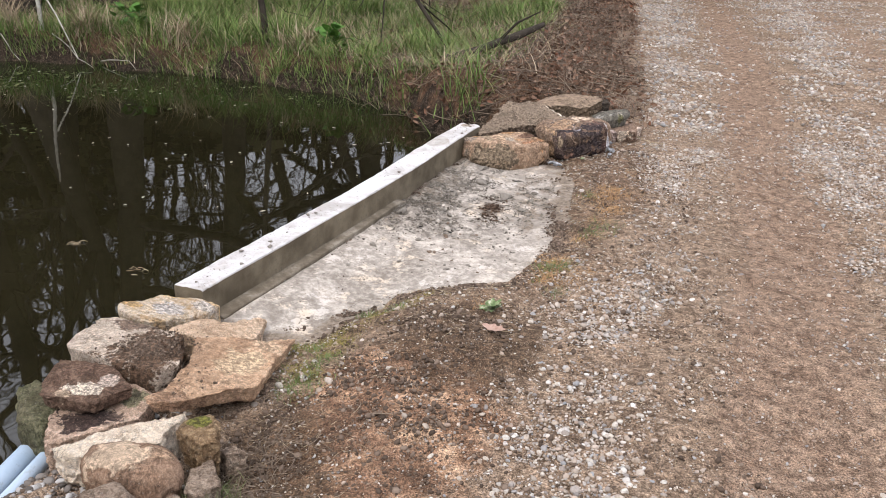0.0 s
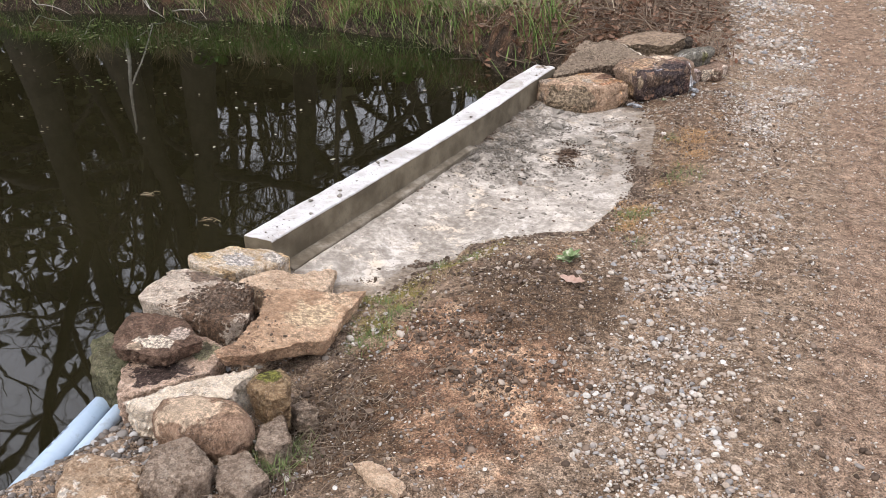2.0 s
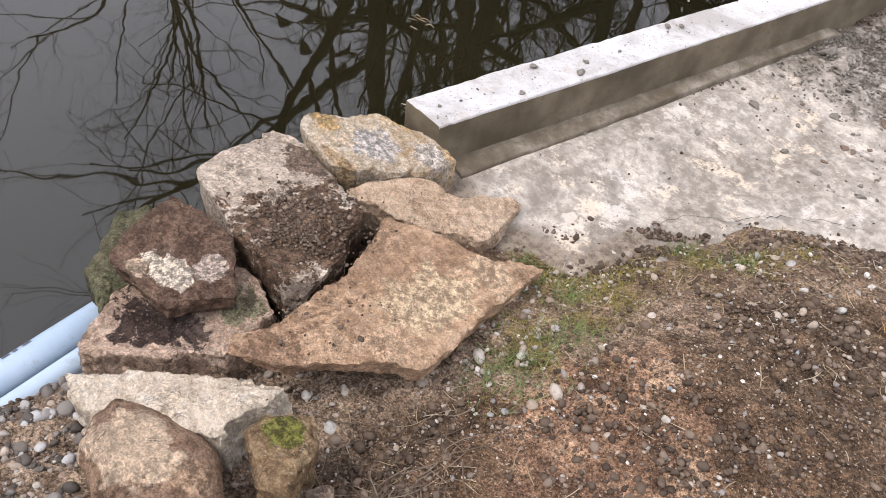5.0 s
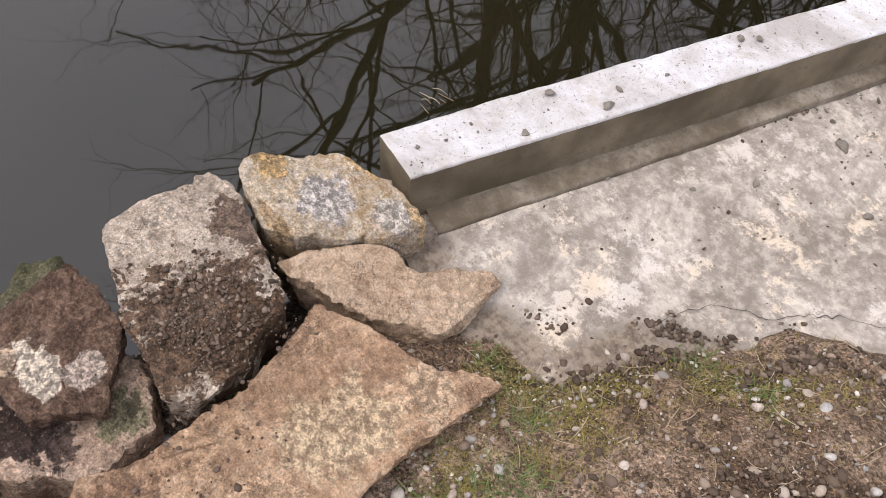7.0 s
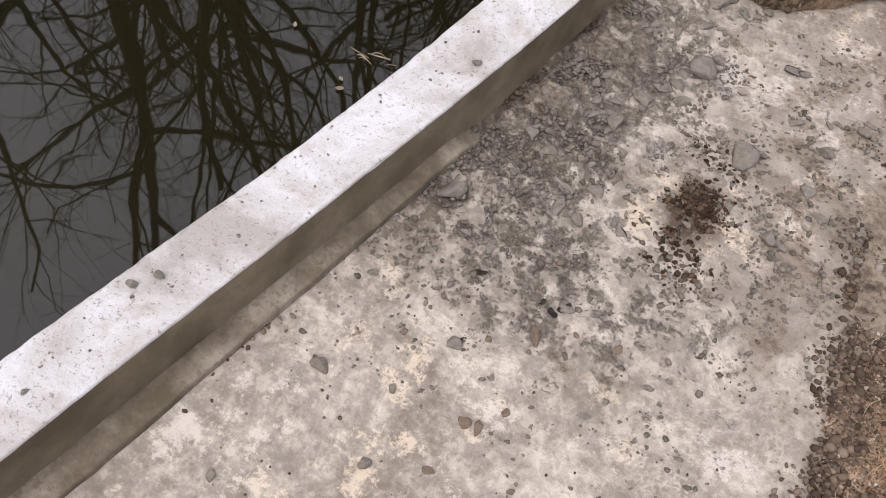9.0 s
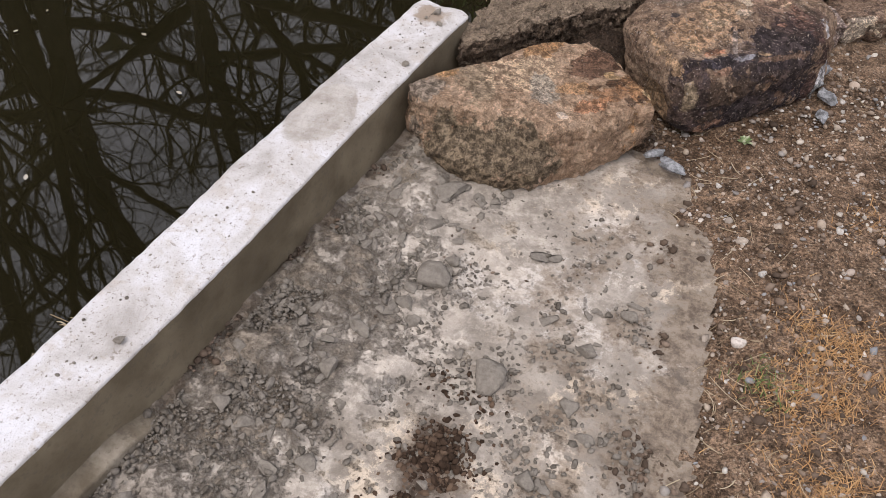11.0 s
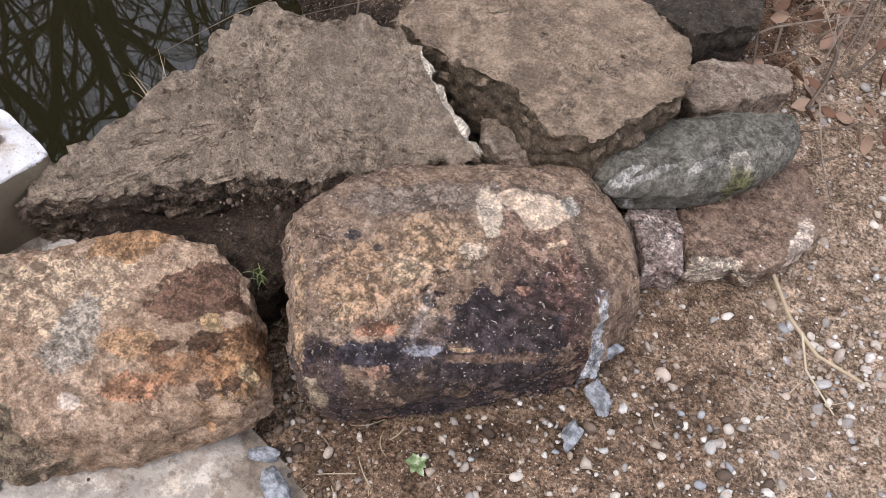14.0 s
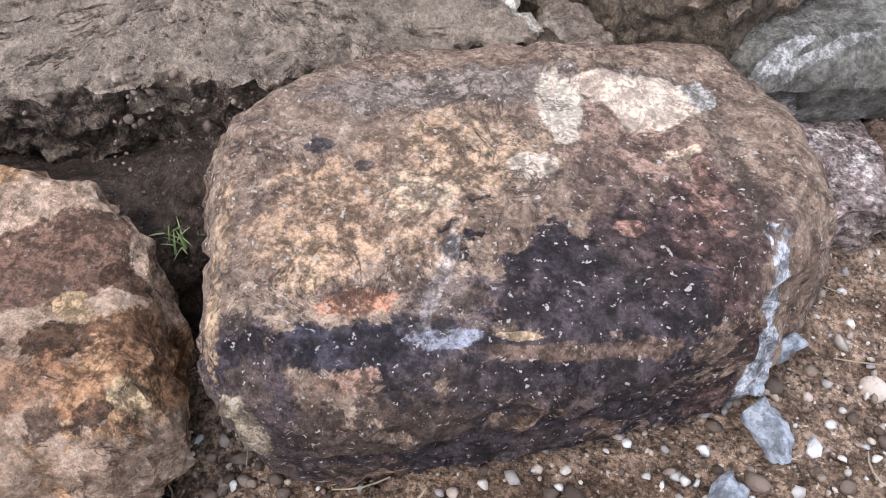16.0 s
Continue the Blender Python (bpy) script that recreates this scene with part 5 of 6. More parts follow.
n = Nodes("mixed_gravel", 0.8, 0.3)
GRAVEL = pebble_colours(n, n.island())
n = Nodes("dark_wet_gravel", 0.6, 0.3)
DARKGRAVEL = n.done(n.ramp(n.island(), [(0.0, (0.06, 0.05, 0.042)), (0.5, (0.13, 0.11, 0.095)), (0.85, (0.24, 0.22, 0.2)), (1.0, (0.45, 0.44, 0.43))]), [(n.noise(0.008, 4, 0.7), 0.002)])
n = Nodes("pebble_stone", 0.75, 0.3)
PEBBLE = pebble_colours(n, n.rand)
n = Nodes("dry_grey_clay", 0.95, 0.15)
pick = n.island()
c = n.ramp(pick, [(0.0, (0.1, 0.086, 0.07)), (0.5, (0.165, 0.145, 0.122)), (1.0, (0.27, 0.242, 0.208))])
CLAY = n.done(n.mix(0.45, c, n.ramp(n.noise(0.012, 5, 0.75), [(0.36, (0.075, 0.063, 0.052)), (0.64, (0.26, 0.235, 0.2))])), [(n.noise(0.015, 5, 0.75), 0.006)])
n = Nodes("dark_crumbly_soil", 0.97, 0.1)
HUMUS = n.done(n.ramp(n.island(), [(0.0, (0.06, 0.043, 0.032)), (0.5, (0.11, 0.08, 0.06)), (0.8, (0.165, 0.12, 0.09)), (1.0, (0.23, 0.175, 0.135))]), [(n.noise(0.01, 4, 0.75), 0.004)])
n = Nodes("blue_grey_mortar", 0.95, 0.15)
MORTAR = n.done(n.ramp(n.noise(0.02, 6, 0.75), [(0.41, (0.14, 0.143, 0.148)), (0.5, (0.25, 0.257, 0.268)), (0.59, (0.4, 0.41, 0.425))]), [(n.noise(0.012, 5, 0.8), 0.008)])

gr = np.random.default_rng(11)
SMALL = [lump(1, 90 + k, (1.0, gr.uniform(0.6, 0.95), gr.uniform(0.4, 0.75)), 0.25) for k in range(8)]
MEDIUM = [lump(2, 50 + k, (1.0, gr.uniform(0.65, 0.95), gr.uniform(0.4, 0.7)), 0.2, 0.4 * (k % 2)) for k in range(10)]

x, y = sow(gr, 10500, -0.3, 3.4, 1.8, 8.2, gravel_share)
size = np.clip(gr.lognormal(math.log(0.0068), 0.48, len(x)), 0.003, 0.016)
gravel = thing("gravel", strew("gravel", MEDIUM, x, y, height(x, y) + size * gr.uniform(-0.05, 0.3, len(x)), size, gr, GRAVEL), "loose rounded tan, grey and white gravel on the soil", "gravel", kind="stuff")
x, y = sow(gr, 45000, -0.3, 3.6, 1.8, 8.2, lambda a, b: np.clip(gravel_share(a, b) + 0.2 * (signed(a, b, SLAB) > 0.0) * (signed(a, b, POND) > 0.3), 0, 1))
size = np.clip(gr.lognormal(math.log(0.0032), 0.5, len(x)), 0.0014, 0.009)
grit = thing("grit", strew("grit", SMALL, x, y, height(x, y) + size * 0.2, size, gr, GRAVEL, False), "fine grit of many colours scattered over soil", "gravel", kind="stuff")
x, y = sow(gr, 26000, 0.8, 7.5, 8.0, 19.0, gravel_share)
size = np.clip(gr.lognormal(math.log(0.0125), 0.45, len(x)), 0.005, 0.032)
far_gravel = thing("gravel", strew("far_gravel", SMALL, x, y, height(x, y) + size * 0.2, size, gr, GRAVEL), "loose pale gravel along the farther track", "gravel", kind="stuff")
x, y = sow(gr, 9000, 3.0, 6.5, 2.0, 8.2, gravel_share)
size = np.clip(gr.lognormal(math.log(0.009), 0.4, len(x)), 0.004, 0.022)
side_gravel = thing("gravel", strew("side_gravel", SMALL, x, y, height(x, y) + size * 0.2, size, gr, GRAVEL), "loose gravel on the track's other side", "gravel", kind="stuff")

# dark soil crumbled over the apron's edge
x, y = sow(gr, 5000, 0.1, 1.7, 3.4, 6.4, lambda a, b: np.exp(-((signed(a, b, SLAB) - 0.02) / 0.05) ** 2) * np.clip(0.25 + 1.4 * fbm(flat(a, b), 0.16, 4, 87), 0, 1) * (0.35 + 0.65 * smooth(4.8, 4.3, b)))
size = np.clip(gr.lognormal(math.log(0.005), 0.5, len(x)), 0.002, 0.014)
thing("soil_crumb", strew("soil_crumb", SMALL, x, y, np.maximum(height(x, y), np.where(signed(x, y, SLAB) < 0, slab_top(x, y), -1.0)) + size * 0.3, size, gr, HUMUS, False), "dark soil crumbs spilled over the apron's edge", "soil", kind="stuff")

# sharp chips and crumbs round the far stones
CHIPS = [lump(1, 300 + k, (1.0, gr.uniform(0.5, 0.9), gr.uniform(0.3, 0.6)), 0.35, 0.7) for k in range(8)]
x, y = sow(gr, 1400, 1.0, 2.4, 5.4, 7.5, lambda a, b: np.where(signed(a, b, SLAB) > 0.02, 0.3 + 0.7 * np.exp(-(((a - 1.7) / 0.45) ** 2 + ((b - 6.8) / 0.35) ** 2)), 0.0))
size = np.clip(gr.lognormal(math.log(0.0062), 0.5, len(x)), 0.003, 0.018)
chips = thing("stone_chips", strew("stone_chips", CHIPS, x, y, height(x, y) + size * 0.25, size, gr, GRAVEL, False), "sharp pale and grey stone chips trodden into soil", "gravel", kind="stuff")

# larger pebbles, each one a thing
PEBBLE_MESH = [mesh("pebble", *lump(3, 130 + k, (1.0, gr.uniform(0.65, 0.95), gr.uniform(0.45, 0.7)), 0.13, 0.3 * (k % 3 == 0)), PEBBLE) for k in range(9)]
x, y = sow(gr, 235, 0.1, 2.7, 2.1, 7.6, gravel_share)
spots_known = [(0.666, 2.716), (0.751, 2.662), (0.835, 2.985), (1.711, 2.753), (1.729, 2.812), (2.148, 5.244), (1.383, 6.603), (1.937, 6.83), (1.957, 7.193), (1.297, 3.898), (0.524, 3.862), (0.741, 4.099), (0.485, 3.769), (1.684, 3.314), (1.741, 3.919), (1.241, 2.964), (1.526, 6.812), (1.439, 6.44), (1.577, 6.886), (1.274, 6.763)]
x = np.concatenate([x, [p[0] for p in spots_known]])
y = np.concatenate([y, [p[1] for p in spots_known]])
z = height(x, y)
for k in range(len(x)):
    big = float(np.clip(gr.lognormal(math.log(0.0105), 0.33), 0.0065, 0.024))
    ob = thing("pebble", PEBBLE_MESH[k % 9], "rounded pebble lying in gravelly soil", "pebble", "pebbles in the gravel", at=(x[k], y[k], z[k] + big * 0.2))
    ob.rotation_euler = (gr.normal(0, 0.2), gr.normal(0, 0.2), gr.uniform(0, 6.28))
    ob.scale = (big, big, big)


def on_slab(x, y):
    return slab_top(x, y)


# dried clay on the apron
CLOD_MESH = [mesh("clay_clod", *lump(3, 160 + k, (1.0, gr.uniform(0.6, 0.9), gr.uniform(0.4, 0.65)), 0.34, 0.55), CLAY, False) for k in range(8)]
PLATE_MESH = [mesh("clay_plate", *lump(3, 180 + k, (1.0, gr.uniform(0.45, 0.8), gr.uniform(0.13, 0.22)), 0.3, 0.75), CLAY, False) for k in range(6)]
cl = np.random.default_rng(23)
known = [(0.768, 6.389, 0.05, 1), (0.97, 6.254, 0.055, 1), (0.697, 6.0, 0.03, 0), (0.604, 5.911, 0.034, 1), (0.399, 5.757, 0.06, 1), (1.112, 5.848, 0.032, 0), (0.926, 5.866, 0.06, 0), (0.564, 5.528, 0.04, 1), (1.205, 6.133, 0.03, 0), (1.127, 6.007, 0.038, 0), (0.469, 6.01, 0.035, 1), (0.534, 6.146, 0.04, 1), (1.271, 5.785, 0.04, 1), (0.521, 5.972, 0.025, 1), (0.512, 5.012, 0.02, 0), (0.471, 4.683, 0.021, 0), (0.441, 4.852, 0.017, 0), (0.626, 5.459, 0.028, 0), (1.063, 5.657, 0.03, 0), (0.328, 5.363, 0.055, 0), (0.221, 4.51, 0.016, 0), (-0.03, 4.189, 0.02, 0), (0.698, 5.23, 0.024, 0)]
for k in range(300):
    u, v = (cl.normal(2.45, 0.3), 0.07 + 0.3 * cl.uniform(0, 1)) if k % 5 < 3 else (cl.normal(2.2, 0.5), 0.1 + 0.8 * cl.uniform(0, 1))
    px, py = W0[0] + u * WU[0] + v * WV[0], W0[1] + u * WU[1] + v * WV[1]
    if signed(np.array([px]), np.array([py]), SLAB)[0] < -0.05:
        known.append((px, py, float(cl.lognormal(math.log(0.017), 0.45)), int(cl.uniform(0, 1) < 0.75)))
u, v = cl.normal(2.3, 0.42, 14000), 0.05 + 0.95 * cl.uniform(0, 1, 14000) ** 2.2
x, y = W0[0] + u * WU[0] + v * WV[0], W0[1] + u * WU[1] + v * WV[1]
ok = (signed(x, y, SLAB) < -0.04) & (u < 3.1) & (fbm(flat(x, y), 0.12, 4, 77) > -0.05 + 0.3 * v - 0.15)
x, y = x[ok], y[ok]
size = np.clip(cl.lognormal(math.log(0.0048), 0.5, len(x)), 0.002, 0.014)
CRUMBS = [lump(1, 330 + k, (1.0, cl.uniform(0.5, 0.9), cl.uniform(0.25, 0.6)), 0.35, 0.6) for k in range(8)]
thing("clay_crumb", strew("clay_crumb", CRUMBS, x, y, on_slab(x, y) + size * 0.35, size, cl, CLAY, False), "dry grey clay crumbs scattered over dusty concrete", "clay", kind="stuff")
for k, (px, py, big, plate) in enumerate(known):
    big = big * (0.72 if big > 0.035 else 0.9)
    name = "clay_plate" if plate else "clay_clod"
    ob = thing(name, (PLATE_MESH[k % 6] if plate else CLOD_MESH[k % 8]), "flat flake of dried grey clay on concrete" if plate else "dry grey-brown clod on dusty concrete", "clod", "clods on the apron", at=(px, py, float(on_slab(px, py)) + big * (0.14 if plate else 0.3)))
    ob.rotation_euler = (cl.normal(0, 0.12), cl.normal(0, 0.12), cl.uniform(0, 6.28))
    ob.scale = (big, big, big)
for k, (px, py, big) in enumerate([(-0.042, 4.753, 0.015), (-0.073, 4.711, 0.013), (-0.114, 4.231, 0.018), (-0.138, 4.3, 0.013), (-0.24, 4.142, 0.017), (-0.174, 3.999, 0.016), (0.249, 5.599, 0.012), (0.499, 6.613, 0.014), (0.51, 6.874, 0.017), (-0.3, 3.76, 0.009), (-0.1, 4.44, 0.008), (0.53, 6.82, 0.011)]):
    u = (px - W0[0]) * WU[0] + (py - W0[1]) * WU[1]
    ob = thing("clay_clod", CLOD_MESH[k % 8], "small dry clod lying on the wall's top", "clod", "clods on the wall", at=(px, py, float(wall_top(u)) + big * 0.25))
    ob.rotation_euler, ob.scale = (0, 0, cl.uniform(0, 6.28)), (big, big, big)

u, v = cl.normal(2.2, 0.5, 6500), cl.uniform(0.03, 1.15, 6500)
x, y = W0[0] + u * WU[0] + v * WV[0], W0[1] + u * WU[1] + v * WV[1]
ok = (signed(x, y, SLAB) < 0.0) & (fbm(flat(x, y), 0.22, 3, 91) > -0.2) & (cl.uniform(0, 1, 6500) < 1.1 * np.exp(-((u - 2.3) / 0.5) ** 2))
x, y = x[ok], y[ok]
size = np.clip(cl.lognormal(math.log(0.0036), 0.7, len(x)), 0.0012, 0.012)
thing("clay_crumbs", strew("clay_crumbs", SMALL, x, y, on_slab(x, y) + size * 0.3, size, cl, CLAY, False), "crumbs of dry grey clay strewn over concrete", "crumbs", kind="stuff")
u, v = cl.uniform(0.0, 3.3, 900), cl.uniform(0.03, 1.2, 900)
x, y = W0[0] + u * WU[0] + v * WV[0], W0[1] + u * WU[1] + v * WV[1]
ok = signed(x, y, SLAB) < 0.0
x, y = x[ok], y[ok]
size = np.clip(cl.lognormal(math.log(0.0019), 0.7, len(x)), 0.0008, 0.006)
thing("crumbs", strew("crumbs", SMALL, x, y, on_slab(x, y) + size * 0.3, size, cl, HUMUS, False), "scattered dark crumbs of soil on concrete", "crumbs", kind="stuff")
u, v = cl.uniform(0.02, 3.3, 450), cl.uniform(-0.12, -0.01, 450)
x, y = W0[0] + u * WU[0] + v * WV[0], W0[1] + u * WU[1] + v * WV[1]
size = np.clip(cl.lognormal(math.log(0.0022), 0.5, len(x)), 0.001, 0.006)
thing("crumbs", strew("wall_crumbs", SMALL, x, y, wall_top(u) - 0.008 * np.sin(u * 0.95) + size * 0.2, size, cl, CLAY, False), "tiny crumbs of clay on the wall's top", "crumbs", kind="stuff")
n = Nodes("dark_chocolate_soil", 0.97, 0.1)
CHOCOLATE = n.done(n.ramp(n.island(), [(0.0, (0.03, 0.019, 0.013)), (0.6, (0.065, 0.042, 0.029)), (1.0, (0.14, 0.095, 0.066))]), [(n.noise(0.01, 4, 0.75), 0.004)])
x, y = cl.normal(0.88, 0.046, 1900), cl.normal(5.62, 0.085, 1900)
size = np.clip(cl.lognormal(math.log(0.0042), 0.45, 1900), 0.0015, 0.012)
thing("soil_heap", strew("soil_heap", SMALL, x, y, on_slab(x, y) + size * 0.4 + 0.008 * np.exp(-((x - 0.87) / 0.05) ** 2 - ((y - 5.64) / 0.09) ** 2), size, cl, CHOCOLATE, False), "small heap of dark brown soil crumbs on the apron", "soil", kind="stuff")


def soil_share(x, y):
    d = np.maximum(np.exp(-(((x - 0.95) / 0.3) ** 2 + ((y - 3.85) / 0.3) ** 2)), 1.0 * np.exp(-(((x - 0.42) / 0.22) ** 2 + ((y - 2.75) / 0.45) ** 2)))
    d = np.maximum(d, 0.8 * np.exp(-(((x - 0.85) / 0.36) ** 2 + ((y - 3.05) / 0.55) ** 2)))
    edge_ = signed(x, y, SLAB)
    d = np.maximum(d, 0.8 * np.exp(-(((edge_ - 0.05) / 0.07) ** 2)) * (x > 0.1))
    d = np.maximum(d, 0.16)
    return np.where((edge_ < -0.01) | (signed(x, y, POND) < 0.02), 0, d) * np.clip(0.6 + fbm(flat(x, y), 0.2, 3, 95), 0, 1.5)


x, y = sow(cl, 22000, -0.6, 2.2, 1.9, 7.2, soil_share)
size = np.clip(cl.lognormal(math.log(0.0034), 0.65, len(x)), 0.0012, 0.016)
thing("soil_crumbs", strew("soil_crumbs", SMALL, x, y, height(x, y) + size * 0.25, size, cl, HUMUS, False), "dark brown loose crumbs of soil", "soil", kind="stuff")

for k in range(26):
    u, v = cl.normal(1.55, 0.22), cl.normal(0.55, 0.16)
    px, py = W0[0] + u * WU[0] + v * WV[0], W0[1] + u * WU[1] + v * WV[1]
    big = float(cl.lognormal(math.log(0.011), 0.4))
    ob = thing("soil_clod", mesh("soil_clod", *lump(3, 240 + k, (1.0, cl.uniform(0.5, 0.9), 0.5), 0.4, 0.5), HUMUS, False), "dark crumbly clod of soil on concrete", "clod", "dark clods on the apron", at=(px, py, float(on_slab(px, py)) + big * 0.3))
    ob.rotation_euler, ob.scale = (0, 0, cl.uniform(0, 6.28)), (big, big, big)

n = Nodes("black_rotten_leaves", 0.7, 0.3)
ROTTEN = n.done(n.ramp(n.noise(0.01, 4, 0.7), [(0.38, (0.012, 0.011, 0.011)), (0.62, (0.045, 0.035, 0.03))]), [(n.noise(0.008, 4, 0.75), 0.006)])
for k, (px, py, big) in enumerate([(0.514, 5.016, 0.017), (0.696, 5.223, 0.02), (0.672, 5.2, 0.014), (0.64, 5.215, 0.012), (0.48, 5.2, 0.014)]):
    ob = thing("leaf_clump", mesh("leaf_clump", *lump(3, 270 + k, (1.0, 0.75, 0.45), 0.6, 0.5), ROTTEN, False), "blackened clump of rotten leaves on concrete", "clod", "dark clods on the apron", at=(px, py, float(on_slab(px, py)) + big * 0.3))
    ob.rotation_euler, ob.scale = (0, 0, cl.uniform(0, 6.28)), (big, big, big)

for label, (a, b, c), (cx0, cy0, rx, ry), count in (("dark soil crumbs lying on a limestone block", (0.308, -0.018, -0.058), (-0.19, 3.12, 0.13, 0.13), 1500), ("grit and soil crumbs lying on a sandstone slab", (0.5418, -0.128, -0.143), (0.06, 2.95, 0.1, 0.16), 80), ("crumbs and grit lying on the triangular slab", (-2.173, -0.175, 0.3486), (0.9, 7.15, 0.15, 0.16), 420)):
    x, y = cl.normal(cx0, rx * 0.55, count), cl.normal(cy0, ry * 0.55, count)
    size = np.clip(cl.lognormal(math.log(0.003), 0.5, count), 0.0012, 0.009)
    thing("soil_crumbs", strew("stone_crumbs", SMALL, x, y, a + b * x + c * y + 0.002, size, cl, HUMUS, False), label, "soil", kind="stuff")

# lumps of blue-grey mortar by the far stones
for k, (px, py, pz, big) in enumerate([(1.645, 7.08, -0.03, 0.032), (1.615, 7.15, 0.01, 0.028), (1.63, 7.0, -0.035, 0.022), (1.235, 6.66, -0.05, 0.03), (1.19, 6.7, -0.05, 0.022), (1.61, 7.11, 0.0, 0.016)]):
    ob = thing("mortar_lump", mesh("mortar_lump", *lump(4, 200 + k, (0.62, 1.25, 0.5), 0.55, 0.15), MORTAR), "blue-grey lump of crumbled mortar beside a boulder", "mortar", "lumps of mortar", at=(px, py, pz + big * 0.3))
    ob.rotation_euler, ob.scale = (0, 0, (0.5, 2.2, 0.1, 1.2, 2.0, 0.4, 1.0)[k]), (big, big, big)

# a hairline crack across the apron's corner
cr = [(0.34, 3.99), (0.4, 4.1), (0.46, 4.2), (0.53, 4.25), (0.58, 4.34), (0.66, 4.38), (0.74, 4.46), (0.86, 4.5)]
t = np.linspace(0, len(cr) - 1, 120)
cx, cy = np.interp(t, range(len(cr)), [p[0] for p in cr]), np.interp(t, range(len(cr)), [p[1] for p in cr])
cx = cx + 0.018 * fbm(flat(t * 0.05, t * 0), 0.04, 5, 97)
cy = cy + 0.018 * fbm(flat(t * 0.05, t * 0 + 5), 0.04, 5, 98)
wd = 0.0003 + 0.0006 * np.abs(fbm(flat(t * 0.1, t * 0), 0.08, 2, 99))
cz = slab_top(cx, cy) + 0.004
rows_ = np.stack([np.stack([cx - wd, cy + wd, cz], 1), np.stack([cx + wd, cy - wd, cz], 1)], 1).reshape(-1, 3)
n = Nodes("crack_shadow_dirt", 1.0, 0.0)
part("crack", mesh("crack", rows_, quads(120, 2), n.done(n.ramp(n.noise(0.02), [(0.3, (0.03, 0.024, 0.02)), (0.7, (0.08, 0.065, 0.055))]))), apron, "thin dark crack in the concrete")

# ---- plants and straw ----
def blades(name, x, y, z, tall, wide, r, mat, bend=0.5, lean=0.3, upright=True):
    """Grass blades: tapered, bent strips."""
    k = len(x)
    a = r.uniform(0, 2 * np.pi, k)
    ln = np.abs(r.normal(0, lean, k))
    dx, dy = np.cos(a), np.sin(a)
    vs = []
    for j, (s, w) in enumerate(((0.0, 1.0), (0.35, 0.9), (0.7, 0.6), (1.0, 0.08))):
        off = (ln * s + bend * s * s) * tall
        up = tall * s * np.sqrt(np.clip(1 - (0.55 * (ln + bend * s)) ** 2, 0.08, 1))
        for sgn in (-1, 1):
            vs.append(np.stack([x + dx * off - dy * sgn * wide * w * 0.5, y + dy * off + dx * sgn * wide * w * 0.5, z + up], 1))
    v = np.stack(vs, 1).reshape(-1, 3)
    f = np.array([[0, 1, 3, 2], [2, 3, 5, 4], [4, 5, 7, 6]])
    return mesh(name, v, (f[None] + (np.arange(k) * 8)[:, None, None]).reshape(-1, 4), mat)


def leaf_stuff(name, stops, rough=0.7):
    n = Nodes(name, rough, 0.25)
    return n.done(n.mix(0.3, n.ramp(n.island(), stops), n.ramp(n.noise(0.03, 3), [(0.3, stops[0][1]), (0.7, stops[-1][1])])))


GREEN = leaf_stuff("green_grass", [(0.0, (0.04, 0.09, 0.016)), (0.5, (0.085, 0.18, 0.03)), (0.8, (0.16, 0.27, 0.06)), (1.0, (0.32, 0.28, 0.13))])
STRAW = leaf_stuff("dry_straw", [(0.0, (0.16, 0.11, 0.065)), (0.5, (0.32, 0.24, 0.15)), (1.0, (0.5, 0.42, 0.3))])
ORANGE = leaf_stuff("dead_orange_moss", [(0.0, (0.2, 0.1, 0.04)), (0.5, (0.4, 0.205, 0.08)), (1.0, (0.55, 0.36, 0.18))])
MOSS = leaf_stuff("yellow_green_moss", [(0.0, (0.08, 0.085, 0.02)), (0.5, (0.19, 0.17, 0.04)), (1.0, (0.33, 0.24, 0.08))])
ROOTS = leaf_stuff("dark_roots", [(0.0, (0.05, 0.033, 0.023)), (0.6, (0.12, 0.085, 0.06)), (1.0, (0.27, 0.21, 0.155))])
LEAVES = leaf_stuff("dead_leaves", [(0.0, (0.07, 0.04, 0.024)), (0.35, (0.16, 0.09, 0.055)), (0.65, (0.26, 0.165, 0.11)), (0.85, (0.36, 0.27, 0.2)), (1.0, (0.2, 0.075, 0.04))])
TURF = leaf_stuff("short_turf", [(0.0, (0.045, 0.08, 0.02)), (0.5, (0.085, 0.15, 0.035)), (0.85, (0.15, 0.22, 0.07)), (1.0, (0.28, 0.25, 0.13))])
pl = np.random.default_rng(31)


def tuft(px, py, count, radius, tall, mat, label, name="grass_tuft", wide=0.003, lean=0.5, bend=0.5, pz=None):
    x, y = px + pl.normal(0, radius, count), py + pl.normal(0, radius, count)
    z = height(x, y) - 0.004 if pz is None else np.full(count, pz)
    org = np.array((px, py, float(z.mean())))
    me = blades(name, x - org[0], y - org[1], z - org[2], tall * pl.uniform(0.5, 1.1, count), wide * pl.uniform(0.6, 1.2, count), pl, mat, bend, lean)
    return thing(name, me, label, "grass", "tufts beside the track", kind="stuff", at=tuple(org))


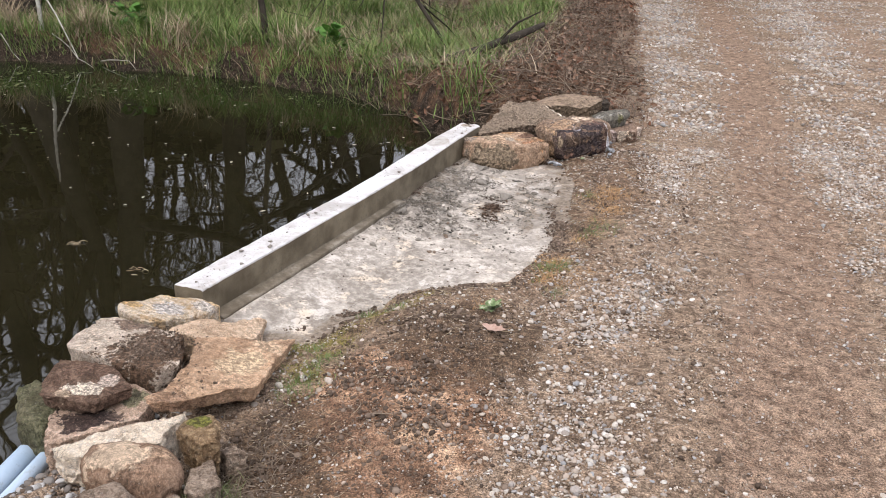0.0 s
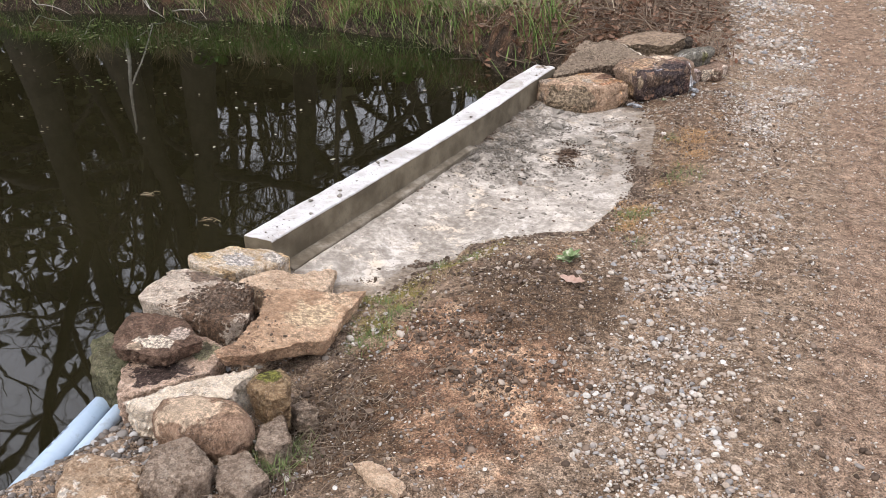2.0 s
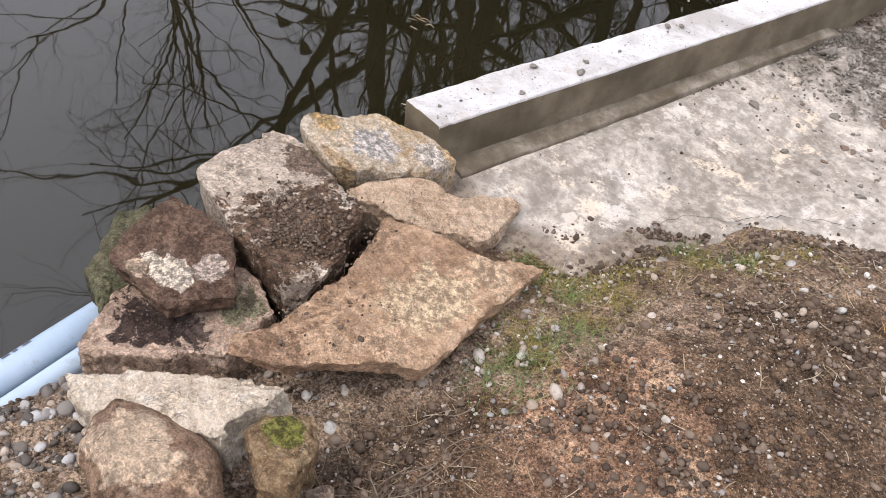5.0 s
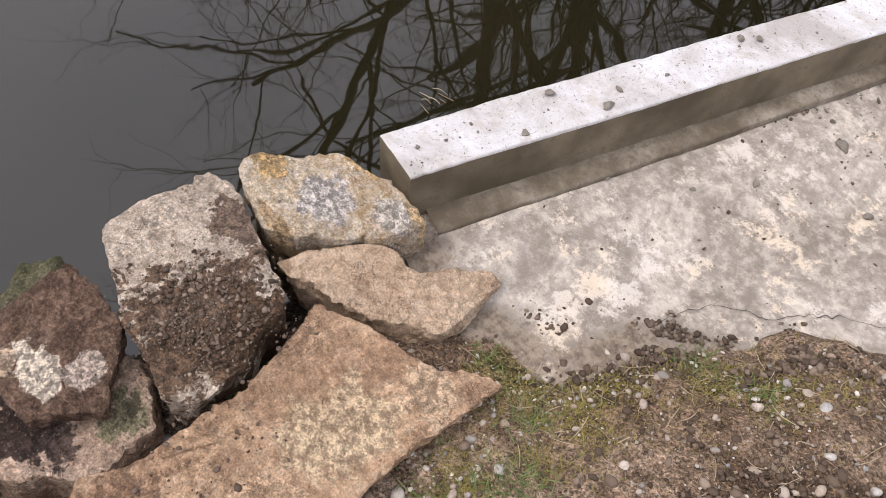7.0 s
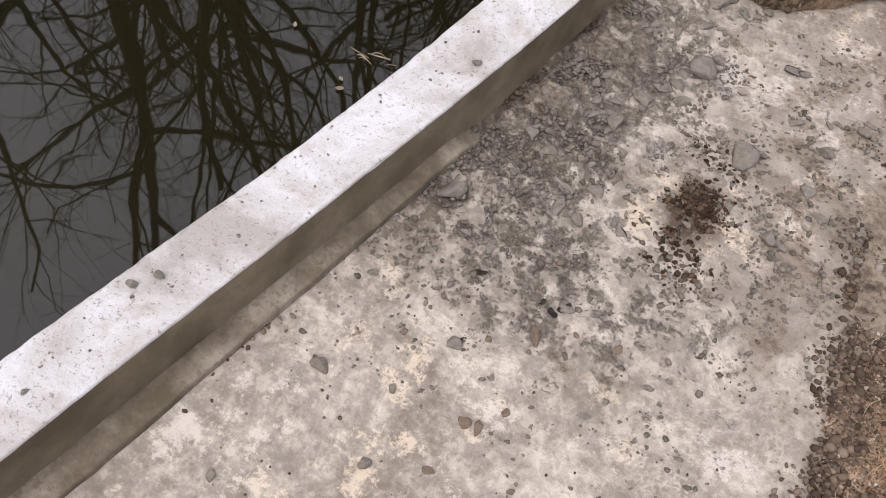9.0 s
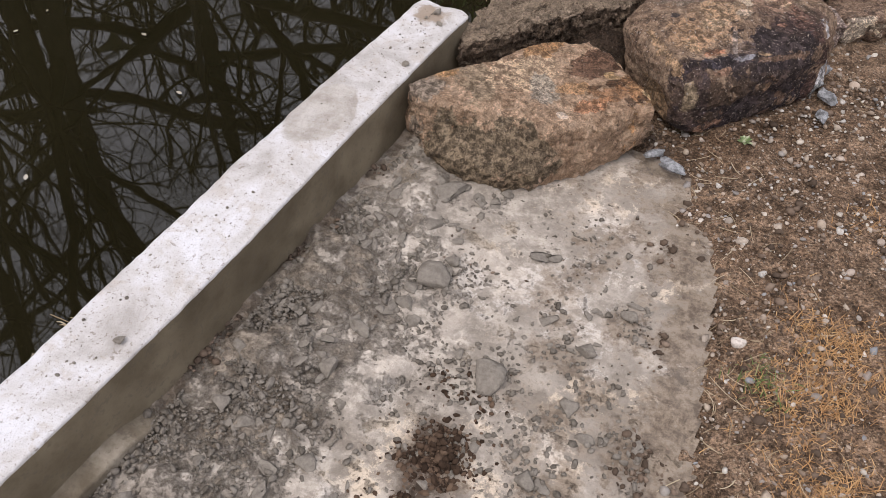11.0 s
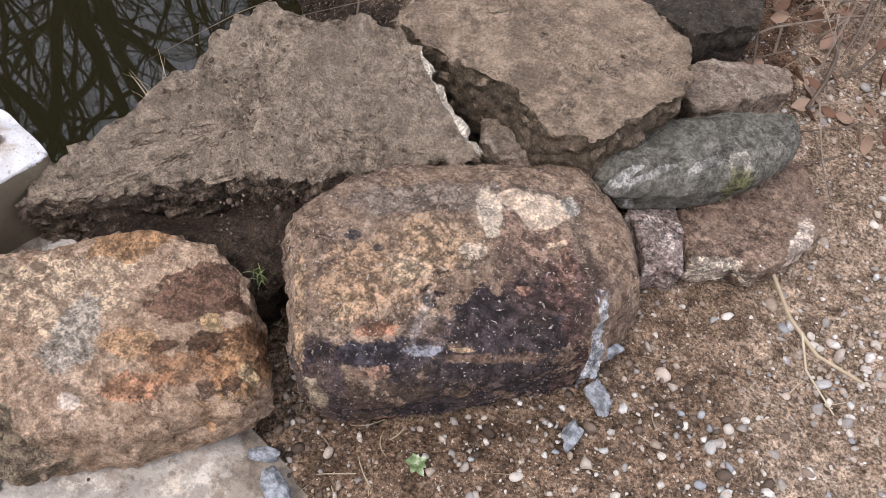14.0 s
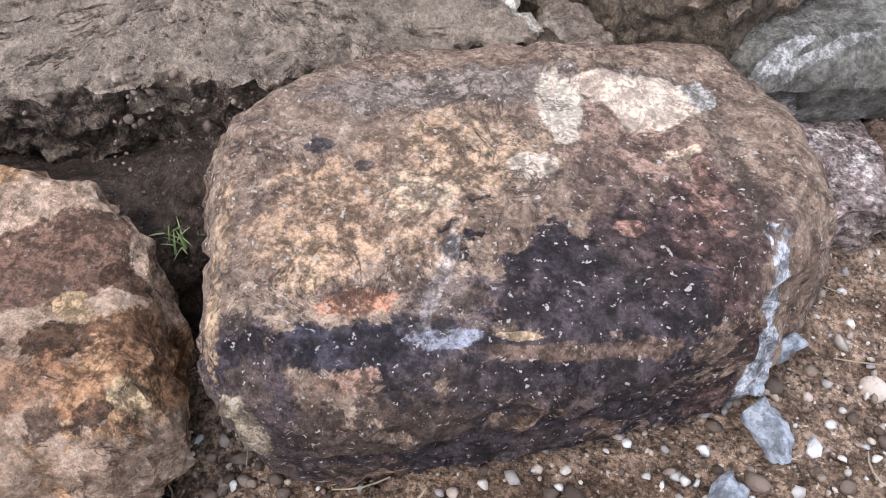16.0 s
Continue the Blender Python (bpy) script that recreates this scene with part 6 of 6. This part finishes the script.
for px, py, k, rad, tall in ((0.454, 3.422, 160, 0.035, 0.035), (0.405, 3.205, 170, 0.055, 0.035), (0.477, 3.975, 90, 0.03, 0.03), (0.335, 2.415, 200, 0.05, 0.07), (1.394, 4.283, 60, 0.03, 0.025), (1.56, 5.3, 160, 0.06, 0.03), (1.3, 4.69, 80, 0.05, 0.025), (1.51, 6.03, 80, 0.035, 0.03), (0.174, 3.6, 50, 0.02, 0.03), (1.0, 6.98, 60, 0.03, 0.03), (1.29, 4.5, 60, 0.03, 0.025), (1.36, 4.66, 260, 0.05, 0.04), (0.34, 3.56, 120, 0.04, 0.03), (0.4, 3.28, 110, 0.05, 0.035), (0.62, 3.98, 80, 0.04, 0.03), (1.62, 5.42, 140, 0.06, 0.03), (0.36, 2.5, 140, 0.05, 0.06)):
    tuft(px, py, k, rad, tall, TURF, "small tuft of short green grass in soil")
for px, py in ((0.3, 3.62), (0.38, 3.68), (0.5, 3.9), (0.62, 4.05), (0.42, 3.55), (0.34, 3.48), (0.36, 3.4), (0.42, 3.36), (0.55, 3.88), (0.72, 4.1), (0.46, 3.72)):
    tuft(px, py, 700, 0.07, 0.013, MOSS, "patch of yellow-green moss at the apron's edge", "moss_patch", 0.002, 0.9)
for px, py, k in ((1.65, 6.18, 260), (1.63, 6.0, 360), (1.79, 6.59, 150), (1.78, 6.17, 120), (1.66, 5.75, 320), (1.6, 5.5, 260), (1.55, 5.98, 200), (1.36, 4.75, 220), (1.3, 4.62, 200), (1.48, 4.6, 120), (1.58, 4.15, 90), (1.5, 3.6, 60), (1.42, 4.42, 130), (1.75, 6.05, 200), (1.63, 5.78, 300), (1.68, 6.13, 300), (1.33, 4.86, 260), (1.31, 4.5, 260), (1.56, 4.6, 160), (1.06, 4.03, 120), (1.38, 4.68, 300), (1.5, 5.2, 160)):
    tuft(px, py, int(k * 1.3), 0.06, 0.022, ORANGE, "dead orange-brown moss on bare soil", "dead_moss", 0.0022, 1.0, 0.8)


def strands(name, count, share, box, length, thick, mat, label, r, lift=0.004, arch=0.0):
    """Thin loose stalks lying about, in one mesh."""
    x, y = sow(r, count, *box, share)
    tubes = Tubes()
    for px, py in zip(x, y):
        a, ln = r.uniform(0, 6.28), length * r.uniform(0.4, 1.3)
        s = np.linspace(-0.5, 0.5, 5)
        c = r.normal(0, 0.35)
        qx, qy = px + ln * (s * math.cos(a) - c * s * s * math.sin(a)), py + ln * (s * math.sin(a) + c * s * s * math.cos(a))
        qz = height(qx, qy)
        qz = np.maximum(qz, qz.mean()) + lift * r.uniform(0.3, 1.5) + arch * r.uniform(0, 1) * (0.25 - s * s) * ln
        tubes.limb(np.stack([qx, qy, qz], 1), thick * r.uniform(0.6, 1.3) * np.array([0.8, 1, 1, 0.9, 0.5]), 4)
    return thing(name, tubes.mesh(name, mat), label, "straw", kind="stuff")


def dry_share(x, y):
    return np.clip(np.exp(-(((signed(x, y, SLAB) - 0.12) / 0.14) ** 2)) + np.exp(-(((x - 0.45) / 0.25) ** 2 + ((y - 2.7) / 0.4) ** 2)) + 0.9 * np.exp(-(((x - 0.9) / 0.3) ** 2 + ((y - 3.95) / 0.25) ** 2)) + 0.13, 0, 1) * (signed(x, y, SLAB) > 0) * (signed(x, y, POND) > 0.25)


strands("straw", 1000, dry_share, (0.0, 2.2, 2.1, 7.6), 0.055, 0.0011, STRAW, "loose dry straw and stalks on the soil", pl)
strands("roots", 420, lambda x, y: np.exp(-(((x - 0.42) / 0.16) ** 2 + ((y - 2.6) / 0.3) ** 2)), (0.0, 0.9, 2.1, 3.2), 0.09, 0.0014, ROOTS, "tangle of thin roots in dark soil", pl, 0.012, 0.5)
strands("twigs", 70, gravel_share, (1.3, 3.2, 2.2, 8.0), 0.09, 0.0022, ROOTS, "small dark twigs lying on gravel", pl, 0.005)

# two small weeds and a fallen oak leaf
n = Nodes("pale_weed_leaf", 0.6, 0.3)
WEED = n.done(n.ramp(n.noise(0.02, 4), [(0.38, (0.09, 0.14, 0.05)), (0.5, (0.2, 0.25, 0.12)), (0.6, (0.4, 0.41, 0.3))]))


def leaf_shape(length, width, lobes=0.0, fold=0.25, curl=0.3, rows=14):
    s = np.linspace(0, 1, rows)
    half = width * 0.5 * np.sin(np.pi * np.clip(s, 0.01, 0.99)) ** 0.7 * (1 + lobes * np.sin(s * 2 * np.pi * 3.2))
    v = []
    for c in (-1, -0.5, 0, 0.5, 1):
        v.append(np.stack([s * length, c * half, np.abs(c) * half * fold + curl * length * (s - 0.5) ** 2], 1))
    v = np.stack(v, 1).reshape(-1, 3)
    return v, quads(rows, 5)


for px, py, count, big in ((1.102, 3.98, 24, 0.06), (1.42, 6.81, 7, 0.026)):
    base = float(height(np.array([px]), np.array([py]))[0])
    weed = tagged(new("weed"), "low pale-green weed rosette in bare soil", "plant", "weeds")
    weed.location = (px, py, base)
    for k in range(count):
        v, f = leaf_shape(big * pl.uniform(0.7, 1.2), big * 0.5, 0.0, 0.3, -0.35)
        lf = part("leaf", mesh("leaf", v, f, WEED), weed)
        lf.rotation_euler = (0, -pl.uniform(0.25, 0.9), k * 2.4)
        lf.location = (0, 0, 0.004)
n = Nodes("pinkish_oak_leaf", 0.8, 0.2)
OAK = n.done(n.ramp(n.noise(0.03, 5, 0.7), [(0.3, (0.24, 0.14, 0.1)), (0.7, (0.46, 0.33, 0.27))]))
v, f = leaf_shape(0.125, 0.05, 0.22, 0.3, 0.4, 40)
ob = thing("oak_leaf", mesh("oak_leaf", v, f, OAK), "fallen pinkish-brown oak leaf on soil", "leaf", at=(1.09, 3.76, float(height(np.array([1.15]), np.array([3.72]))[0]) + 0.012))
ob.rotation_euler = (0.15, -0.1, -0.45)

# dry stick lying beside the far stones
stick = Tubes()
stick.limb([(1.84, 7.5, -0.0), (1.9, 7.42, -0.005), (1.97, 7.37, -0.01), (2.06, 7.36, -0.01)], [0.004, 0.0045, 0.004, 0.003], 6)
stick.limb([(1.93, 7.4, -0.005), (1.96, 7.33, -0.012), (2.03, 7.27, -0.015)], [0.0025, 0.0025, 0.0015], 5)
thing("dry_stick", stick.mesh("dry_stick", STRAW), "pale dry forked stick on gravel", "stick")

# ---- pale blue pipes at the waterline ----
n = Nodes("pale_blue_plastic", 0.45, 0.4)
c = n.ramp(n.noise(0.2, 5, 0.65), [(0.3, (0.3, 0.39, 0.49)), (0.7, (0.42, 0.51, 0.6))])
PLASTIC = n.done(n.mix(n.math("MULTIPLY", n.step(n.noise(0.04, 5, 0.75), 0.55, 0.7), 0.4), c, (0.2, 0.19, 0.16)))
n = Nodes("dark_print", 0.6, 0.2)
PRINT = n.done(n.ramp(n.noise(0.02), [(0.3, (0.06, 0.07, 0.09)), (0.7, (0.11, 0.12, 0.15))]))


def pipe(ax, ay, az, bx, by, bz, radius, print_bars):
    a, b = np.array((ax, ay, az)), np.array((bx, by, bz))
    ob = tagged(new("pipe"), "pale blue plastic pipe lying at the waterline", "pipe", "pipes at the waterline")
    ob.location = a
    t = Tubes()
    s = np.linspace(0, 1, 12)[:, None]
    path_ = a + (b - a) * s - a
    t.limb(path_, np.full(12, radius), 20)
    t.limb(path_, np.full(12, radius * 0.9), 20)
    part("tube", t.mesh("tube", PLASTIC), ob)
    way = (b - a) / np.linalg.norm(b - a)
    side = np.array((way[1], -way[0], 0))
    for at, ln, w in print_bars:
        g = []
        for q in (-1, 0, 1):
            ang = 0.55 + q * w / radius * 0.5
            g.append(radius * 1.012 * (side * math.sin(ang) + np.array((0, 0, 1)) * math.cos(ang)))
        v = np.array([way * (at + e) + k for e in (0, ln) for k in g])
        part("print_mark", mesh("print_mark", v, quads(2, 3), PRINT), ob, "dark unreadable printed mark")
    return ob


pipe(-0.5, 2.86, -0.14, -0.5, 1.2, -0.22, 0.047, [(0.33, 0.022, 0.02), (0.365, 0.012, 0.022), (0.385, 0.02, 0.018), (0.42, 0.024, 0.02), (0.52, 0.01, 0.014), (0.55, 0.014, 0.016), (0.66, 0.012, 0.012)])
pipe(-0.4, 2.72, -0.12, -0.385, 1.2, -0.2, 0.03, [])

# gravel fill between the pipes and the stones
x, y = pl.uniform(-0.42, 0.0, 1800), pl.uniform(1.6, 2.66, 1800)
size = np.clip(pl.lognormal(math.log(0.0055), 0.6, 1800), 0.002, 0.02)
thing("gravel", strew("bank_gravel", MEDIUM, x, y, height(x, y) + size * 0.2, size, pl, DARKGRAVEL), "dark gravel fill between pipes and stones", "gravel", kind="stuff")

# ---- the far bank ----
bk = np.random.default_rng(41)


def bank_share(x, y):
    sd = signed(x, y, POND)
    d = smooth(0.0, 0.2, sd) * smooth(0.9, -0.4, x + 0.25 * (10.5 - y)) * (y > 8.6)
    return np.clip(d * np.clip(0.65 + 0.8 * fbm(flat(x, y), 0.7, 3, 101), 0.08, 1), 0, 1)


x, y = sow(bk, 36000, -9.5, 0.8, 9.0, 13.6, bank_share)
thing("bank_grass", blades("bank_grass", x, y, height(x, y), bk.uniform(0.08, 0.34, len(x)) * (0.6 + 0.8 * smooth(-0.5, 0.6, fbm(flat(x, y), 0.8, 3, 105))), bk.uniform(0.005, 0.012, len(x)), bk, GREEN, 0.6, 0.45), "lush green grass on the far bank", "grass", kind="stuff")
x, y = sow(bk, 8500, -9.5, 1.2, 8.8, 13.6, lambda a, b: np.clip(bank_share(a, b) + 0.3 * (signed(a, b, POND) > 0.03) * (a < 1.0), 0, 1))
thing("dry_grass", blades("dry_grass", x, y, height(x, y), bk.uniform(0.1, 0.3, len(x)), bk.uniform(0.005, 0.011, len(x)), bk, STRAW, 0.8, 0.5), "bent dry straw-coloured grass on the far bank", "grass", kind="stuff")
for px, py, k, tall, mat in ((-2.6, 10.75, 130, 0.55, GREEN), (-2.2, 10.45, 110, 0.4, STRAW), (-0.15, 9.7, 60, 0.4, GREEN), (0.22, 8.45, 90, 0.4, GREEN), (-3.9, 10.65, 110, 0.45, STRAW), (-5.3, 10.8, 120, 0.45, STRAW), (-6.6, 10.9, 120, 0.5, STRAW), (-1.2, 10.2, 90, 0.3, GREEN), (-3.2, 10.5, 80, 0.4, GREEN)):
    tuft(px, py, k, 0.13, tall, mat, "clump of tall bank grass at the water's edge", "grass_clump", 0.012, 0.35, 0.6)
v, f = leaf_shape(0.16, 0.13, 0.1, 0.2, -0.3)
n = Nodes("bright_broad_leaf", 0.6, 0.3)
BROAD = n.done(n.ramp(n.noise(0.05, 4), [(0.3, (0.05, 0.13, 0.02)), (0.7, (0.1, 0.22, 0.04))]))
broad_mesh = mesh("leaf", v, f, BROAD)
for px, py in ((-4.75, 10.95), (-1.75, 10.45)):
    plant = tagged(new("broadleaf_plant"), "bright green broad-leaved plant on the bank", "plant", "plants on the bank")
    plant.location = (px, py, float(height(np.array([px]), np.array([py]))[0]))
    for k in range(22):
        lf = part("leaf", broad_mesh, plant)
        lf.rotation_euler = (bk.normal(0, 0.3), -bk.uniform(0.0, 0.9), k * 2.4)
        lf.location = (bk.normal(0, 0.07), bk.normal(0, 0.07), bk.uniform(0.03, 0.3))


def berm_share(x, y):
    return smooth(1.95, 1.65, x - 0.02 * (y - 9) + 0.22 * fbm(flat(x, y), 0.5, 3, 44)) * smooth(-1.3, 0.0, x + 0.35 * (y - 8.6)) * smooth(7.75, 8.1, y) * (signed(x, y, POND) > 0.05)


leaf_forms = [leaf_shape(1.0, 0.55, 0.2 * (k % 2), 0.5, 0.5, 6) for k in range(4)]
x, y = sow(bk, 6500, -1.4, 2.0, 7.8, 17.0, berm_share)
size = bk.uniform(0.035, 0.085, len(x))
thing("leaf_litter", strew("leaf_litter", leaf_forms, x, y, height(x, y) + bk.uniform(0.0, 0.05, len(x)), size, bk, LEAVES, True, 0.6), "thick brown litter of dead leaves on the berm", "leaves", kind="stuff")
x, y = sow(bk, 4200, -1.4, 1.95, 7.8, 15.0, berm_share)
thing("brush", blades("brush", x, y, height(x, y), bk.uniform(0.1, 0.4, len(x)), bk.uniform(0.003, 0.008, len(x)), bk, ROOTS, 1.1, 0.9), "dead brown stems and brush on the berm", "brush", kind="stuff")
strands("brush", 500, berm_share, (-1.4, 1.95, 7.8, 14.0), 0.5, 0.004, ROOTS, "fallen dark twigs among dead leaves", bk, 0.05, 0.4)
log = Tubes()
log.limb([(-0.25, 9.6, 0.16), (0.1, 9.95, 0.22), (0.5, 10.4, 0.33), (0.75, 10.9, 0.4)], [0.03, 0.04, 0.05, 0.03], 8)
log.limb([(0.3, 10.2, 0.28), (0.5, 10.2, 0.5), (0.75, 10.35, 0.62)], [0.02, 0.015, 0.006], 6)
thing("fallen_branch", log.mesh("fallen_branch", BARK), "dark fallen branch lying in dead leaves", "branch")

# sapling stem, pale snag and fallen sticks on the bank
n = Nodes("pale_bark", 0.9, 0.2)
PALE = n.done(n.ramp(n.noise(0.08, 5, 0.7), [(0.3, (0.22, 0.2, 0.16)), (0.7, (0.5, 0.48, 0.42))]))
sap = tagged(new("sapling"), "slim grey-barked leaning sapling on the bank", "tree")
sap.location = (-2.75, 10.75, float(height(np.array([-2.75]), np.array([10.75]))[0]) - 0.05)
t = Tubes()
t.limb([(0, 0, 0), (-0.05, 0.05, 0.4), (-0.16, 0.1, 1.2), (-0.4, 0.2, 3.0), (-0.6, 0.3, 6.0)], [0.05, 0.04, 0.037, 0.03, 0.014], 9)
part("trunk", t.mesh("trunk", BARK), sap)
t = Tubes()
rr = np.random.default_rng(3)
for k in range(9):
    a = k * 2.4
    grow(t, (-0.2 - 0.04 * k, 0.1 + 0.02 * k, 1.9 + 0.45 * k), (math.cos(a) * 0.7, math.sin(a) * 0.7, 0.7), 1.5 - 0.1 * k, 0.022, 2, rr, 40)
part("crown", t.mesh("crown", BARK), sap)
snag = Tubes()
snag.limb([(-5.95, 10.75, -0.2), (-5.98, 10.8, 0.35), (-6.1, 10.85, 0.9), (-6.15, 10.9, 1.5)], [0.03, 0.027, 0.022, 0.012], 8)
snag.limb([(-6.0, 10.8, 0.7), (-5.6, 10.6, 0.25), (-5.2, 10.35, -0.25)], [0.014, 0.011, 0.008], 6)
thing("snag", snag.mesh("snag", PALE), "pale dead snag leaning over the water", "snag")
for k in range(4):
    px, py, a = -7.2 + 0.75 * k + bk.normal(0, 0.1), 10.55 + bk.normal(0, 0.1), bk.uniform(-0.6, 0.6)
    ln = bk.uniform(0.5, 1.3)
    t = Tubes()
    s = np.linspace(0, 1, 6)
    qx, qy = px + ln * s * math.cos(a), py - ln * s * 0.35 - 0.1 * s * s
    qz = np.maximum(height(qx, qy), WATER) + 0.03 + 0.25 * s * (1 - s)
    t.limb(np.stack([qx, qy, qz], 1), np.linspace(0.009, 0.003, 6), 5)
    thing("fallen_stick", t.mesh("fallen_stick", PALE), "pale bare stick lying at the water's edge", "stick", "sticks on the bank")

# floating bits and weed on the pond
ALGAE = leaf_stuff("floating_weed", [(0.0, (0.025, 0.04, 0.01)), (0.6, (0.07, 0.09, 0.025)), (1.0, (0.2, 0.2, 0.09))])
FLOAT = leaf_stuff("floating_leaves", [(0.0, (0.16, 0.13, 0.09)), (0.6, (0.36, 0.32, 0.25)), (1.0, (0.55, 0.52, 0.46))])


def weed_share(x, y):
    d = 0.45 * np.exp(-(((x + 2.6) / 0.9) ** 2 + ((y - 9.5) / 0.35) ** 2)) + 0.8 * np.exp(-(((x + 5.0) / 1.4) ** 2 + ((y - 9.3) / 0.6) ** 2)) + 0.7 * np.exp(-(((x + 4.3) / 0.5) ** 2 + ((y - 7.4) / 0.2) ** 2)) + 0.12 * np.exp(-(((x + 0.25) / 0.35) ** 2 + ((y - 8.0) / 0.25) ** 2))
    return np.clip(d, 0, 1) * (signed(x, y, POND) < -0.02) * np.clip(0.3 + 1.3 * fbm(flat(x, y), 0.35, 3, 111), 0, 1)


x, y = sow(bk, 900, -8, 0.4, 6.8, 10.4, weed_share)
thing("pond_weed", strew("pond_weed", leaf_forms, x, y, np.full(len(x), WATER + 0.004), bk.lognormal(math.log(0.022), 0.5, len(x)), bk, ALGAE, True, 0.03), "yellow-green pond weed floating near the bank", "pond weed", kind="stuff")
x, y = sow(bk, 170, -8, 0.4, 3.4, 10.2, lambda a, b: 0.3 * (signed(a, b, POND) < -0.1) * (b > 5.6) + weed_share(a, b))
thing("floating_leaves", strew("floating_leaves", leaf_forms, x, y, np.full(len(x), WATER + 0.005), bk.uniform(0.012, 0.045, len(x)), bk, FLOAT, True, 0.05), "scattered pale dead leaves floating on the pond", "leaves", kind="stuff")
for px, py in ((-1.83, 5.02), (-1.2, 4.72), (-0.75, 4.2), (-0.62, 4.0), (0.0, 5.6), (-0.2, 5.9)):
    t = Tubes()
    for k in range(7):
        a, ln = bk.normal(0.2, 0.22), bk.uniform(0.02, 0.08)
        ox, oy = px + bk.normal(0, 0.04), py + bk.normal(0, 0.025)
        t.limb([(ox + ln * q * math.cos(a), oy + ln * q * math.sin(a), WATER + 0.003 + 0.012 * (1 - 4 * (q) ** 2) * (k % 3 == 0)) for q in (-0.5, -0.15, 0.15, 0.5)], [0.001, 0.0018, 0.0018, 0.001], 4)
    thing("floating_straw", t.mesh("floating_straw", STRAW), "small raft of floating straw on dark water", "straw", "floating straw")
tuft(0.6, 7.16, 12, 0.015, 0.08, STRAW, "thin dry grass at the slab's edge over water", "grass_tuft", 0.003, 0.6, 0.4, pz=0.06)
tuft(1.01, 6.95, 26, 0.015, 0.02, TURF, "sprig of green between the boulders", pz=0.035)
tuft(0.78, 7.62, 24, 0.04, 0.09, STRAW, "thin dry grass behind the slab", "grass_tuft", 0.003, 0.6, 0.4)
